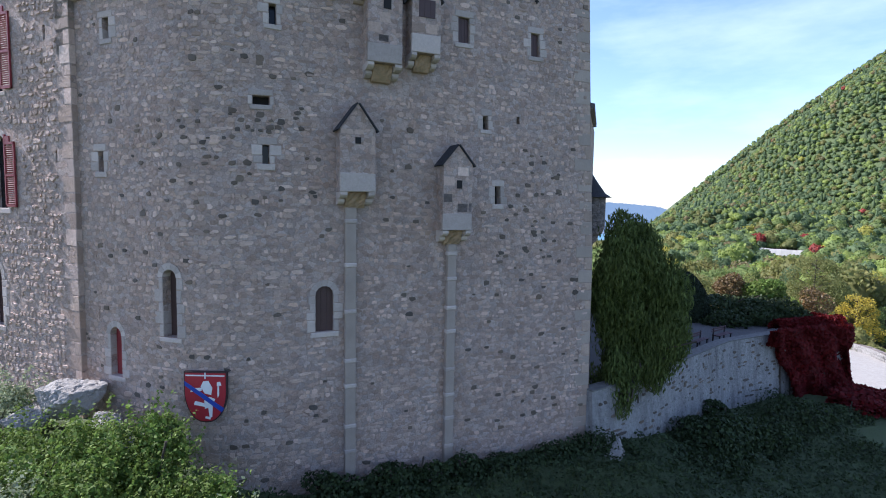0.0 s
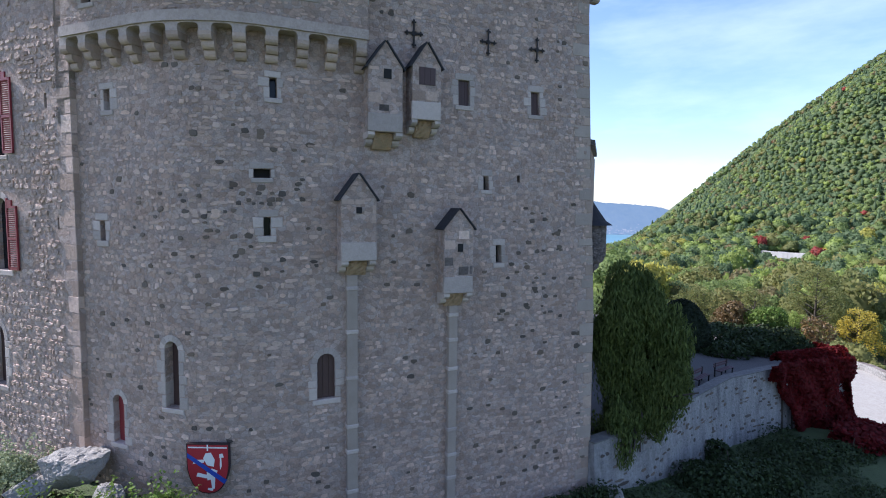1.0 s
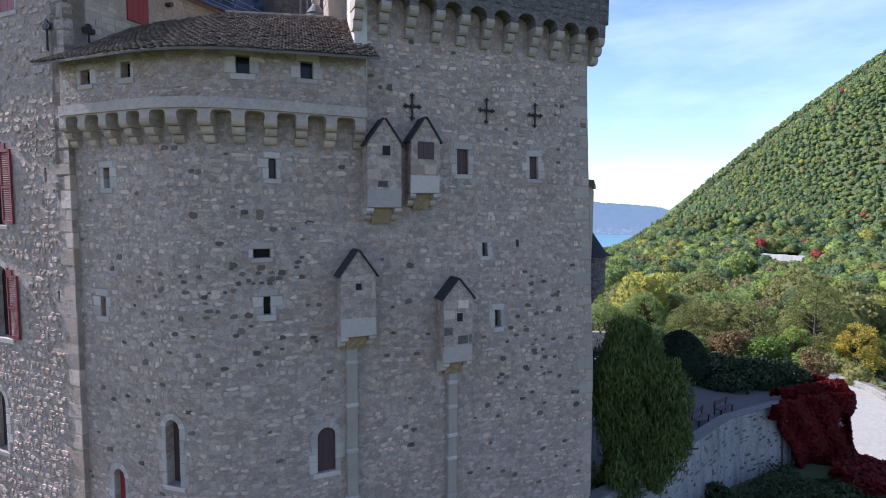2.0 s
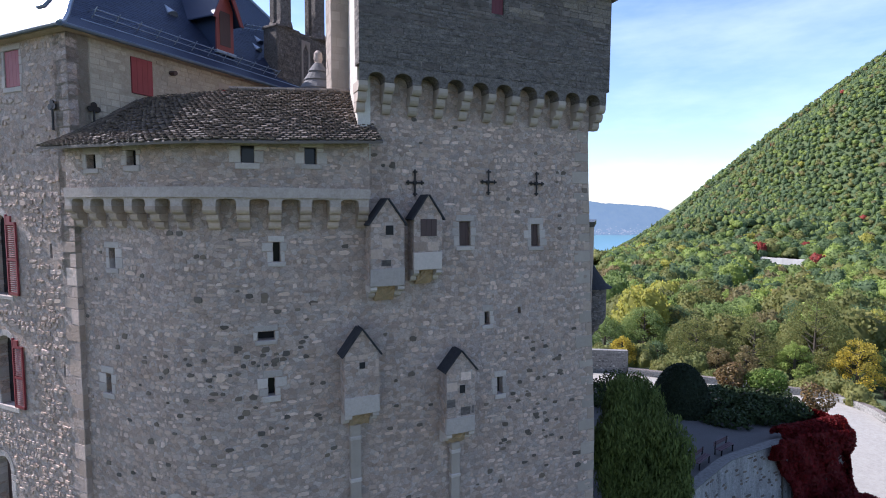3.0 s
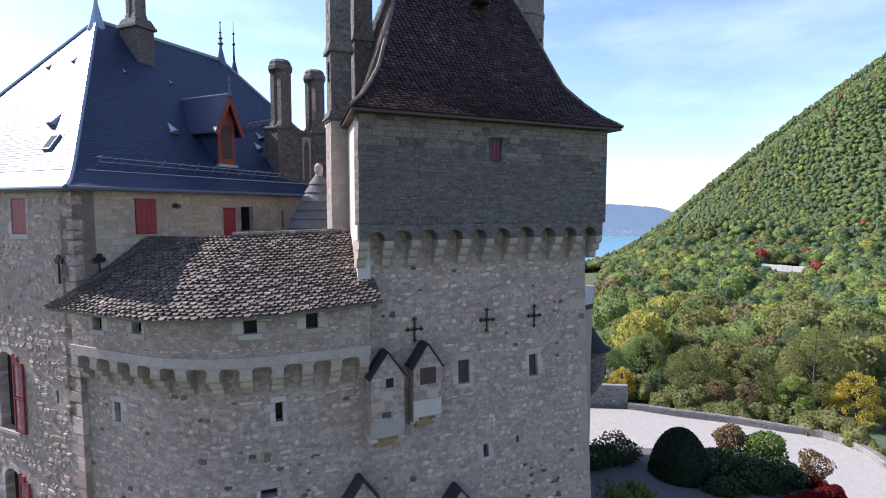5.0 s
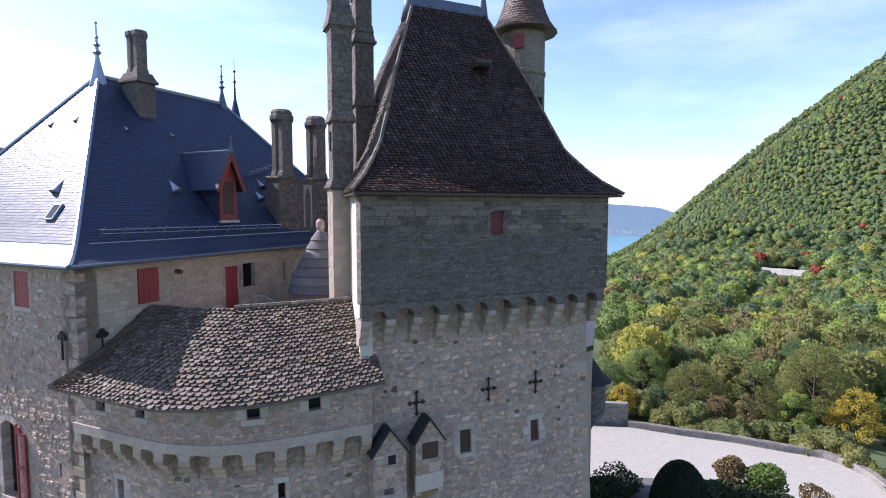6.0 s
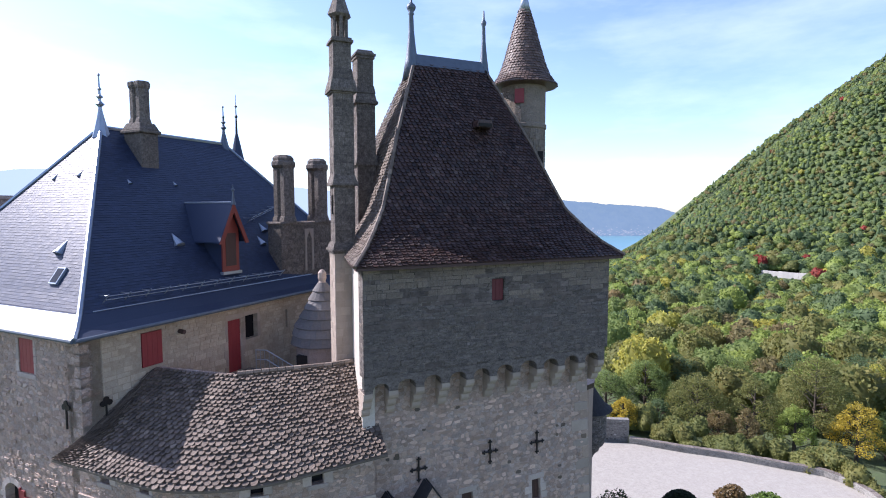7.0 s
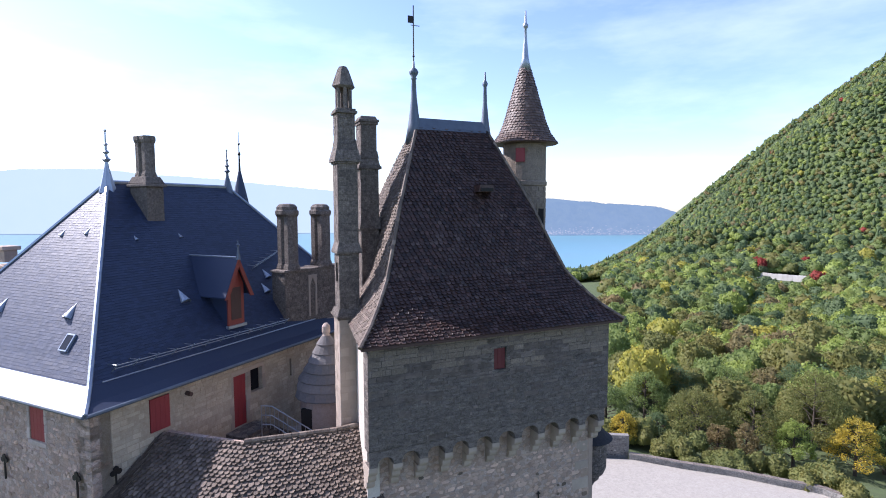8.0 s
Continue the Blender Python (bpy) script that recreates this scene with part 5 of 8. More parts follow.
for h in HF[3:5]:
    part("window", panel(h_front, h[0] - 0.02, h[1] + 0.02, h[2] - 0.02, h[3] + 0.02, 0.3, 0.33), M_VOID, house, "narrow dark slit")
part("shutter", panel(h_side, 2.16, 2.97, 20.32, 21.58, -0.03, 0.03, 4), M_RED, house, "closed red plank shutter")
part("door", panel(h_side, 6.15, 6.83, 18.97, 21.25, 0.03, 0.08, 3), M_RED, house, "red plank door onto the terrace")
part("window", panel(h_side, 7.12, 7.85, 20.24, 21.32, 0.25, 0.3), M_GLASS, house, "dark unglazed window")
part("window", panel(h_side, 9.7, 9.88, 20.25, 21.16, 0.25, 0.3), M_VOID, house, "narrow dark slit")
for h in HS[1:3]:
    surround(house, M_ASHLAR2, h_side, *h, rnd, w=0.16, sill=False)
bm = B(); tube(bm, (3.75, -0.28, 21.33), (3.75, 0.1, 21.36), 0.09, 8); part("beam_end", bm, M_BROWN, house, "dark protruding beam end")

# quoins at the front corner
z = -1.0
k = 0
while z < 21.7:
    hgt = rnd.uniform(0.32, 0.62)
    w = rnd.uniform(0.45, 0.75) if k % 2 else rnd.uniform(0.28, 0.4)
    one_block(house, "quoin", M_STONE if z < 15 else M_RUBBLE, h_front, -0.004, w, z + 0.01, min(z + hgt, 21.8) - 0.012, rnd.uniform(0.002, 0.01), 0.3, rnd)
    z += hgt; k += 1


def clover_anchor(mapf, s, z):
    bm = B()
    tube(bm, mapf(s, z - 0.75, -0.07), mapf(s, z, -0.07), 0.035, 6)
    for ds, dz in ((-0.11, 0.0), (0.11, 0.0), (0, 0.13)):
        c = mapf(s + ds, z + dz, -0.06)
        e = mapf(s + ds, z + dz, -0.1)
        tube(bm, c, e, 0.1, 10)
    tube(bm, mapf(s, z, 0.02), mapf(s, z, -0.11), 0.06, 8)
    return bm


for mf, s, z in ((h_front, 0.75, 19.5), (h_front, 5.2, 19.25), (h_side, 0.75, 19.5)):
    part("wall_anchor", clover_anchor(mf, s, z), M_IRON, house, "black iron clover-headed tie bar")

# slate roof with flared foot
HE = (-0.32, HL + 0.3, -0.32, HB + 0.3)
HR = (5.6, 12.8, 7.1)
HP = [(0, 0), (0.06, 0.025), (0.13, 0.075), (0.2, 0.145), (1, 1)]


def hbell(h):
    return float(np.interp(h, [p[1] for p in HP], [p[0] for p in HP]))


def house_side(axis):
    H = HRZ - HEZ

    def place(a, q):
        k = hbell(min(max(q / H, 0), 1.0))
        if axis == "front":
            return Vector((HE[0] + (HR[0] - HE[0]) * k, a, HEZ + q))
        if axis == "back":
            return Vector((HE[1] + (HR[1] - HE[1]) * k, a, HEZ + q))
        if axis == "side":
            return Vector((a, HE[2] + (HR[2] - HE[2]) * k, HEZ + q))
        return Vector((a, HE[3] + (HR[2] - HE[3]) * k, HEZ + q))

    def surf(a, q):
        d = place(a, q + 0.05) - place(a, q)
        o = Vector((0, 1, 0)) if axis in ("front", "back") else Vector((1, 0, 0))
        n = o.cross(d).normalized()
        return place(a, q), (n if n.z > 0 else -n)
    if axis in ("front", "back"):
        lo = lambda q: HE[2] + (HR[2] - HE[2]) * hbell(min(q / H, 1))
        hi = lambda q: HE[3] + (HR[2] - HE[3]) * hbell(min(q / H, 1))
    else:
        lo = lambda q: HE[0] + (HR[0] - HE[0]) * hbell(min(q / H, 1))
        hi = lambda q: HE[1] + (HR[1] - HE[1]) * hbell(min(q / H, 1))
    return place, surf, lo, hi


for axis in ("front", "side", "back", "other"):
    place, surf, lo, hi = house_side(axis)
    bm = B()
    prev = None
    for h, _ in enumerate(HP):
        q = HP[h][1] * (HRZ - HEZ)
        row = [bm.verts.new(place(lo(q), q)), bm.verts.new(place(hi(q), q))]
        if prev:
            bm.faces.new((prev[0], prev[1], row[1], row[0]))
        prev = row
    bmesh.ops.recalc_face_normals(bm, faces=bm.faces[:])
    ob = part("roof", bm, M_SLATE, house)
    if axis in ("front", "side"):
        rows = [r for r in rows_by_length(place, 6.0, (HRZ - HEZ) * 0.99, 0.13) if r[0] > 0.075 * (HRZ - HEZ)]
        pool = tiles(surf, rows, lo, hi, 0.24, 0.007, rnd, pointed=0.03)
        part("slate_course", pool.mesh("slates", M_SLATE), None, ob, "dark blue roofing slates", kind="stuff")
        bm = B()
        qa, qb = 0.0, 0.075 * (HRZ - HEZ)
        vs = []
        for q in (qa, qb * 0.34, qb):
            for a in (lo(q), hi(q)):
                p, n = surf(a, q)
                vs.append(bm.verts.new(p + n * 0.02))
        bm.faces.new((vs[0], vs[1], vs[3], vs[2])); bm.faces.new((vs[2], vs[3], vs[5], vs[4]))
        bmesh.ops.recalc_face_normals(bm, faces=bm.faces[:])
        part("eaves_flashing", bm, M_ZINC if axis == "front" else M_SLATE, house, "zinc flashing strip at the eaves")
bm = B(); box(bm, HE[0] + 0.03, HE[1] - 0.03, HE[2] + 0.03, HE[3] - 0.03, HEZ - 0.1, HEZ - 0.01); part("eaves_board", bm, M_CORBEL, house)
bm = B()
tube(bm, (HE[0] - 0.05, HE[2], HEZ - 0.02), (HE[0] - 0.05, HE[3], HEZ - 0.02), 0.075, 8)
tube(bm, (HE[0], HE[2] - 0.05, HEZ - 0.02), (HE[1], HE[2] - 0.05, HEZ - 0.02), 0.075, 8)
part("gutter", bm, M_LEAD, house)
# zinc hips and ridge
for ex, ey, rx in ((HE[0], HE[2], HR[0]), (HE[1], HE[2], HR[1]), (HE[0], HE[3], HR[0])):
    bm = B()
    last = None
    for k, h in HP:
        p = Vector((ex + (rx - ex) * k, ey + (HR[2] - ey) * k, HEZ + h * (HRZ - HEZ) + 0.02))
        if last is not None:
            tube(bm, last, p, 0.09, 6)
        last = p
    part("hip_flashing", bm, M_ZINC, house, "pale zinc hip flashing")
bm = B(); tube(bm, (HR[0] - 0.1, HR[2], HRZ + 0.02), (HR[1] + 0.1, HR[2], HRZ + 0.02), 0.1, 6); part("ridge_flashing", bm, M_ZINC, house)


def spike(x, y, z, k=1.0):
    bm = B()
    pr = [(0.42, -0.5), (0.3, -0.1), (0.2, 0.3), (0.1, 0.75), (0.08, 0.95), (0.2, 1.08), (0.08, 1.2), (0.06, 1.32), (0.16, 1.42), (0.06, 1.52), (0.05, 1.7), (0.1, 1.78), (0.04, 1.86), (0.03, 2.35), (0.07, 2.42), (0.02, 2.5)]
    lathe(bm, [(r * k, z + h * k) for r, h in pr], 8, (x, y))
    return bm


part("finial", spike(HR[0], HR[2], HRZ), M_ZINC, house, "zinc finial with knops")
part("finial", spike(HR[1], HR[2], HRZ, 0.9), M_LEAD, house, "zinc finial with knops")

# slate-hooded vents and skylights
place_f, surf_f, lo_f, hi_f = house_side("front")
place_s, surf_s, lo_s, hi_s = house_side("side")


def vent(surf, a, q, size, out):
    """A small hooded roof vent, a half cone of slate; out points down the slope."""
    p, n = surf(a, q)
    up = (surf(a, q + 0.2)[0] - p).normalized()
    sd = n.cross(up)
    bm = B()
    tip = bm.verts.new(p + up * size * 1.9 + n * 0.01)
    ring = [bm.verts.new(p + sd * size * 0.62 * math.cos(t) + n * size * 0.62 * math.sin(t)) for t in np.linspace(0, math.pi, 8)]
    for i in range(7):
        bm.faces.new((ring[i], ring[i + 1], tip))
    back = [bm.verts.new(v.co + up * 0.07 * size) for v in ring]
    bm.faces.new(back)
    bmesh.ops.recalc_face_normals(bm, faces=bm.faces[:])
    # Pale zinc colour stands in for sunlight on the hood's side.
    return part("roof_vent", bm, M_ZINC, house, "small hooded slate roof vent")


for a, q, s in ((4.0, 2.45, 0.36), (8.75, 2.35, 0.36), (7.9, 5.5, 0.18), (6.2, 5.6, 0.18)):
    vent(surf_f, a, q, s, 1)
for a, q, s in ((5.8, 2.55, 0.4), (11.3, 2.95, 0.34), (10.6, 2.3, 0.34), (5.3, 5.3, 0.16), (7.6, 5.3, 0.16)):
    vent(surf_s, a, q, s, 1)


def skylight(surf, a, q, w, h):
    p, n = surf(a, q)
    up = (surf(a, q + 0.2)[0] - p).normalized()
    sd = up.cross(n)
    m = Matrix((sd, up, n)).transposed().to_4x4(); m.translation = p
    bm = B(); box(bm, -w / 2, w / 2, -h / 2, h / 2, -0.02, 0.1, 0.01, m); f = part("skylight", bm, M_ZINC, house, "small zinc-framed skylight")
    bm = B(); box(bm, -w / 2 + 0.06, w / 2 - 0.06, -h / 2 + 0.06, h / 2 - 0.06, 0.095, 0.108, 0, m); part("pane", bm, M_GLASS, f)


skylight(surf_f, 3.1, 1.7, 0.5, 0.7)

# snow guard rail
def snow_guard(a0, q0, a1, q1, n):
    bm = B()
    rails = []
    for k in range(n):
        t = k / (n - 1)
        a, q = a0 + (a1 - a0) * t, q0 + (q1 - q0) * t
        p, nn = surf_s(a, q)
        up = (surf_s(a, q + 0.15)[0] - p).normalized()
        tube(bm, p, p + nn * 0.48, 0.022, 5)
        tube(bm, p + up * 0.35, p + nn * 0.4, 0.016, 5)
        rails.append((p, nn))
    for hgt in (0.16, 0.38):
        tube(bm, rails[0][0] + rails[0][1] * hgt, rails[-1][0] + rails[-1][1] * hgt, 0.022, 5)
    part("snow_guard", bm, M_STEEL, house, "thin metal snow guard rail")


snow_guard(1.4, 0.85, 10.3, 0.8, 12)
snow_guard(10.5, 3.45, 12.8, 4.05, 5)
bm = B()
tube(bm, surf_s(0.9, 0.62)[0] + Vector((0, 0, 0.02)), surf_s(16.0, 0.62)[0] + Vector((0, 0, 0.02)), 0.03, 5)
part("flashing_strip", bm, M_ZINC, house, "thin zinc strip above the eaves")

# red dormer
dm = part("dormer", (lambda b: (prism(b, [(-0.46, 0), (0.46, 0), (0.46, 1.9), (0, 2.9), (-0.46, 1.9)], 0, 2.8, pose(7.5, 1.2, 23.25)), b)[1])(B()), M_SLATE, house, "slate-hung dormer with a red timber front")
dorm = lambda s, z, d: Vector((7.5 + s, 1.2 + d, 23.25 + z))
bm = B(); prism(bm, [(-0.48, 0), (0.48, 0), (0.48, 1.9), (0, 2.9), (-0.48, 1.9)], -0.06, 0.02, pose(7.5, 1.2, 23.25)); part("front", bm, M_DORMER, dm, "orange-red timber front")
part("opening", panel(dorm, -0.3, 0.3, 0.25, 1.75, -0.075, -0.03), M_BROWN, dm, "dark red panelled opening")
for sg in (-1, 1):
    bm = B()
    vs = []
    for y in (-0.3, 2.9):
        for x, z in ((0.0, 3.12), (sg * 0.84, 1.32)):
            for t in (0, 0.06):
                vs.append(bm.verts.new((7.5 + x, 1.2 + y, 23.25 + z + t)))
    for f in ((0, 1, 3, 2), (4, 6, 7, 5), (0, 4, 5, 1), (2, 3, 7, 6), (1, 5, 7, 3), (0, 2, 6, 4)):
        bm.faces.new([vs[i] for i in f])
    bmesh.ops.recalc_face_normals(bm, faces=bm.faces[:])
    part("roof", bm, M_SLATE, dm, "steep slate dormer roof")
    bm = B()
    vs = []
    for y in (-0.34, -0.27):
        for x, z in ((0.0, 3.16), (sg * 0.86, 1.28), (sg * 0.66, 1.28), (0.0, 2.72)):
            vs.append(bm.verts.new((7.5 + x, 1.2 + y, 23.25 + z)))
    for f in ((0, 1, 2, 3), (7, 6, 5, 4), (0, 4, 5, 1), (1, 5, 6, 2), (2, 6, 7, 3), (3, 7, 4, 0)):
        bm.faces.new([vs[i] for i in f])
    bmesh.ops.recalc_face_normals(bm, faces=bm.faces[:])
    part("bargeboard", bm, M_DORMER, dm)
bm = B(); lathe(bm, [(0.12, 26.3), (0.06, 26.6), (0.04, 26.9), (0.09, 26.98), (0.03, 27.06), (0.02, 27.2)], 8, (7.5, 0.9)); part("finial", bm, M_LEAD, dm)
bm = B(); tube(bm, (7.5, 0.86, 26.4), (7.5, 4.1, 26.4), 0.05, 6); part("ridge_flashing", bm, M_ZINC, dm)
bm = B(); box(bm, 6.95, 8.05, 1.05, 1.24, 23.12, 23.25); part("sill", bm, M_ZINC, dm)


# ---------- chimneys ----------
def flue(bm, x, y, z0, z1, r):
    """A stone flue of clustered round shafts with moulded cap and foot."""
    lathe(bm, [(r * 1.25, z0), (r * 1.25, z0 + 0.12), (r * 1.1, z0 + 0.3), (r, z0 + 0.34), (r, z1 - 0.34), (r * 1.1, z1 - 0.3), (r * 1.22, z1 - 0.2), (r * 1.22, z1 - 0.05), (r * 1.12, z1)], 8, (x, y), rot=math.pi / 8)


twin = thing("chimney_stack", pose(-8.58, 31.25, 22, 0, 0, 58), "old grey stone chimney stack with two flues", "chimney")
CF = lambda s, z, d: Vector((s, -0.5 + d, z))
bm = B(); box(bm, -1.0, 3.2, -0.5, 0.5, -3.0, 3.4, 0.03); base = part("base", bm, M_CHIM, twin)
P = courses(CF, -0.99, 3.19, 0.5, 3.38, [(0.6, 1.2, 0.6, 3.1)], random.Random(31), (0.2, 0.5), (0.14, 0.28), (0.003, 0.03), 0.018)[0]
part("stone_facing", P.mesh("stone_facing", M_CHIM), None, base, kind="stuff")
bm = B(); box(bm, -1.05, 3.25, -0.55, 0.55, -0.1, 0.45, 0.03); part("plinth", bm, M_ASHLAR2, twin, "pale plinth course")
bm = B()
for x0, x1 in ((-1.06, 0.5), (1.3, 3.26)):
    box(bm, x0, x1, -0.56, 0.56, 3.3, 3.44, 0.03)
part("cornice", bm, M_CHIM, twin)
for x in (-0.3, 2.1):
    bm = B()
    for dy in (-0.26, 0.26):
        flue(bm, x, dy, 3.4, 6.55, 0.37)
    ob = part("flue", bm, M_CHIM, twin, "clustered octagonal stone flue")
    bm = B(); lathe(bm, [(0.52, 6.28), (0.62, 6.34), (0.62, 6.52), (0.56, 6.58), (0.56, 6.72), (0.42, 6.86), (0.2, 6.9)], 8, (x, 0), rot=math.pi / 8); part("cap", bm, M_CHIM, ob, "heavy moulded cap")
bm = B(); prism(bm, [(-0.3, -1.4), (-0.19, -1.4), (-0.19, 0.3), (0, 0.72), (0.19, 0.3), (0.19, -1.4), (0.3, -1.4), (0.3, 0.85), (-0.3, 0.85)], -0.55, -0.45, pose(0.9, 0, 2.2)); part("niche", bm, M_ASHLAR2, twin, "pale pointed niche frame")

hch = thing("chimney_stack", pose(-14.95, 29.0, 27.4, 0, 0, 65), "grey stone chimney with a double flue on the slate roof", "chimney")
bm = B(); box(bm, -0.45, 0.45, -0.6, 0.6, -2.0, 2.3, 0.02); box(bm, -0.56, 0.56, -0.72, 0.72, 2.3, 2.45, 0.03); box(bm, -0.52, 0.52, -0.68, 0.68, 2.45, 2.8, 0.03, taper=0.75); part("base", bm, M_CHIM, hch)
bm = B(); flue(bm, 0, -0.22, 2.7, 4.75, 0.29); flue(bm, 0, 0.24, 2.7, 4.75, 0.29); part("flue", bm, M_CHIM, hch, "double octagonal flue")

def coursed(parent, owner, x0, x1, y0, y1, z0, z1, material, r, widths=(0.25, 0.5), heights=(0.22, 0.36)):
    """Squared stones over the front and the sunny side of a shaft."""
    P = Pool()
    for mf, a, b in ((lambda s, z, d: Vector((s, y0 + d, z)), x0, x1), (lambda s, z, d: Vector((x0 + d, s, z)), y0, y1)):
        q = courses(mf, a + 0.012, b - 0.012, z0, z1, [], r, widths, heights, (0.002, 0.014), 0.014)[0]
        P.add(q.v, q.f)
    return part("stone_facing", P.mesh("stone_facing", material), None, owner, kind="stuff")


def stack_shaft(parent, x0, x1, y0, y1, z0, z1, material, label="", name="shaft"):
    bm = B(); box(bm, x0, x1, y0, y1, z0, z1, 0.015)
    ob = part(name, bm, material, parent, label)
    coursed(parent, ob, x0, x1, y0, y1, z0 + 0.02, z1 - 0.02, material, random.Random(int(z0 * 10 + x0 * 100)))
    return ob


def moulding(parent, x0, x1, y0, y1, z, steps, material, name="moulding"):
    """Rows of (out, height, taper) piled on each other round a shaft."""
    bm = B()
    for out, h, tp in steps:
        box(bm, x0 - out, x1 + out, y0 - out, y1 + out, z, z + h, 0.012, taper=tp)
        z += h
    return part(name, bm, material, parent)


tall = thing("chimney_stack", pose(-4.2, 23.2, 19.6, 0, 0, 24), "tall pale stone chimney with a lantern cap beside the keep", "chimney")
stack_shaft(tall, -0.42, 0.40, -0.4, 0.5, -2.2, 4.9, M_ASHLAR2, "pale ashlar lower shaft")
moulding(tall, -0.42, 0.40, -0.4, 0.5, 4.85, ((0.06, 0.08, 1.0), (0.11, 0.1, 1.0), (0.08, 0.22, 0.84)), M_CHIM)
moulding(tall, -0.42, 0.40, -0.4, 0.5, -0.35, ((0.1, 0.12, 1.0), (0.06, 0.12, 1.0)), M_ASHLAR2, "foot_moulding")
stack_shaft(tall, -0.38, 0.38, -0.36, 0.42, 5.2, 10.75, M_CHIM, "dark weathered upper shaft")
moulding(tall, -0.38, 0.38, -0.36, 0.42, 7.35, ((0.1, 0.09, 1.0), (0.1, 0.34, 0.8)), M_CHIM)
moulding(tall, -0.38, 0.38, -0.36, 0.42, 10.7, ((0.06, 0.06, 1.0), (0.12, 0.1, 1.0), (0.12, 0.35, 0.84), (0.02, 0.4, 0.86)), M_CHIM)
stack_shaft(tall, -0.33, 0.33, -0.28, 0.42, 11.45, 12.62, M_CHIM, "", "upper_shaft")
moulding(tall, -0.33, 0.33, -0.28, 0.42, 12.55, ((0.08, 0.1, 1.0), (0.03, 0.08, 1.0)), M_CHIM, "collar")
bm = B()
for i in range(6):
    t = math.pi / 6 + i * math.pi / 3
    tube(bm, (0.25 * math.cos(t), 0.08 + 0.25 * math.sin(t), 12.7), (0.25 * math.cos(t), 0.08 + 0.25 * math.sin(t), 13.6), 0.07, 6)
part("lantern", bm, M_CHIM, tall, "open arcaded stone lantern")
bm = B(); lathe(bm, [(0.36, 13.5), (0.44, 13.58), (0.4, 13.68), (0.22, 14.18), (0.15, 14.3), (0.05, 14.33)], 6, (0, 0.08)); part("cap", bm, M_CHIM, tall, "pointed stone cap")
bm = B(); tube(bm, (-0.42, -0.1, 7.0), (-0.42, -0.1, 6.3), 0.03, 6); tube(bm, (-0.44, -0.22, 6.8), (-0.44, 0.02, 6.8), 0.022, 6); part("wall_anchor", bm, M_IRON, tall, "small iron tie")
tall2 = thing("chimney_stack", pose(-3.55, 24.7, 19.6, 0, 0, 24), "weathered chimney stack behind the keep roof", "chimney")
stack_shaft(tall2, -0.42, 0.32, -0.4, 0.5, 0, 10.9, M_CHIM)
moulding(tall2, -0.42, 0.32, -0.4, 0.5, 8.2, ((0.09, 0.1, 1.0), (0.07, 0.5, 0.84)), M_CHIM, "collar")
moulding(tall2, -0.42, 0.32, -0.4, 0.5, 10.6, ((0.1, 0.12, 1.0), (0.06, 0.3, 0.86), (0.02, 0.3, 0.88)), M_CHIM, "collar")
stack_shaft(tall2, -0.36, 0.28, -0.32, 0.42, 10.95, 12.4, M_CHIM, "", "upper_shaft")
moulding(tall2, -0.36, 0.28, -0.32, 0.42, 12.36, ((0.05, 0.1, 1.0), (0.09, 0.1, 1.0), (0.04, 0.14, 0.8)), M_CHIM, "cap")

small_ch = thing("chimney_stack", pose(-22.6, 30.0, 22.4, 0, 0, 65), "low grey chimney at the far end of the roofs", "chimney")
bm = B(); box(bm, -0.6, 0.6, -0.7, 0.7, -4, 3.3, 0.02); box(bm, -0.68, 0.68, -0.78, 0.78, 3.3, 3.45, 0.02); box(bm, -0.5, 0.1, -0.4, 0.4, 3.6, 4.3, 0.02); box(bm, -0.62, 0.22, -0.52, 0.52, 4.2, 4.4, 0.03); part("shaft", bm, M_CORBEL, small_ch)

# ---------- stair dome and rail on the terrace ----------
dome = thing("stair_turret", pose(-6.0, 27.4, 18.98), "squat stone stair turret with a stepped slab dome", "turret")
bm = B(); lathe(bm, [(1.24, -1.5), (1.24, 0.95), (1.3, 1.0)], 20); part("drum", bm, M_ASHLAR, dome)
DP = ([0.0, 0.75, 1.35, 2.3, 2.75], [1.43, 1.3, 0.93, 0.45, 0.2])
for i in range(7):
    z0, z1 = 2.75 * i / 7, 2.75 * (i + 1) / 7
    r0, r1 = float(np.interp(z0, *DP)), float(np.interp(z1, *DP))
    bm = B()
    lathe(bm, [(max(r0 - 0.16, 0.05), 0.99 + z0), (r0 + 0.03, 0.99 + z0), (r0 + 0.04, 1.03 + z0), (r1 - 0.005, 1.0 + z1), (max(r1 - 0.15, 0.04), 1.0 + z1)], 18, rot=0.17 * i)
    part("slab_ring", bm, M_DOME, dome, "overlapping ring of grey slabs")
bm = B(); lathe(bm, [(0.19, 3.7), (0.15, 3.82), (0.2, 3.95), (0.19, 4.2), (0.08, 4.33)], 14); part("knob", bm, M_ASHLAR, dome, "pale stone knob")
bm = B(); box(bm, -0.95, -0.45, -1.14, -0.9, -1.4, 0.62); part("doorway", bm, M_VOID, dome, "dark doorway")

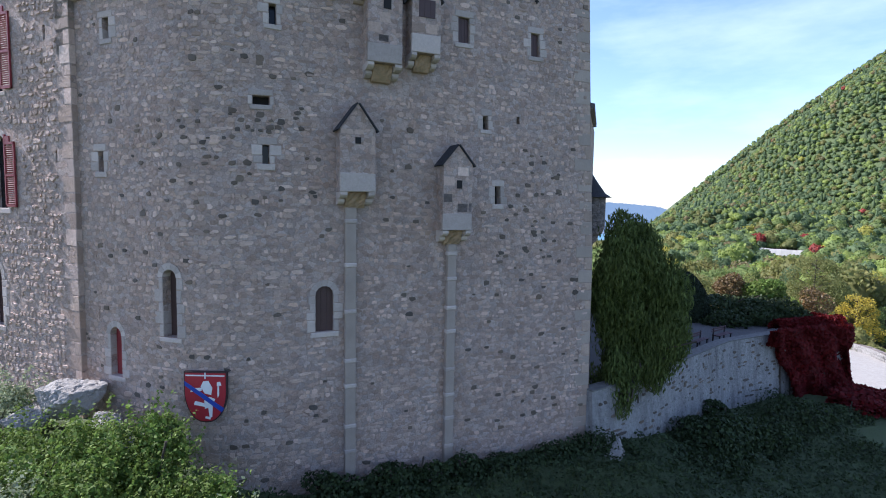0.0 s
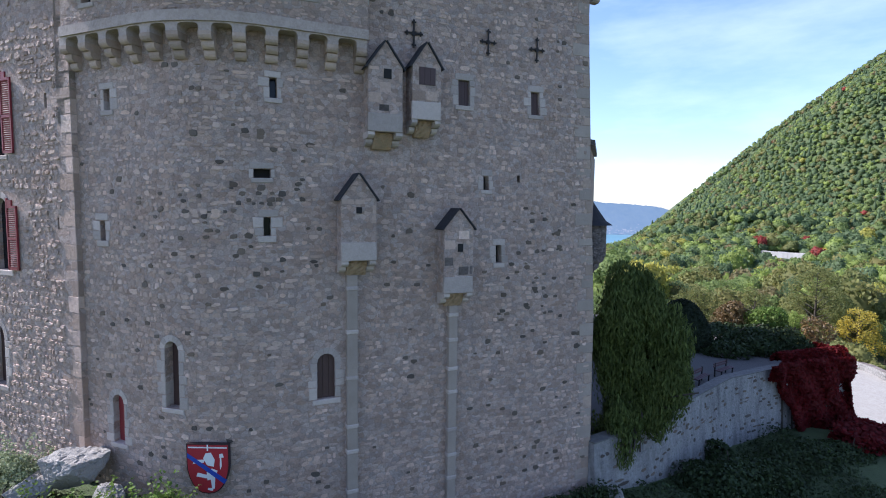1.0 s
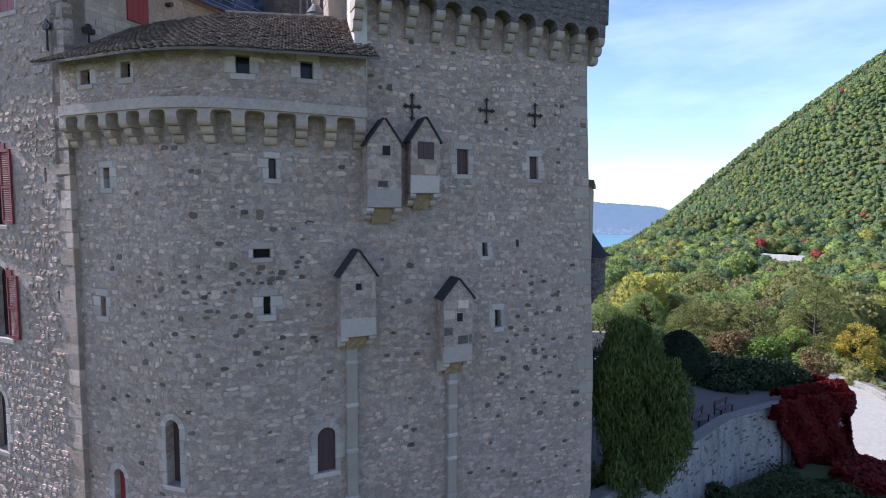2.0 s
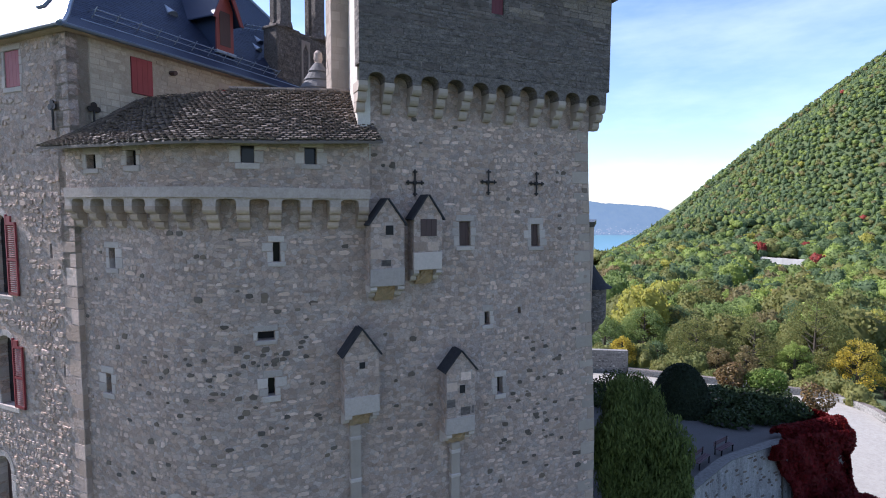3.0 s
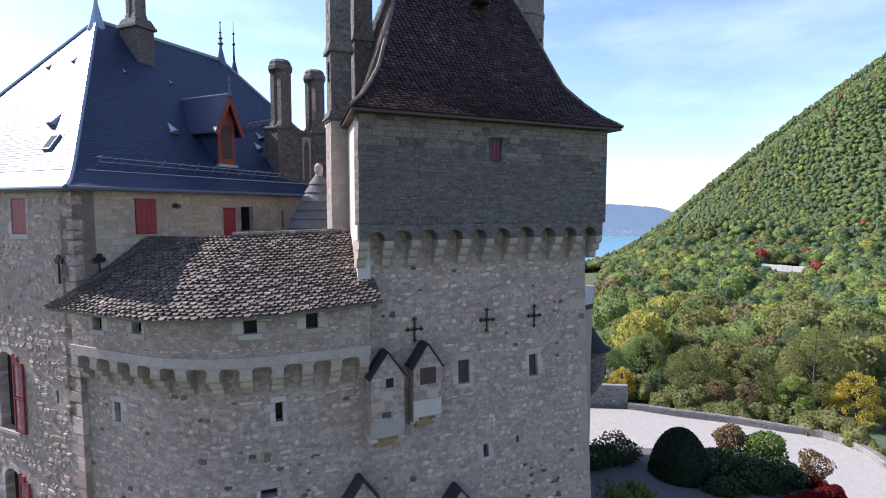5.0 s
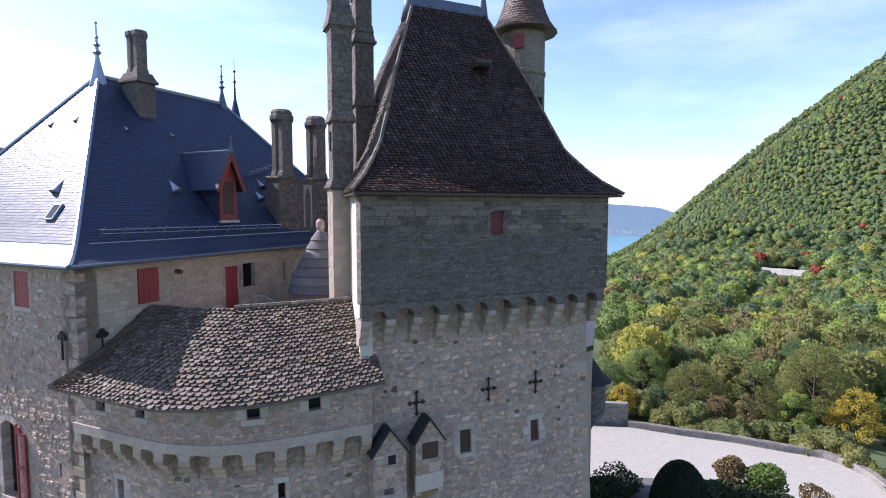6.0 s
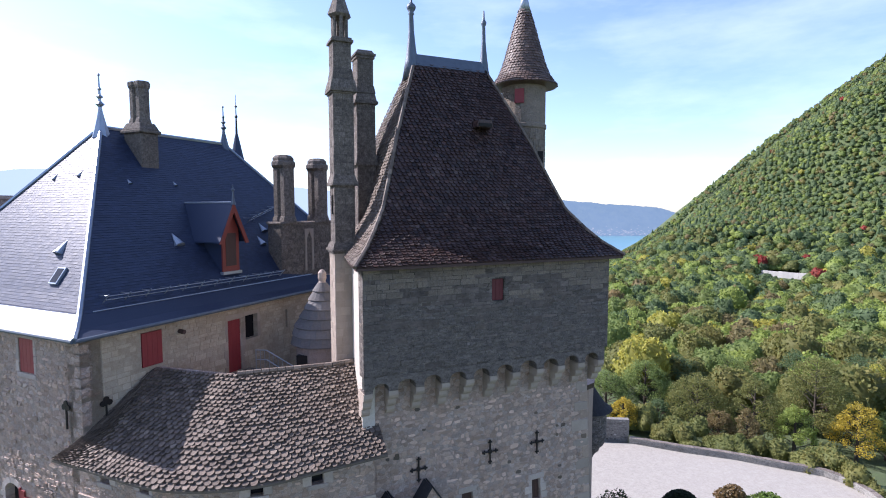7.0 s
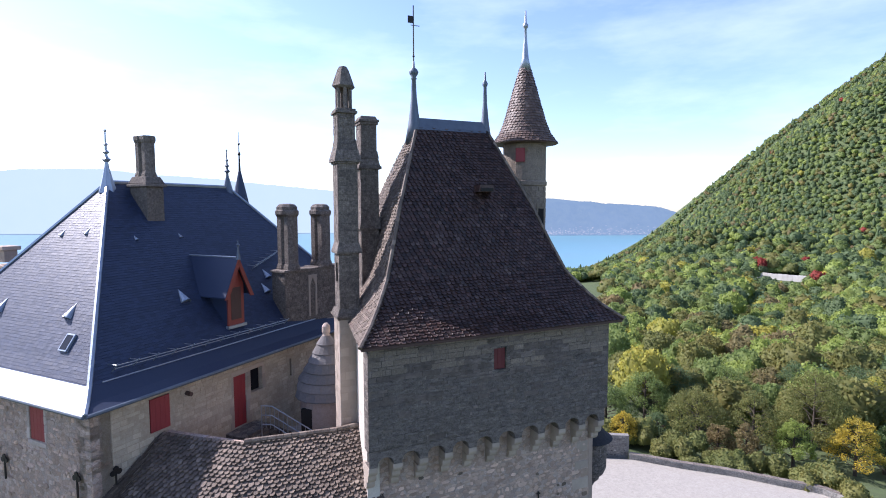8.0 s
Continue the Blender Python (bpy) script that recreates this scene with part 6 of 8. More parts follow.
rail = thing("railing", pose(-8.5, 25.6, 18.95, 0, 0, -8), "pale metal stair railing on the terrace", "railing")
bm = B()
RAIL_Z = lambda x: (1.1 if x < 0.5 else 1.1 - (x - 0.5) * 0.55)
for k in (0.0, -0.42, -0.84):
    tube(bm, (0, 0, RAIL_Z(0) + k), (0.5, 0, RAIL_Z(0.5) + k), 0.024, 6)
    tube(bm, (0.5, 0, RAIL_Z(0.5) + k), (2.4, 0, RAIL_Z(2.4) + k), 0.024, 6)
part("rail", bm, M_STEEL, rail)
for i in range(13):
    x = 2.4 * i / 12
    bm = B(); tube(bm, (x, 0, RAIL_Z(x) - 1.0), (x, 0, RAIL_Z(x)), 0.016, 5); part("baluster", bm, M_STEEL, rail)
for x in (0.0, 1.2, 2.4):
    bm = B(); tube(bm, (x, 0, RAIL_Z(x) - 1.9), (x, 0, RAIL_Z(x) + 0.02), 0.026, 6); part("post", bm, M_STEEL, rail)

# ---------- stair turret of the keep ----------
tur = thing("stair_turret", pose(3.2, 27.4, 24), "round grey stair turret with a pointed tiled cone roof", "turret")
bm = B(); lathe(bm, [(0.96, -2.0), (0.96, 5.6), (1.02, 5.65), (1.02, 5.8), (0.97, 5.85), (0.97, 7.55)], 24); twall = part("wall", bm, M_WTOP, tur)
P = courses(lambda s, z, d: Vector(((0.97 - d) * math.cos(s / 0.97), (0.97 - d) * math.sin(s / 0.97), z)), 0, 6.09, -0.5, 5.58, [], random.Random(9), (0.25, 0.5), (0.2, 0.32), (0.002, 0.012), 0.012)[0]
part("stone_facing", P.mesh("stone_facing", M_WTOP), None, twall, kind="stuff")
bm = B(); prism(bm, [(-0.2, -0.3), (0.2, -0.3), (0.2, 0.3), (-0.2, 0.3)], -0.06, 0.04, pose(-0.32, -0.93, 6.95, 0, 0, -20)); part("window", bm, M_RED, tur, "small red shutter")
bm = B(); box(bm, 0.5, 0.75, -0.82, -0.7, 3.6, 4.6); part("window", bm, M_VOID, tur, "tall dark slit")


def cone_place(a, q):
    r = float(np.interp(q, [0, 0.45, 1.0, 3.5], [1.48, 1.14, 0.92, 0.2]))
    return Vector((r * math.cos(a), r * math.sin(a), 7.5 + q))


def cone_surf(a, q):
    n = (cone_place(a + 0.05, q) - cone_place(a - 0.05, q)).cross(cone_place(a, q + 0.03) - cone_place(a, q))
    return cone_place(a, q), n.normalized()


bm = B(); lathe(bm, [(0.9, 7.46), (1.47, 7.5), (1.13, 7.95), (0.91, 8.5), (0.19, 11.0), (0.05, 11.0)], 28); roof = part("roof", bm, M_TILE3, tur)
pool = Pool()
for r0, r1 in rows_by_length(cone_place, 0.0, 3.45, 0.13):
    rr = cone_place(0, r0).x
    n = max(8, round(2 * math.pi * rr / 0.16))
    t = tiles(cone_surf, [(r0, r1)], lambda q: 0.0, lambda q: 2 * math.pi, 2 * math.pi / n, 0.022, rnd)
    pool.add(t.v, t.f)
part("tile_course", pool.mesh("tiles", M_TILE3), None, roof, "brown scalloped tiles", kind="stuff")
bm = B(); lathe(bm, [(0.3, 10.75), (0.16, 11.3), (0.08, 12.1), (0.05, 12.6), (0.12, 12.68), (0.13, 12.78), (0.05, 12.88), (0.03, 13.4)], 10); part("finial", bm, M_ZINC, tur, "pale zinc spire tip with a ball", smooth=True)

spire = thing("spire", pose(-14.6, 40, 24), "thin dark slate spire behind the slate roof", "spire")
bm = B(); lathe(bm, [(1.0, -6), (0.95, 3.0), (0.78, 4.0), (0.1, 7.2), (0.05, 7.3)], 12); part("roof", bm, M_SLATE, spire)
bm = B(); lathe(bm, [(0.09, 7.1), (0.05, 8.3), (0.12, 8.4), (0.04, 8.55), (0.03, 9.0), (0.1, 9.1), (0.02, 9.2), (0.015, 9.9)], 8); part("finial", bm, M_IRON, spire)

# ---------- rear wing and corner bartizan ----------
wing = thing("rear_wing", pose(0, 0, 0), "plain grey rear wing of the castle", "building")
bm = B(); prism_z(bm, [(3.0, 30), (8.55, 35.0), (11.6, 44.6), (2, 50), (-8, 46), (-6, 33)], -6, 15.2); part("wall", bm, M_CORBEL, wing)
bm = B(); prism_z(bm, [(2.8, 29.6), (8.8, 34.8), (11.0, 42.0), (2, 50.4), (-8.4, 46), (-6, 32.6)], 15.2, 15.5); part("eaves_board", bm, M_TILE, wing)
bart = thing("bartizan", pose(11.15, 44.8, 6), "small round corner turret with a dark cone roof", "turret")
bm = B(); lathe(bm, [(0.5, 0.0), (0.75, 0.5), (1.0, 0.7), (1.1, 1.1), (1.35, 1.25), (1.55, 1.75), (1.55, 4.15)], 22); part("drum", bm, M_WEATHER, bart)
bm = B(); lathe(bm, [(1.5, 4.1), (2.0, 4.12), (1.5, 4.45), (0.9, 5.3), (0.05, 6.6)], 22); part("roof", bm, M_SLAB, bart)

# ---------- shield on the round tower ----------
shield = thing("heraldic_shield", pose(0, 0, 0), "red painted heraldic shield with a blue diagonal band", "shield")
SHC, SHZ = 4.72, 3.27


def sh_map(x, z, d):
    """x leftwards-to-right as seen, z up from the shield's middle, d behind its face; the shield hangs free of the curve."""
    a, b = r_wall(SHC - 0.66, 0, 0) + RT0, r_wall(SHC + 0.66, 0, 0) + RT0
    c = (a + b) / 2
    t = (a - b).normalized()
    o = Vector((t.y, -t.x, 0))
    return c + t * x + o * (0.24 - d) + Vector((0, 0, SHZ + z))


def sh_poly(k=1.0):
    pts = [(-0.66, 0.80), (0.66, 0.80)]
    for i in range(9):
        t = i / 8
        pts.append((0.66 * math.cos(t * math.pi / 2) ** 0.8 if t < 1 else 0.0, 0.12 - 0.92 * math.sin(t * math.pi / 2) ** 1.25))
    pts += [(-x, z) for x, z in reversed(pts[3:-1])] + [(-0.66, 0.12)]
    return [(x * k, z * k) for x, z in pts]


def flat_shape(poly, d0, d1, name, material, label=""):
    bm = B()
    a = [bm.verts.new(sh_map(x, z, d0)) for x, z in poly]
    b = [bm.verts.new(sh_map(x, z, d1)) for x, z in poly]
    bm.faces.new(a); bm.faces.new(list(reversed(b)))
    for i in range(len(poly)):
        bm.faces.new((a[i], b[i], b[(i + 1) % len(poly)], a[(i + 1) % len(poly)]))
    bmesh.ops.recalc_face_normals(bm, faces=bm.faces[:])
    return part(name, bm, material, shield, label)


flat_shape(sh_poly(1.0), 0.012, 0.12, "board", M_SHDARK, "dark edged board")
flat_shape(sh_poly(0.95), 0.0, 0.02, "field", M_SHRED, "red painted field")
flat_shape([(-0.6, 0.66), (0.6, 0.66), (0.6, 0.70), (-0.6, 0.70)], -0.006, 0.01, "stripe", M_WHITE)
flat_shape([(-0.02, 0.58), (0.02, 0.58), (0.02, 0.77), (-0.02, 0.77)], -0.009, 0.01, "stripe", M_WHITE)
for k, poly in enumerate((
        [(-0.02, 0.12), (0.18, 0.08), (0.22, 0.3), (0.1, 0.52), (-0.06, 0.5), (-0.14, 0.34)],
        [(-0.02, -0.36), (0.2, -0.3), (0.3, -0.05), (0.12, 0.02), (-0.04, -0.1)],
        [(-0.46, 0.16), (-0.12, 0.2), (-0.1, 0.3), (-0.42, 0.28)],
        [(-0.36, -0.24), (-0.02, -0.3), (0.02, -0.2), (-0.32, -0.12)],
        [(0.12, -0.62), (0.2, -0.62), (0.22, -0.28), (0.08, -0.3)],
        [(-0.02, -0.66), (0.14, -0.7), (0.16, -0.62), (0.0, -0.6)],
        [(0.36, 0.36), (0.5, 0.38), (0.46, 0.5), (0.36, 0.48)],
        [(0.38, -0.02), (0.43, 0.1), (0.42, 0.36), (0.38, 0.36), (0.37, 0.12)])):
    flat_shape(poly, -0.006, 0.01, "emblem_shape", M_WHITE, "plain pale emblem shape")
flat_shape([(-0.63, 0.5), (-0.63, 0.36), (0.5, -0.46), (0.58, -0.34)], -0.014, 0.01, "band", M_SHBLUE, "blue diagonal band")

# ---------- garden terrace ----------
TZ = 1.3
GWALL = [(5.9, 24.2), (8.6, 26.0), (12.3, 29.4), (16.2, 32.9), (21.0, 35.4), (26.3, 37.2)]


def on_path(path, s):
    """Place and outward normal s metres along a polyline."""
    for p, q in zip(path, path[1:]):
        a, b = Vector(p), Vector(q)
        L = (b - a).length
        if s <= L or q == path[-1]:
            t = (b - a) / L
            return a + t * s, Vector((t.y, -t.x))
        s -= L


def path_len(path):
    return sum((Vector(q) - Vector(p)).length for p, q in zip(path, path[1:]))


bm = B(); prism_z(bm, GWALL + [(28.0, 40.5), (25.5, 44.2), (19, 45.6), (12.5, 46.2), (9, 44), (7, 38)], -7, TZ)
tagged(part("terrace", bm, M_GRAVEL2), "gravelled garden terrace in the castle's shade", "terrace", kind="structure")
GL = path_len(GWALL)


def gw_map(s, z, d):
    p, o = on_path(GWALL, min(max(s, 0.0), GL))
    lean = 0.12 * (TZ + 0.5 - z)
    p = p + o * (0.35 + lean * 0.6 - d)
    return Vector((p.x, p.y, z))


# Added slab, there only to darken the garden wall's pale top.
part("wall_coping", wall_sheet(lambda s, z, d: gw_map(s, z, d - 0.04), 0, GL, TZ + 0.42, TZ + 0.47, [], ds=1.0, back=0.6), M_PARAPET)
tagged(bpy.data.objects["wall_coping"], "dark mossy coping of the garden wall", "coping", kind="structure")
part("garden_wall", wall_sheet(gw_map, 0, GL, -7, TZ + 0.42, [], ds=1.0, dz=1.0, back=0.5), M_LIMEWALL)
gwall = tagged(bpy.data.objects["garden_wall"], "tall pale limed rubble retaining wall", "wall", kind="structure")
P, PD = Pool(), Pool()
for s, z, w, h, pr in rubble(gw_map, 0.2, GL - 0.2, -3.6, TZ + 0.3, [], random.Random(8), keep=0.55, sizes=(0.12, 0.28), proud=(0.015, 0.05)):
    v, f = stone_geo(gw_map, s, z, w, h, pr, rnd)
    (P if rnd.random() < 0.72 else PD).add([tuple(x) for x in v], f)
part("rubble_facing", P.mesh("rubble_facing", M_LIMEWALL), None, gwall, kind="stuff")
part("rubble_facing", PD.mesh("rubble_facing", M_DARKSTONE), None, gwall, kind="stuff")

bench = thing("bench", pose(14.9, 32.9, TZ, 0, 0, 42), "dark slatted garden bench by the terrace wall", "bench", "terrace benches")
for y in (-0.2, -0.07, 0.06):
    bm = B(); box(bm, -0.85, 0.85, y, y + 0.1, 0.42, 0.46, 0.008); part("seat_slat", bm, M_BENCH, bench)
for z in (0.58, 0.72):
    bm = B(); box(bm, -0.85, 0.85, 0.22, 0.26, z, z + 0.1, 0.008); part("back_slat", bm, M_BENCH, bench)
for x in (-0.7, 0.65):
    bm = B(); box(bm, x, x + 0.06, -0.22, 0.28, 0.36, 0.42); box(bm, x, x + 0.06, -0.2, -0.14, 0, 0.4); box(bm, x, x + 0.06, 0.2, 0.26, 0, 0.85); part("leg_frame", bm, M_IRON, bench)
copy_thing(bench, pose(17.1, 34.5, TZ, 0, 0, 36))

# ---------- gravel court and its parapet ----------
PAR = [(25.4, 74.5), (31.2, 71.9), (37.5, 69.5), (42.9, 66.7), (45.6, 65.5), (47.3, 63.2), (47.5, 60.1), (47.0, 57.5), (47.0, 50), (46.5, 40), (44, 28), (40, 14)]


def along(path, t):
    """Place at the share t of a polyline."""
    L = [(Vector(q) - Vector(p)).length for p, q in zip(path, path[1:])]
    s = t * sum(L)
    for (p, q), l in zip(zip(path, path[1:]), L):
        if s <= l + 1e-6:
            return Vector(p).lerp(Vector(q), s / l)
        s -= l
    return Vector(path[-1])


bm = B()
INNER = [(6, 77), (7, 60), (12, 48), (22, 36), (24, 20), (24, 6)]
rows_c = []
for i in range(41):
    a, b = along(INNER, i / 40), along(PAR, i / 40)
    rows_c.append([bm.verts.new((*a.lerp(b, j / 12), -6.5 + 0.05 * noise.noise(Vector((*a.lerp(b, j / 12), 0)) * 0.3))) for j in range(13)])
for r0, r1 in zip(rows_c, rows_c[1:]):
    for j in range(12):
        bm.faces.new((r0[j], r1[j], r1[j + 1], r0[j + 1]))
bmesh.ops.recalc_face_normals(bm, faces=bm.faces[:])
if sum(f.normal.z for f in bm.faces) < 0:
    bmesh.ops.reverse_faces(bm, faces=bm.faces[:])
tagged(part("gravel_court", bm, M_GRAVEL, smooth=True), "wide sunlit pale gravel courtyard", "courtyard", kind="structure")


def par_map(s, z, d):
    p, o = on_path(PAR, s)
    p = p + o * d
    return Vector((p.x, p.y, z))


PL = path_len(PAR)
# the inner face looks back at the castle
bm = wall_sheet(lambda s, z, d: par_map(s, z, -d), 0, PL, -7.3, -5.72, [], ds=1.5, back=0.65)
parapet = tagged(part("court_parapet", bm, M_PARAPET), "low rubble parapet round the courtyard", "parapet", kind="structure")
P = Pool()
for s, z, w, h, pr in rubble(par_map, 0.1, 62, -6.5, -5.74, [], random.Random(5), keep=0.9, sizes=(0.14, 0.3), heights=(0.09, 0.15), proud=(0.02, 0.05)):
    v, f = stone_geo(par_map, s, z, w, h, pr, rnd, 6)
    P.add([tuple(x) for x in v], f)
part("rubble_facing", P.mesh("rubble_facing", M_PARAPET), None, parapet, kind="stuff")
for i in range(int(PL / 0.9)):
    s = i * 0.9
    bm = B()
    hz = rnd.uniform(0.02, 0.07)
    vs = [bm.verts.new(par_map(s + a, -5.73 + z, d)) for z in (0, hz) for a, d in ((0.01, -0.7), (0.88, -0.7), (0.88, -0.02), (0.01, -0.02))]
    for f in ((3, 2, 1, 0), (4, 5, 6, 7), (0, 1, 5, 4), (1, 2, 6, 5), (2, 3, 7, 6), (3, 0, 4, 7)):
        bm.faces.new([vs[k] for k in f])
    bmesh.ops.recalc_face_normals(bm, faces=bm.faces[:])
    part("coping_stone", bm, M_CHIM, parapet)
PIER = [(12, 76.6), (21.8, 75.6), (25.6, 75.2)]


def pier_map(s, z, d):
    p, o = on_path(PIER, s)
    p = p + o * d * -1.0
    return Vector((p.x, p.y, z))


pier = tagged(part("court_wall", wall_sheet(pier_map, 0, path_len(PIER), -7.3, -3.45, [], ds=2, back=0.8), M_PARAPET), "taller rubble wall at the court's end", "wall", kind="structure")
P = Pool()
for s, z, w, h, pr in rubble(pier_map, 6, path_len(PIER) - 0.1, -6.4, -3.5, [], random.Random(6), keep=0.85, sizes=(0.15, 0.35), heights=(0.1, 0.18), proud=(0.02, 0.06)):
    v, f = stone_geo(pier_map, s, z, w, h, pr, rnd, 6)
    P.add([tuple(x) for x in v], f)
part("rubble_facing", P.mesh("rubble_facing", M_PARAPET), None, pier, kind="stuff")

# ---------- planting ----------
rng = np.random.default_rng(21)


def shrub(name, blobs, material, label, category="shrub", size=0.1, per=900, droop=0.0, stem=True, group="", shell=0.55, aspect=0.7, sprays=0, limbs=99):
    c0 = blobs[0][0]
    ob = thing(name, pose(c0[0], c0[1], c0[2] - blobs[0][1][2]), label, category, group)
    o = np.array([c0[0], c0[1], c0[2] - blobs[0][1][2]])
    Q = []
    if sprays:
        # break each mass into ragged clumps with shoots that stand out of it
        fine = []
        for c, r in blobs:
            c, r = np.array(c), np.array(r)
            fine.append((c, tuple(r * 0.78)))
            for k in range(9):
                d = rng.normal(size=3); d[2] = abs(d[2]); d /= np.linalg.norm(d)
                fine.append((c + d * r * 0.72, tuple(r * rng.uniform(0.2, 0.42))))
            for k in range(sprays):
                d = rng.normal(size=3); d[2] = abs(d[2]) + 0.3; d[1] -= 0.3; d /= np.linalg.norm(d)
                b0 = c - o + d * r * 0.8
                t = rng.uniform(0, 1, 22)[:, None]
                way = d * 0.6 + np.array([0, 0, 0.6]) + rng.normal(size=3) * 0.25
                pts = b0 + way * t * rng.uniform(0.35, 0.95) + rng.normal(size=(22, 3)) * 0.05
                Q.append(leaf_quads(rng, pts, np.tile(d, (22, 1)), size * 1.15, aspect, 0.9))
        blobs_f = fine
        per = per * 0.75
    else:
        blobs_f = blobs
    for c, r in blobs_f:
        area = (r[0] * r[1] + r[0] * r[2] + r[1] * r[2]) * 4.2
        Q.append(blob_leaves(rng, np.array(c) - o, r, int(area * per), size, lumps=14, droop=droop, shell=shell, aspect=aspect))
    part("foliage", quads_mesh("foliage", np.concatenate(Q), material), None, ob)
    if stem:
        bm = B()
        tube(bm, (0, 0, -0.3), (0, 0, blobs[0][1][2] * 0.8), 0.12, 7)
        for c, r in blobs[:limbs]:
            q = np.array(c) - o
            for k in range(5):
                t = rng.normal(size=3) * np.array(r) * 0.45
                tube(bm, (0, 0, blobs[0][1][2] * 0.4), tuple(q + t), 0.035, 5)
        part("stem", bm, M_BARK, ob)
    return ob


shrub("bramble_thicket", [((-12.3, 16.4, 1.3), (2.4, 1.8, 1.9)), ((-9.9, 16.2, 1.4), (2.0, 1.8, 1.9)), ((-11.0, 14.2, 1.0), (3.2, 1.6, 2.1))], M_LEAF_SUN, "sunlit green bramble thicket below the house", size=0.045, per=300, sprays=70)
shrub("elder_bush", [((-8.3, 16.8, 1.5), (1.5, 1.4, 1.9)), ((-6.3, 15.2, 0.6), (1.5, 1.4, 1.8)), ((-8.4, 14.6, 1.3), (1.7, 1.5, 1.8))], M_LEAF_SUN, "sunlit green elder bush below the round tower", size=0.046, per=300, sprays=70)
shrub("silver_bush", [((-12.2, 14.2, 1.4), (1.6, 1.2, 1.9)), ((-14.1, 19.3, 2.2), (1.3, 0.7, 1.0)), ((-9.9, 13.9, 1.3), (1.0, 0.9, 1.5))], M_LEAF_SILVER, "silvery leaved bush in the sun", size=0.04, per=300, sprays=60)
shrub("silver_bush", [((-4.9, 14.0, 0.3), (1.3, 1.1, 1.7)), ((-4.0, 15.4, -0.4), (1.1, 1.0, 1.3))], M_LEAF_SILVER, "silvery leaved bush at the edge of the shade", size=0.04, per=300, sprays=60)
for u, dz, r in ((-5.6, 0.2, 0.6), (-4.9, -0.1, 0.5), (-4.1, -0.25, 0.55), (-3.3, -0.1, 0.75), (-2.5, -0.3, 0.6), (-1.8, -0.1, 0.5), (-0.7, -0.2, 0.7), (0.2, -0.5, 0.6), (1.2, -0.5, 0.7), (2.2, -0.6, 0.6), (3.1, -0.6, 0.75), (4.2, -0.7, 0.7), (5.1, -0.6, 0.8), (6.0, -0.8, 0.9)):
    q = KEEP @ Vector((u, -0.75, 0))
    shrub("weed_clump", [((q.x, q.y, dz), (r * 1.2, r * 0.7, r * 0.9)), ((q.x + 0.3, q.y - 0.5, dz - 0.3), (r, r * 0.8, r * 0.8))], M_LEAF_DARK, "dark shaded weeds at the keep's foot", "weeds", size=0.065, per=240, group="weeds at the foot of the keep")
for x, y, z, r in ((8.2, 22.6, -2.4, 1.4), (10.6, 24.0, -2.3, 1.7), (12.6, 26.4, -1.7, 1.5), (13.8, 27.0, -2.0, 1.7), (16.4, 28.6, -2.6, 1.8), (14.6, 30.2, -1.6, 0.8), (19.5, 30.6, -3.0, 2.0), (22.5, 31.4, -3.0, 1.9), (11.5, 21.5, -4.0, 2.0), (16, 24.0, -4.4, 2.3), (21, 26.5, -4.6, 2.4)):
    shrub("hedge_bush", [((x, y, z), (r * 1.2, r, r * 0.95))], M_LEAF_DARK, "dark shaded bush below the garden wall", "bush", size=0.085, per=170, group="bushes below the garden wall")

# weeping tree beside the keep
TUFTS = [((8.8, 26.2, 4.6), (1.9, 1.2, 3.2)), ((7.6, 25.8, 4.4), (1.0, 0.9, 3.0)), ((9.5, 25.6, 3.8), (1.1, 0.9, 1.6))]
for k in range(46):
    h = (k + 0.5) / 46
    xr = float(np.interp(h, [0, 0.3, 0.5, 0.62, 0.75, 1.0], [8.8, 10.4, 10.9, 10.1, 9.3, 8.6]))
    x = 6.6 + (xr - 6.6) * rng.random() ** 0.8
    r = rng.uniform(0.55, 1.0)
    TUFTS.append(((x, 24.6 + 0.2 * (x - 6.6) + rng.uniform(0, 1.9), 1.1 + 7.0 * h), (r, r * 0.8, r * rng.uniform(1.1, 1.9))))
wt = shrub("weeping_tree", TUFTS, M_LEAF_WEEP, "dark weeping evergreen tree hanging over the garden wall", "tree", size=0.12, per=150, limbs=10, droop=0.7, aspect=0.26, shell=0.2)

# clipped yew
yew = thing("topiary", pose(17.6, 41.6, TZ), "clipped dark yew dome on the terrace", "topiary")
n = 16000
d = rng.normal(size=(n, 3)); d /= np.linalg.norm(d, axis=1)[:, None]; d[:, 2] = np.abs(d[:, 2])
prof = np.array([1.95, 1.9, 3.45])
p = d * prof * (0.97 + 0.05 * rng.random(n))[:, None]
p[:, :2] *= (1.0 + 0.12 * (1 - p[:, 2:3] / 3.45))
part("foliage", quads_mesh("foliage", leaf_quads(rng, p, d, 0.085, 0.8, 0.55), M_LEAF_YEW), None, yew)
bm = B(); lathe(bm, [(1.95, 0.0), (2.0, 0.7), (1.8, 1.6), (1.45, 2.4), (0.9, 3.05), (0.2, 3.35)], 16); part("core", bm, M_LEAF_YEW, yew)

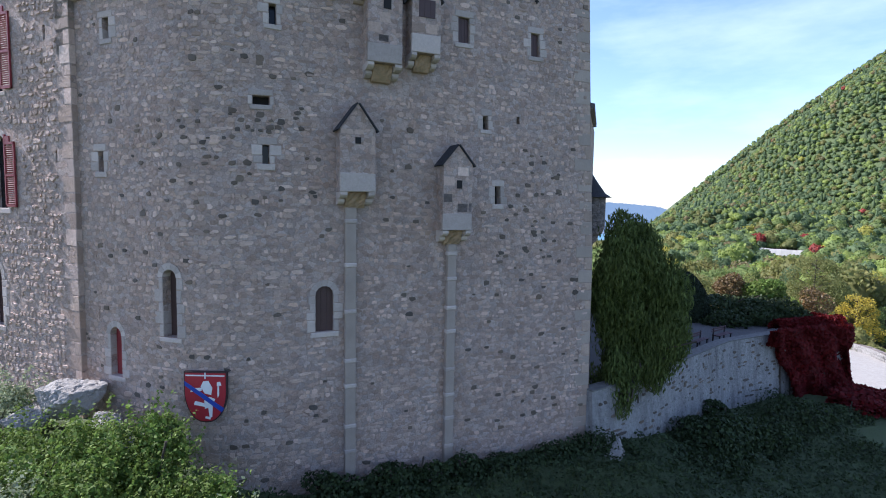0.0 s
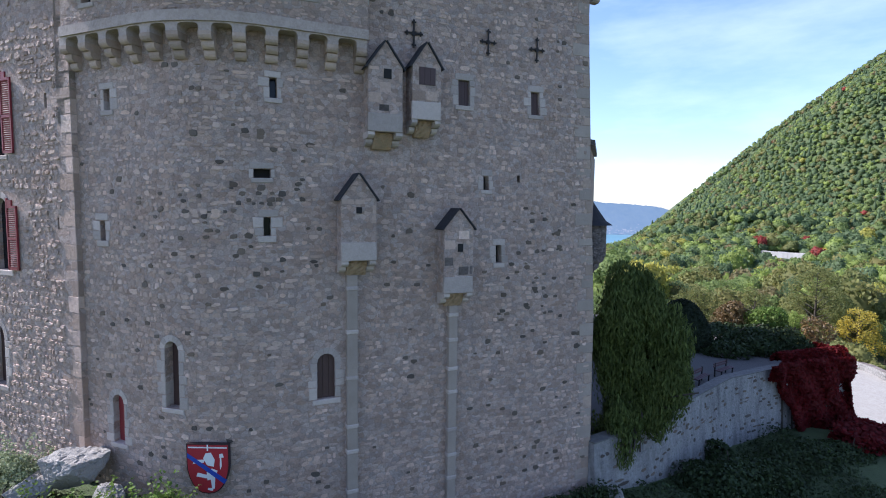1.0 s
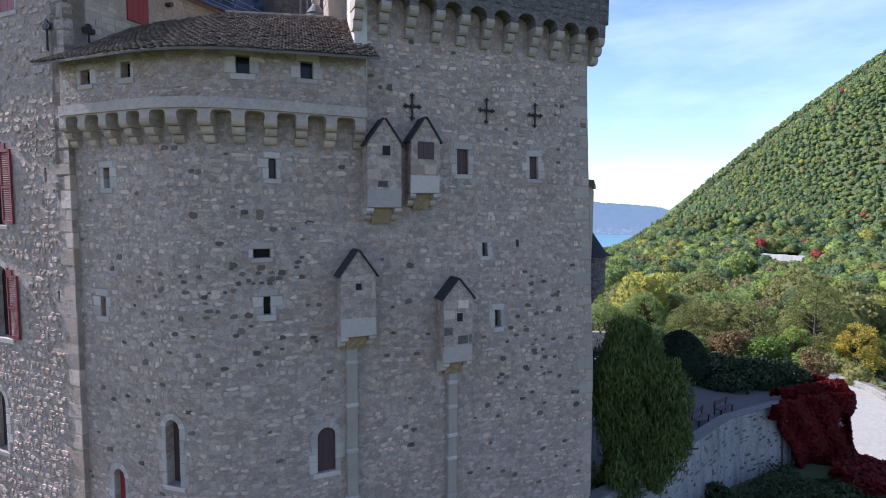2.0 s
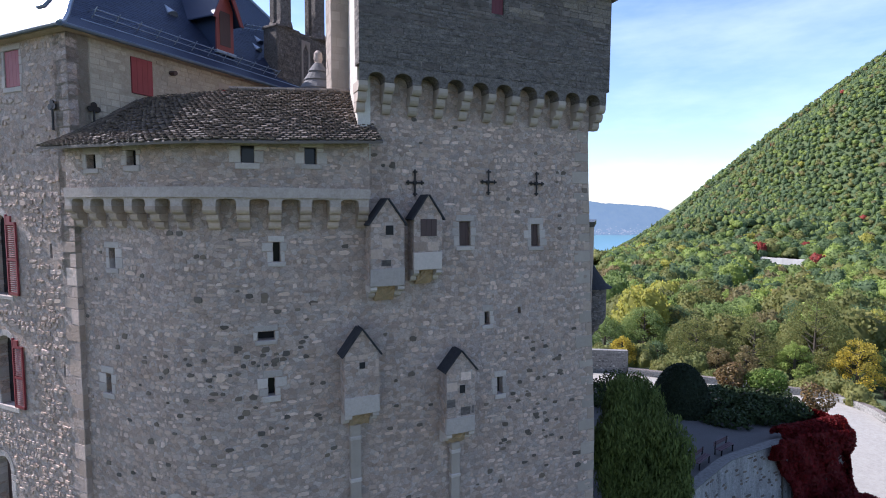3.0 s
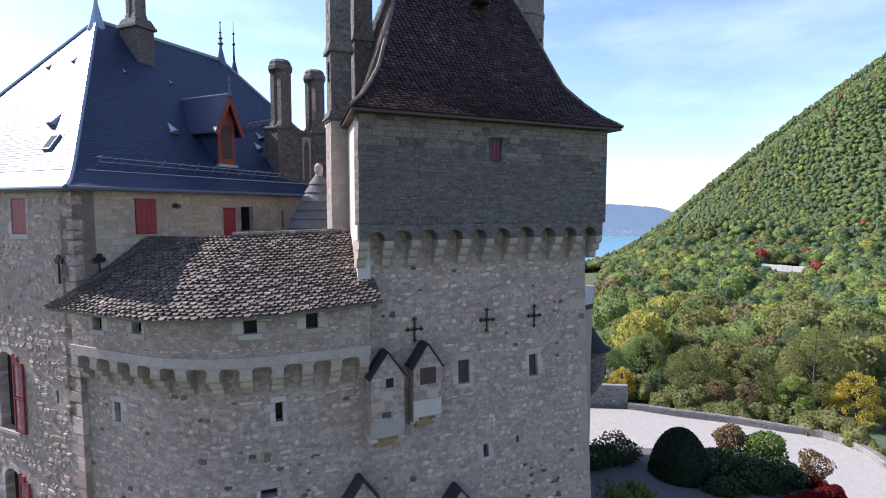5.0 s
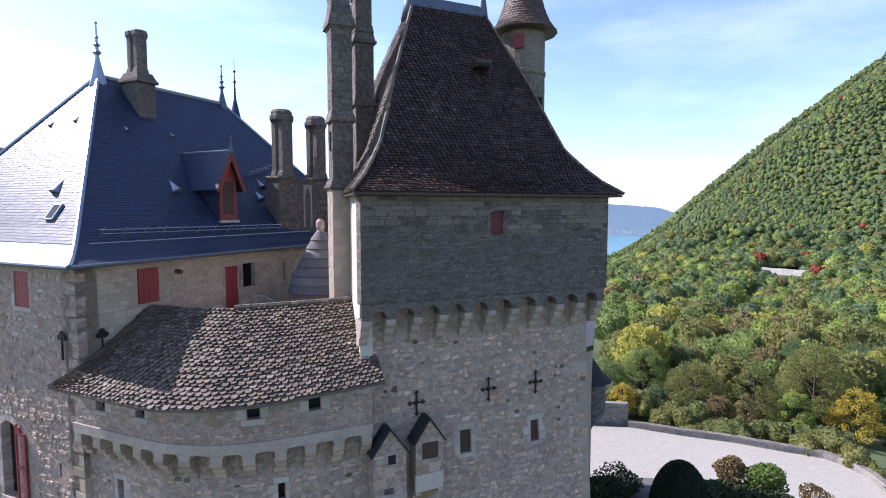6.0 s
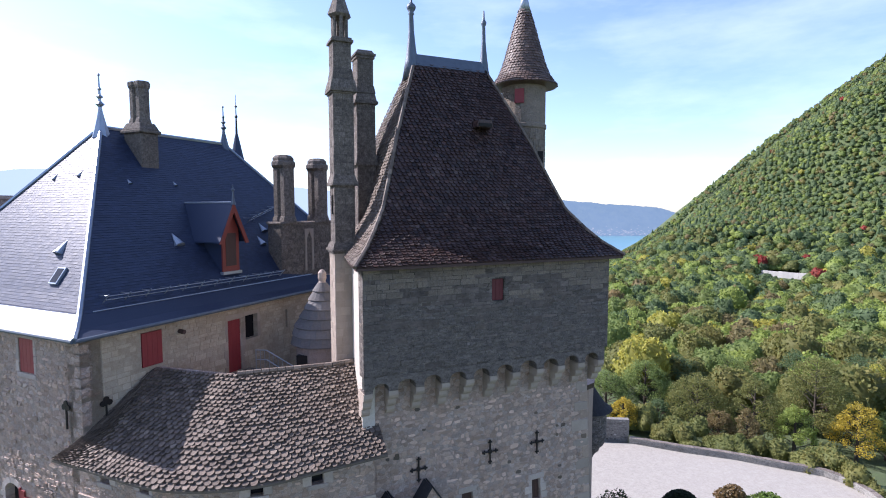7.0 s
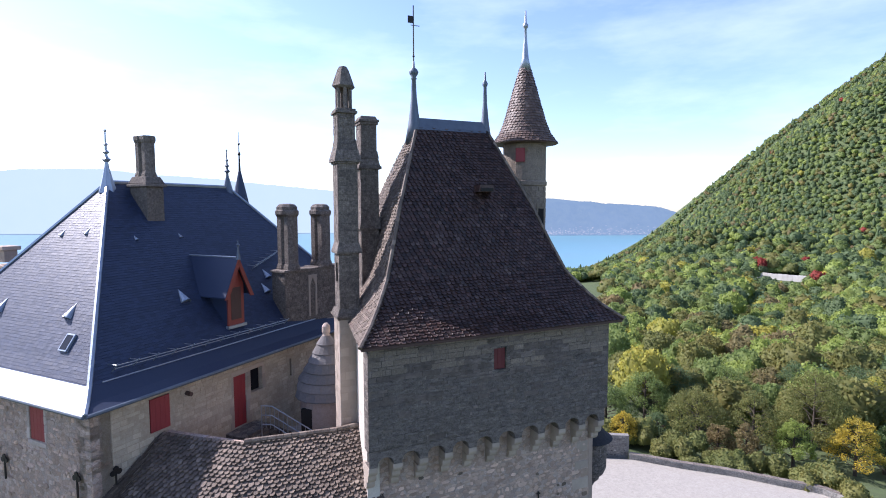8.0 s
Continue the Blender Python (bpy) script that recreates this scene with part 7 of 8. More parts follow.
shrub("garden_shrub", [((20.6, 42.0, 2.0), (2.2, 1.7, 1.2)), ((22.8, 41.4, 2.0), (2.1, 1.7, 1.15)), ((24.4, 40.2, 1.9), (1.7, 1.4, 1.1)), ((22.2, 39.6, 1.8), (1.8, 1.3, 0.9))], M_LEAF_DARK, "dark evergreen shrub bed on the terrace", size=0.11, per=110)
shrub("garden_shrub", [((24.3, 42.2, 3.1), (1.7, 1.2, 1.2))], M_LEAF_SUN, "green shrub with a sunlit top", size=0.1, per=140)
shrub("garden_shrub", [((22.2, 43.2, 3.4), (1.3, 1.0, 1.1))], M_LEAF_RUST, "rust coloured shrub catching the sun", size=0.09, per=150)
shrub("garden_shrub", [((26.6, 40.0, 2.7), (1.1, 0.9, 1.3))], M_LEAF_RUST, "thin rust coloured shrub near the creeper", size=0.09, per=90)
shrub("garden_shrub", [((13.4, 43.4, 2.1), (1.9, 1.3, 1.3)), ((11.4, 42.6, 2.0), (1.4, 1.2, 1.2))], M_LEAF_DARK, "loose dark shrub beside the yew", size=0.1, per=90)
shrub("garden_shrub", [((19.6, 39.0, 1.6), (1.6, 1.1, 0.7))], M_LEAF_DARK, "low dark shrub on the terrace", size=0.1, per=110)

# crimson creeper over the wall's end
cre = thing("red_creeper", pose(24.5, 36.0, -2), "crimson creeper smothering the end of the garden wall", "creeper")
o = np.array([24.5, 36.0, -2.0])
pts, nrm = [], []
n = 26000
s = GL - 7.6 * rng.random(n) ** 1.0
for si, ti, u in zip(s, rng.random(n), rng.random(n)):
    reach = max(0.8, 8.5 * min(1.0, (si - (GL - 7.4)) / 5.0))
    z = TZ + 0.75 - reach * ti
    b, ou = on_path(GWALL, float(si))
    bulge = 0.55 + 0.35 * math.sin(si * 1.9) * math.sin(z * 1.7 + si) + (0.9 * max(0, -z / 5))
    q = b + ou * (bulge + 0.25 * u)
    pts.append((q.x, q.y, z)); nrm.append((ou.x, ou.y, 0.3))
P1 = np.array(pts) - o
n2 = 12000
t = rng.random((n2, 2))
top = np.stack([21.2 + 5.6 * t[:, 0], 35.6 + 2.0 * t[:, 0] + 1.6 * t[:, 1] - 0.6, TZ + 0.35 + 0.55 * np.sin(np.pi * t[:, 1]) + 0.18 * rng.random(n2)], 1) - o
n3 = 16000
a = rng.random(n3) * 2.2 - 0.9
zz = rng.random(n3)
endp = np.stack([25.5 + (0.9 + 0.8 * zz) * np.cos(a), 38.0 + (1.7 + 1.6 * zz) * np.sin(a) - 0.2, TZ + 0.9 - 8.0 * zz], 1) - o
endn = np.stack([np.cos(a), np.sin(a), 0.2 + 0 * a], 1)
n4 = 30000
t = rng.random((n4, 2))
sx, sy = 23.0 + 14.0 * t[:, 0], 31.0 + 15.0 * t[:, 1]
keep_s = (sy < 35.0 + 0.75 * (sx - 25)) & (sy > 28 + 0.5 * (sx - 23))
sx, sy = sx[keep_s], sy[keep_s]
n4 = len(sx)
slope = np.stack([sx, sy, np.maximum(land(sx, sy), -6.6) + 0.1 + 0.9 * rng.random(n4) * np.clip((40 - sx) / 12, 0.2, 1)], 1) - o
Q = np.concatenate([leaf_quads(rng, P1, np.array(nrm), 0.13, 0.8, 0.5), leaf_quads(rng, top, np.tile([0, 0, 1.0], (n2, 1)), 0.13, 0.8, 0.6), leaf_quads(rng, endp, endn, 0.13, 0.8, 0.5), leaf_quads(rng, slope, np.tile([0, -0.4, 1.0], (n4, 1)), 0.14, 0.8, 0.6)])
part("foliage", quads_mesh("foliage", Q, M_LEAF_RED), None, cre)
for k in range(7):
    bm = B()
    b, ou = on_path(GWALL, GL - 6 + k)
    tube(bm, Vector((b.x + ou.x * 0.8, b.y + ou.y * 0.8, -4)) - Vector(o), Vector((b.x + ou.x * 0.45, b.y + ou.y * 0.45, TZ + 0.3)) - Vector(o), 0.05, 6)
    part("stem", bm, M_BARK, cre)

# undergrowth on the shaded slope below the walls
n = 70000
x = rng.uniform(-7, 24, n); y = rng.uniform(11, 36, n)
ok = (y < 19.9 + 0.445 * (x + 3)) & (x < 6.5) | ((x > 6.3) & (x < 21.5) & (y < 23.4 + 0.82 * (x - 6.5)))
ok &= ~((x < -2) & (y < 14))
x, y = x[ok], y[ok]
z = land(x, y)
tuft = np.array([noise.noise(Vector((a * 0.7, b * 0.7, 0.0))) for a, b in zip(x, y)])
pp = np.stack([x, y, z + 0.05 + np.clip(tuft + 0.25, 0, 1) * 0.9 * rng.random(len(x))], 1)
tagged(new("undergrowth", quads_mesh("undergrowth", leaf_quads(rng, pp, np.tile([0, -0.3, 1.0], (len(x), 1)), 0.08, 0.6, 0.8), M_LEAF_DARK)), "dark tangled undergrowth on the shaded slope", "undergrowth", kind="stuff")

# rocks at the house's foot
def rock(x, y, z, r, seed, label):
    """A boulder split along flat joints."""
    rr = random.Random(seed * 7 + 1)
    planes = []
    for k in range(17):
        n = Vector((rr.gauss(0, 1), rr.gauss(0, 1), rr.gauss(0, 0.8))).normalized()
        planes.append((n, rr.uniform(0.72, 1.12)))
    planes.append((Vector((0.15, -0.2, 1)).normalized(), 0.75))
    bm = B()
    bmesh.ops.create_icosphere(bm, subdivisions=5, radius=1.0)
    for v in bm.verts:
        d = v.co.normalized()
        k = min(h / max(d.dot(n), 0.05) for n, h in planes)
        crack = -0.1 * max(0.0, 1 - abs(noise.noise(d * 1.9 + Vector((seed, 9, 2)))) * 16)
        k = min(k, 1.35) * (1 + crack + 0.05 * noise.noise(d * 5 + Vector((seed, 0, 0))) + 0.025 * noise.noise(d * 14))
        v.co = Vector((d.x * r[0], d.y * r[1], d.z * r[2])) * k
    ob = part("rock", bm, M_ROCK)
    ob.matrix_basis = pose(x, y, z, 0, 0, seed * 40)
    return tagged(ob, label, "rock", "rocks at the wall's foot")


rock(-12.0, 19.3, 2.9, (0.95, 0.6, 0.62), 1, "pale layered limestone outcrop at the house corner")
rock(-13.1, 19.0, 2.3, (0.8, 0.5, 0.5), 2, "pale layered limestone outcrop at the house corner")
rock(-10.5, 18.4, 2.3, (0.42, 0.4, 0.6), 3, "mossy limestone boulder under the tower wall")
rock(-9.7, 18.5, 1.4, (0.6, 0.5, 0.7), 5, "mossy limestone boulder under the tower wall")
rock(15.5, 28.2, -4.2, (1.3, 0.9, 2.0), 8, "shaded rock face below the garden wall")
rock(20.0, 29.0, -5.6, (1.5, 0.9, 1.3), 9, "shaded rock face below the garden wall")
rock(6.6, 23.6, -1.2, (1.2, 0.9, 1.2), 7, "rough rock footing under the garden wall")

# ---------- woods ----------
rng = np.random.default_rng(77)


def leafy(rng, sub, lumps, sharp, big, leaves, size, low=-0.3):
    """A rounded crown of clumps: a shrunken core under a coat of loose leaf sprays."""
    p, f = crown_shell(rng, sub, lumps, sharp, 0.015, low, big)
    t = p[f]
    fn = np.cross(t[:, 1] - t[:, 0], t[:, 2] - t[:, 0])
    ar = np.linalg.norm(fn, axis=1)
    fn = fn / (ar[:, None] + 1e-9)
    k = rng.choice(len(f), leaves, p=ar / ar.sum())
    w = rng.dirichlet((1, 1, 1), leaves)[:, :, None]
    c = (t[k] * w).sum(1)
    q, g = quads_part(leaf_quads(rng, c + fn[k] * rng.uniform(-0.05, 0.07, (leaves, 1)), fn[k], size, 0.75, 0.95))
    core = p.copy()
    core[:, :2] *= 0.94
    core[:, 2] = (core[:, 2] - 0.7) * 0.94 + 0.7
    return np.concatenate([core, q]), np.concatenate([f, g + len(p)])


EDGEP = [leafy(rng, 1, 6, 0.14, 0.2, 24, 0.2) for _ in range(14)]
FARP = [leafy(rng, 2, 12, 0.07, 0.36, 100, 0.13) for _ in range(16)]
DALP = [leafy(rng, 3, 20, 0.045, 0.32, 400, 0.078) for _ in range(10)]
NEARP = [leafy(rng, 3, 26, 0.035, 0.3, 1000, 0.055) for _ in range(8)]
LOWP = [leafy(rng, 3, 20, 0.05, 0.3, 420, 0.08) for _ in range(5)]
FIRP = []
for _ in range(3):
    p, f = crown_shell(rng, 3, 8, 0.1, 0.05)
    t = np.clip((p[:, 2:3]) / 2.0, 0, 1)
    FIRP.append((np.concatenate([p[:, :2] * (0.75 - 0.68 * t), p[:, 2:3] * 1.5], 1), f))
PAR_R = ([46.5, 50.7, 54.0, 57.2, 61.7, 66.6, 70.9, 84.0], [68.9, 74.3, 77.6, 78.5, 79.4, 80.8, 84.0, 88.0])
woods = {"green": [], "fresh": [], "deep": [], "yellow": [], "rust": [], "olive": [], "red": []}


def hue_at(x, y, r):
    w = noise.noise(Vector((x * 0.012, y * 0.012, 3.0)))
    w2 = noise.noise(Vector((x * 0.03, y * 0.03, 9.0)))
    d = math.hypot(x, y)
    high = min(1.0, max(0.0, (d - 360) / 160)); low = max(0.0, min(1.0, (260 - d) / 120))
    if d > 240 and r < 0.0015 + 0.02 * max(0, w - 0.3):
        return "red"
    if r < 0.03 + 0.05 * low + 0.16 * max(0, w) * (0.5 + high * 0.4):
        return "rust"
    if r < 0.07 + 0.03 * low + 0.2 * max(0, w2) - 0.065 * high - 0.1 * max(0, w2) * high:
        return "yellow"
    if r < 0.24 + 0.22 * low + 0.25 * max(0, -w2) - 0.1 * high:
        return "olive"
    if r > 0.8 - 0.3 * max(0, w2) + 0.12 * high:
        return "fresh"
    return "deep" if r < 0.5 + 0.1 * high else "green"


CLEAR = ((219, 345), (-0.53, -0.85))
ring = 113.0
while ring < 1010:
    step = 5.9 - 1.5 * min(1.0, max(0.0, (ring - 360) / 100))
    a = radians(46.5)
    while a < radians(73 if ring < 380 else 78):
        rr = ring + rng.uniform(-0.6, 0.6) * step
        aa = a + rng.uniform(-0.6, 0.6) * step / ring
        x, y = rr * math.cos(aa), rr * math.sin(aa)
        blur = rr + rng.uniform(-70, 70)
        a += step / ring
        # open meadow in front of the roadside wall
        dx, dy = x - CLEAR[0][0], y - CLEAR[0][1]
        al, ac = dx * CLEAR[1][0] + dy * CLEAR[1][1], dx * CLEAR[1][1] - dy * CLEAR[1][0]
        open_ground = -2 < al < 26 and abs(ac) < 13
        if open_ground and al < 7:
            continue
        z = float(land(x, y))
        if y > 752:
            continue
        R = 3.6 + 2.6 * rng.random() ** 1.5 + (0.5 if rr > 270 else 0)
        if blur > 440:
            R = rng.uniform(2.8, 4.3)
        if open_ground:
            R = rng.uniform(1.0, 1.6)
        elif 5 < al < 190 and abs(ac) < 17:
            R *= 0.8
        kind = hue_at(x, y, rng.random())
        tall = rng.uniform(0.85, 1.25) * (1.0 if rr < 300 else 0.9 if rr < 440 else 0.85)
        if rr > 480 and rng.random() < 0.03:
            proto, kind, R, tall = FIRP[rng.integers(3)], "deep", 3.6, 1.1
        else:
            proto = EDGEP[rng.integers(14)] if blur > 440 else FARP[rng.integers(16)] if rr > 270 else DALP[rng.integers(10)] if rr > 165 else NEARP[rng.integers(8)]
        t = rng.uniform(0, 6.28)
        m = np.array([[math.cos(t), -math.sin(t), 0], [math.sin(t), math.cos(t), 0], [0, 0, 1]])
        q = proto[0] @ m.T * np.array([R, R, R * tall]) + np.array([x, y, z + (rng.uniform(-0.7, 0.7) if rr > 270 else rng.uniform(-0.5, 2.6)) * (0.4 if 0 < al < 190 and abs(ac) < 17 else 1.0)])
        woods[kind].append((q, proto[1]))
    ring += step * 0.88
# single trees that stand out above the roadside wall: bearing, distance, radius, colour
for bear, dist, R, kind in ((0.600, 356, 4.6, "red"), (0.588, 372, 3.6, "red"), (0.594, 398, 3.2, "rust"), (0.684, 362, 3.4, "red"), (0.797, 352, 5.6, "yellow"), (0.742, 366, 3.6, "yellow"), (0.72, 348, 5.2, "deep"), (0.63, 372, 3.4, "rust")):
    proto = DALP[rng.integers(10)]
    x, y = bear * dist, dist
    woods[kind].append((proto[0] * np.array([R, R, R * 1.25]) + np.array([x, y, float(land(x, y)) + 1.8]), proto[1]))
for key, material, label in (("green", M_WOOD_FAR, "dense green deciduous woods on the hillside"), ("fresh", M_WOOD_FRESH, "fresh yellow-green trees on the lower slope"), ("deep", M_WOOD_DEEP, "deep green woods on the upper slope"), ("yellow", M_WOOD_YEL, "yellowing autumn trees among the woods"), ("rust", M_WOOD_ORA, "rust coloured autumn trees among the woods"), ("olive", M_WOOD_OLI, "olive green trees among the woods"), ("red", M_WOOD_RED, "scarlet autumn trees among the woods")):
    if woods[key]:
        tagged(new("woods", tri_mesh("woods", woods[key], material)), label, "woods", kind="stuff")

# bushes close behind the parapet
low = []
for k in range(80):
    aa = radians(rng.uniform(44, 76)); rr = float(np.interp(math.degrees(aa), *PAR_R)) + rng.uniform(2.8, 8.5)
    x, y = rr * math.cos(aa), rr * math.sin(aa)
    R = rng.uniform(1.1, 2.2)
    p, f = LOWP[rng.integers(5)]
    low.append((p * np.array([R, R, R * rng.uniform(0.8, 1.3)]) + np.array([x, y, float(land(x, y)) - 0.3]), f))
tagged(new("scrub", tri_mesh("scrub", low, M_WOOD_OLI)), "olive scrub just outside the parapet", "scrub", kind="stuff")

# roadside retaining wall on the hillside
bm = B()
for i in range(10):
    box(bm, -14.5 + i * 2.9, -11.66 + i * 2.9, -0.4, 0.4, -5.5, 0.55 + 0.12 * math.sin(i * 1.7), 0.05)
hw = tagged(part("retaining_wall", bm, M_ROADWALL), "white roadside retaining wall among the trees", "wall", kind="structure")
hw.matrix_basis = pose(219, 342, float(land(219, 342)) + 3.2, 0, 0, -48)


def tree(x, y, top, R, material, label, seed, n=7000, size=0.15):
    """A tree near the court: tapered trunk, limbs and a crown of leafy clumps with gaps."""
    r = np.random.default_rng(seed)
    z = float(land(x, y))
    H = top - z
    ob = thing("tree", pose(x, y, z), label, "tree", "trees beyond the parapet")
    bm = B()
    lathe(bm, [(0.3, -1.0), (0.22, H * 0.3), (0.12, H * 0.7), (0.04, H * 0.92)], 8)
    Q = []
    clumps = 34
    for k in range(clumps):
        a = k * 2.4 + r.uniform(-0.5, 0.5); q = (k + 0.5) / clumps
        wide = R * (0.78 * (1 - q) ** 0.55 + 0.08)
        c = np.array((wide * math.cos(a), wide * math.sin(a), H * (0.3 + 0.64 * q) + r.uniform(-0.5, 0.3)))
        rad = R * r.uniform(0.17, 0.4) * (1.15 - 0.45 * q)
        tube(bm, (0, 0, max(0.5, c[2] - 0.5 * wide)), tuple(c * 0.98), 0.05, 5)
        Q.append(blob_leaves(r, c, (rad, rad, rad * 0.8), int(1.8 * n / clumps * (rad / (0.33 * R)) ** 2), size * 0.76, lumps=9, shell=0.3, aspect=0.75))
    part("trunk", bm, M_BARK, ob)
    part("crown", quads_mesh("crown", np.concatenate(Q), material), None, ob)
    return ob


for i, (x, y, top, R, mt, lab, n) in enumerate((
        (59.3, 86.0, 3.0, 6.0, M_WOOD_OLI, "tall olive tree turning brown below the parapet", 13000),
        (41.4, 88.0, -0.8, 5.6, M_WOOD_OLI, "broad olive brown tree below the parapet", 9000),
        (49.0, 85.0, -0.8, 4.6, M_WOOD_OLI, "olive tree turning yellow below the parapet", 7000),
        (60.8, 79.0, -2.2, 3.7, M_WOOD_GOLD, "bright golden yellow tree below the parapet", 4200),
        (66.5, 80.5, -4.6, 3.6, M_WOOD_FAR, "green tree below the parapet", 6000),
        (73.9, 92.0, -0.2, 4.2, M_WOOD_YEL, "yellow tree at the valley edge", 7000),
        (45.0, 80.0, -3.6, 2.4, M_WOOD_ORA, "small rust brown tree below the parapet", 3500),
        (28.0, 84.5, -3.4, 2.4, M_WOOD_GOLD, "small yellow tree behind the court wall", 3000),
        (36.2, 97.0, -1.2, 5.0, M_WOOD_FAR, "green tree below the parapet", 8000),
        (45.3, 103.0, -1.8, 5.2, M_WOOD_DEEP, "dark green tree below the parapet", 8000),
        (54.1, 101.0, -1.2, 5.2, M_WOOD_FAR, "green tree below the parapet", 8000),
        (67.0, 102.0, -0.6, 5.2, M_WOOD_DEEP, "dark green tree below the parapet", 8000),
        (78.0, 100.0, -0.8, 5.2, M_WOOD_DEEP, "dark green tree below the parapet", 8000),
        (52.5, 80.5, -3.0, 3.0, M_WOOD_FRESH, "fresh green bushy tree below the parapet", 4500),
        (41.8, 82.0, -4.4, 2.6, M_WOOD_ORA, "brown bushy tree below the parapet", 3500),
        (35.0, 88.0, -5.2, 2.8, M_WOOD_DEEP, "dark green bushy tree below the parapet", 3500),
        (28.5, 95.0, -2.6, 4.6, M_WOOD_FAR, "green tree below the parapet", 7000),
        (66.0, 92.0, -1.5, 4.2, M_WOOD_ORA, "rust brown tree below the parapet", 6000),
        (71.5, 84.0, -3.8, 3.2, M_WOOD_DEEP, "dark green leaning tree below the parapet", 5000),
        (20.5, 92.0, -3.0, 4.6, M_WOOD_DEEP, "dark green tree below the parapet", 6000))):
    tree(x, y, top, R, mt, lab, 100 + i, n)

# ---------- wall stones, laid last ----------
BRET = [(-5.2, -4.06, 8.8, 12.4), (-1.66, -0.56, 7.8, 11.3), (-4.33, -3.2, 13.2, 16.5), (-2.86, -1.86, 13.7, 16.7), (-4.9, -4.55, -1, 9), (-1.25, -0.9, -1, 8)]
rs = random.Random(17)


def dark_share(s, z):
    """Share of dark stones: they gather in loose drifts."""
    w = noise.noise(Vector((s * 0.3, z * 0.38, 4.0))) + 0.6 * noise.noise(Vector((s * 0.8, z * 1.0, 1.0)))
    drift = 0.2 * math.exp(-((z - 10.6) / 2.0) ** 2 - ((s + 7.5) / 2.6) ** 2) + 0.16 * math.exp(-((z - 8.6) / 2.6) ** 2 - ((s - 2.0) / 2.6) ** 2)
    return 0.035 + 0.2 * max(0.0, w - 0.15) + 1.25 * drift * (0.35 + 1.3 * max(0.0, w + 0.3))


def dark_size(w, h):
    """Dark stones are rounder and larger than the rest."""
    k = rs.uniform(0.07, 0.16)
    return k, k * rs.uniform(0.5, 0.85)


protos = []
for k in range(12):
    v, f = stone_geo(lambda s, z, d: Vector((s, d, z)), 0, 0, 1.0, 1.0, 1.0, rs)
    me = bpy.data.meshes.new("stone")
    me.from_pydata([(x[0], x[1] if x[1] < 0 else 0.4, x[2]) for x in v], [], f)
    me.materials.append(M_STONE)
    protos.append(me)
wall_keep = [o for o in keep.children if o.name.split(".")[0] == "wall"][0]
P, PD = Pool(), Pool()
made = 0
for s, z, w, h, pr in rubble(k_shaft, -4.35, 4.55, -0.6, 19.3, KW + BRET, rs, keep=0.66, sizes=(0.06, 0.19), proud=(0.004, 0.024)):
    if made < 300 and 11.6 < z < 15.2 and s > -1.6:
        p = k_shaft(s, z, 0)
        part("stone", protos[rs.randrange(12)], None, wall_keep, m=Matrix.Translation(p) @ Matrix.Diagonal((w, pr, h, 1)))
        made += 1
        continue
    dark = rs.random() < dark_share(s, z)
    if dark:
        w, h = dark_size(w, h)
        pr += 0.008
    v, f = stone_geo(k_shaft, s, z, w, h, pr, rs)
    (PD if dark else P).add([tuple(x) for x in v], f)
part("rubble_facing", P.mesh("rubble_facing", M_STONE), None, wall_keep, "grey and buff rubble stones", kind="stuff")
part("rubble_facing", PD.mesh("rubble_facing", M_DARKSTONE), None, wall_keep, "scattered dark stones", kind="stuff")
wall_r = [o for o in rtower.children if o.name.split(".")[0] == "wall"][0]
P, PD = Pool(), Pool()
for s, z, w, h, pr in rubble(r_wall, 0.05, S_END - 0.05, -1.0, 15.6, RWN + [(-0.2, 0.9, 8.8, 12.4), (0.2, 0.5, -1, 9)], rs, keep=0.66, sizes=(0.06, 0.19), proud=(0.004, 0.024)):
    dark = rs.random() < dark_share(-s - 4, z)
    if dark:
        w, h = dark_size(w, h)
        pr += 0.008
    v, f = stone_geo(r_wall, s, z, w, h, pr, rs)
    (PD if dark else P).add([tuple(x) for x in v], f)
part("rubble_facing", P.mesh("rubble_facing", M_STONE), None, wall_r, "grey and buff rubble stones", kind="stuff")
part("rubble_facing", PD.mesh("rubble_facing", M_DARKSTONE), None, wall_r, "scattered dark stones", kind="stuff")
wall_h = [o for o in house.children if o.name.split(".")[0] == "wall"][0]
P = Pool()
for s, z, w, h, pr in rubble(h_front, 0.6, 9.0, -0.5, 21.7, HF + [(3.2, 4.0, 8.9, 11.6), (3.2, 4.0, 13, 16)], rs, keep=0.78, proud=(0.012, 0.05)):
    if z > 17 and rs.random() < 0.55:
        continue
    v, f = stone_geo(h_front, s, z, w, h, pr, rs)
    P.add([tuple(x) for x in v], f)
part("rubble_facing", P.mesh("rubble_facing", M_STONE), None, wall_h, "raking-lit rubble stones", kind="stuff")
wall_s = [o for o in house.children if o.name.split(".")[0] == "side_wall"][0]
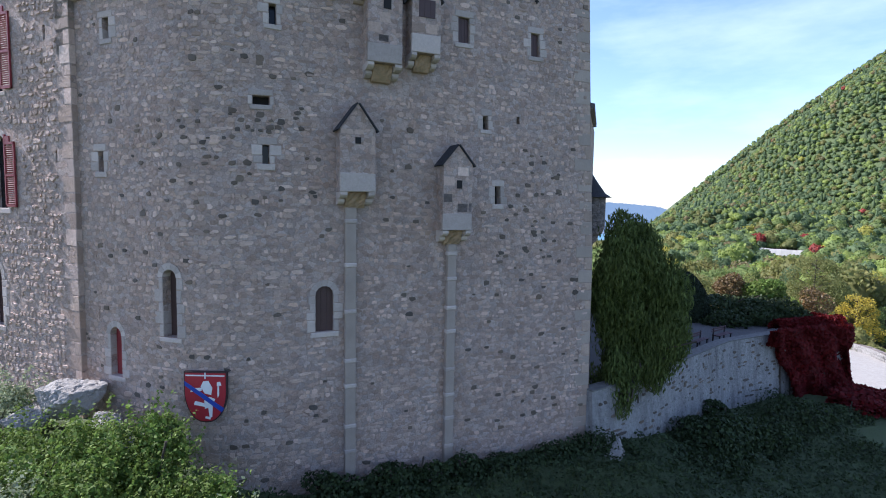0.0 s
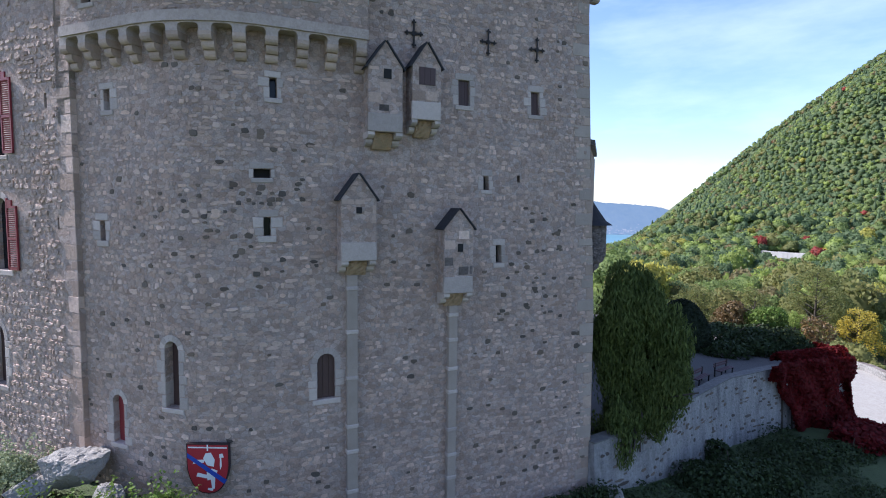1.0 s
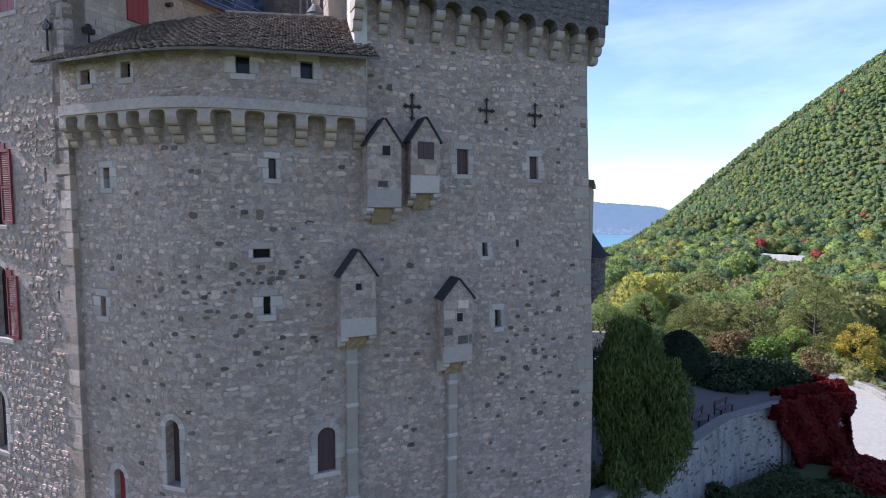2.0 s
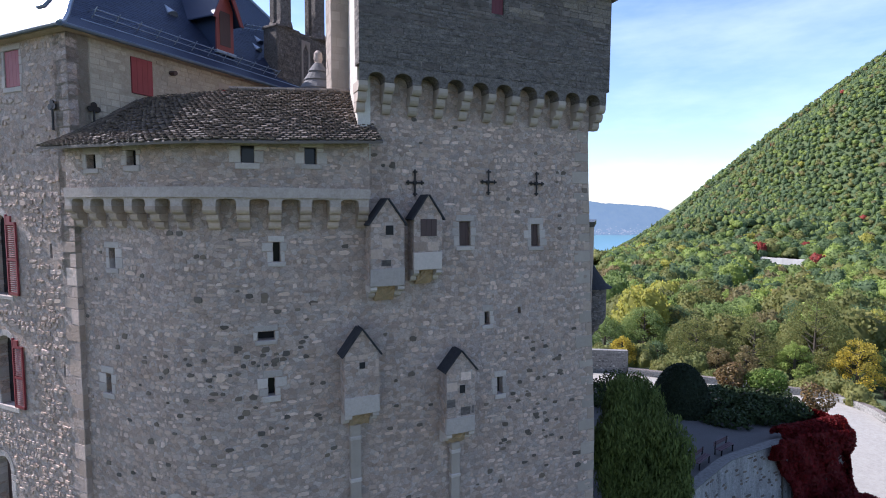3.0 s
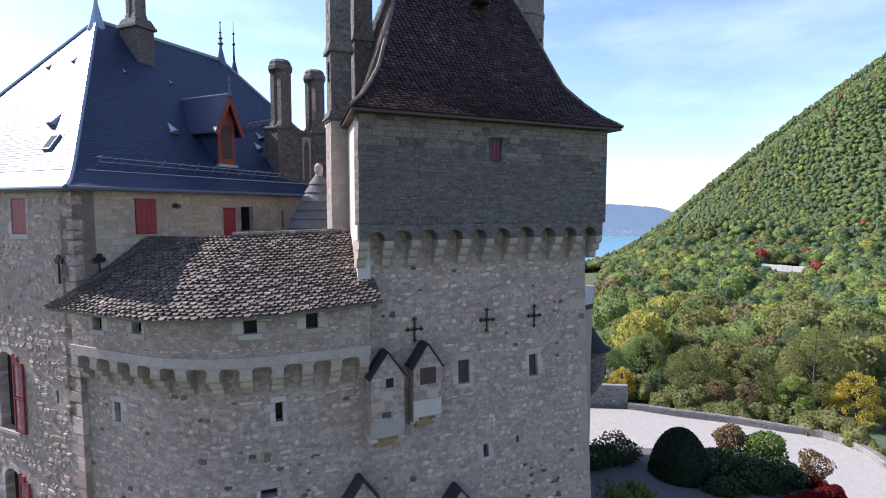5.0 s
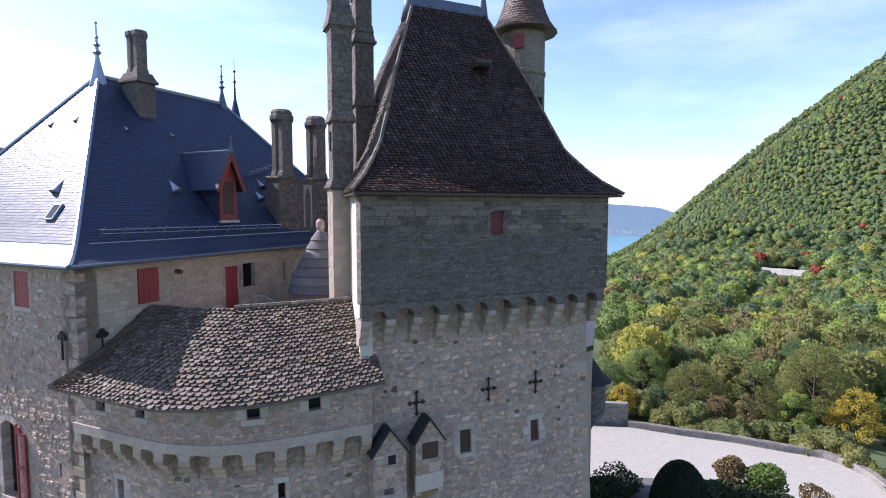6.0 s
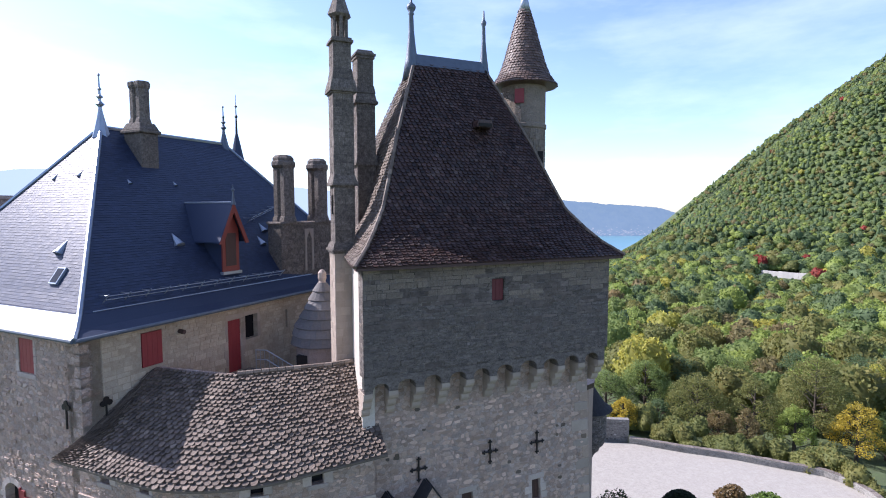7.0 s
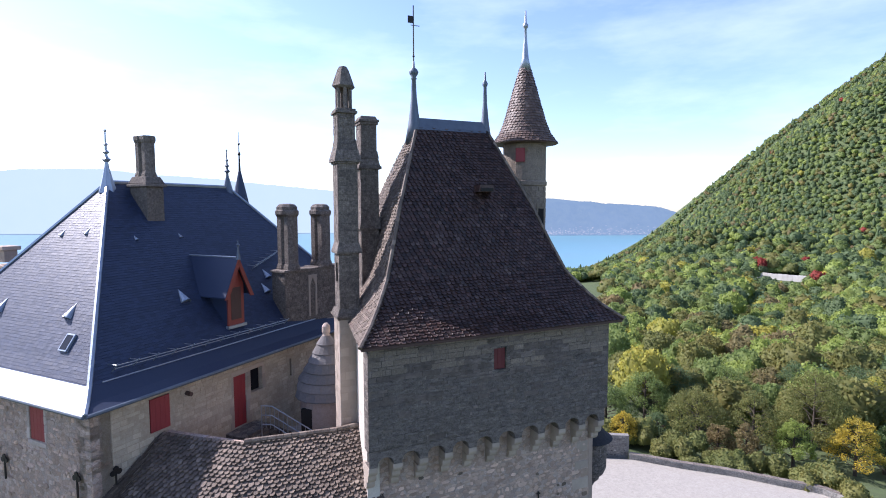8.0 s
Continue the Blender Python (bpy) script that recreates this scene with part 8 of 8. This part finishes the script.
SPOOL = courses(h_side, 0.72, 15.5, 16.5, 21.85, [(h[0] - 0.1, h[1] + 0.1, h[2] - 0.1, h[3] + 0.1) for h in HS], rs, (0.2, 0.62), (0.13, 0.25), (0.002, 0.02), 0.016)
part("stone_facing", SPOOL[0].mesh("stone_facing", M_HSTONE), None, wall_s, "squared pale wall stones", kind="stuff")
wall_u = [o for o in keep.children if o.name.split(".")[0] == "upper_wall"][0]


def course_tone(s, z):
    """Dark stones fill the lower courses in broken drifts; the top courses stay brown."""
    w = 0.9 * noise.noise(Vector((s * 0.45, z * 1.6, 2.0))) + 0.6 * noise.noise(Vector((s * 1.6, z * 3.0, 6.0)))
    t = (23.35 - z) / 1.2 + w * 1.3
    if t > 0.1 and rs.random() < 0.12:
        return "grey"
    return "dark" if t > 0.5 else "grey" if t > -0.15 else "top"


UPOOL = courses(k_up, UP[0] + 0.01, UP[1] - 0.01, 20.78, 24.18, RW, rs, (0.1, 0.7), (0.08, 0.22), (0.0, 0.018), 0.01, course_tone)
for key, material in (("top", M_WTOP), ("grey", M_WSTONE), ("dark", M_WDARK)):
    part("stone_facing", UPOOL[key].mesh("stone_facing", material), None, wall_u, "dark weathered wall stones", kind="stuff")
wall_g = [o for o in rtower.children if o.name.split(".")[0] == "gallery_wall"][0]
P = Pool()
for s, z, w, h, pr in rubble(g_wall, 0.0, 9.7, 16.9, 18.3, GW, rs, keep=0.5, sizes=(0.06, 0.15), heights=(0.04, 0.085), proud=(0.004, 0.018)):
    v, f = stone_geo(g_wall, s, z, w, h, pr, rs)
    P.add([tuple(x) for x in v], f)
part("rubble_facing", P.mesh("rubble_facing", M_STONE), None, wall_g, "gallery wall stones", kind="stuff")
# corner stones of the keep's right-hand edge
z = -1.0
k = 0
while z < 19.0:
    hgt = rs.uniform(0.3, 0.55)
    w = rs.uniform(0.5, 0.8) if k % 2 else rs.uniform(0.28, 0.42)
    one_block(keep, "quoin", M_ASHLAR2 if k % 2 else M_CORBEL, k_shaft, 4.63 - w, 4.64, z + 0.01, z + hgt - 0.012, rs.uniform(0.005, 0.02), 0.2, rs)
    z += hgt; k += 1
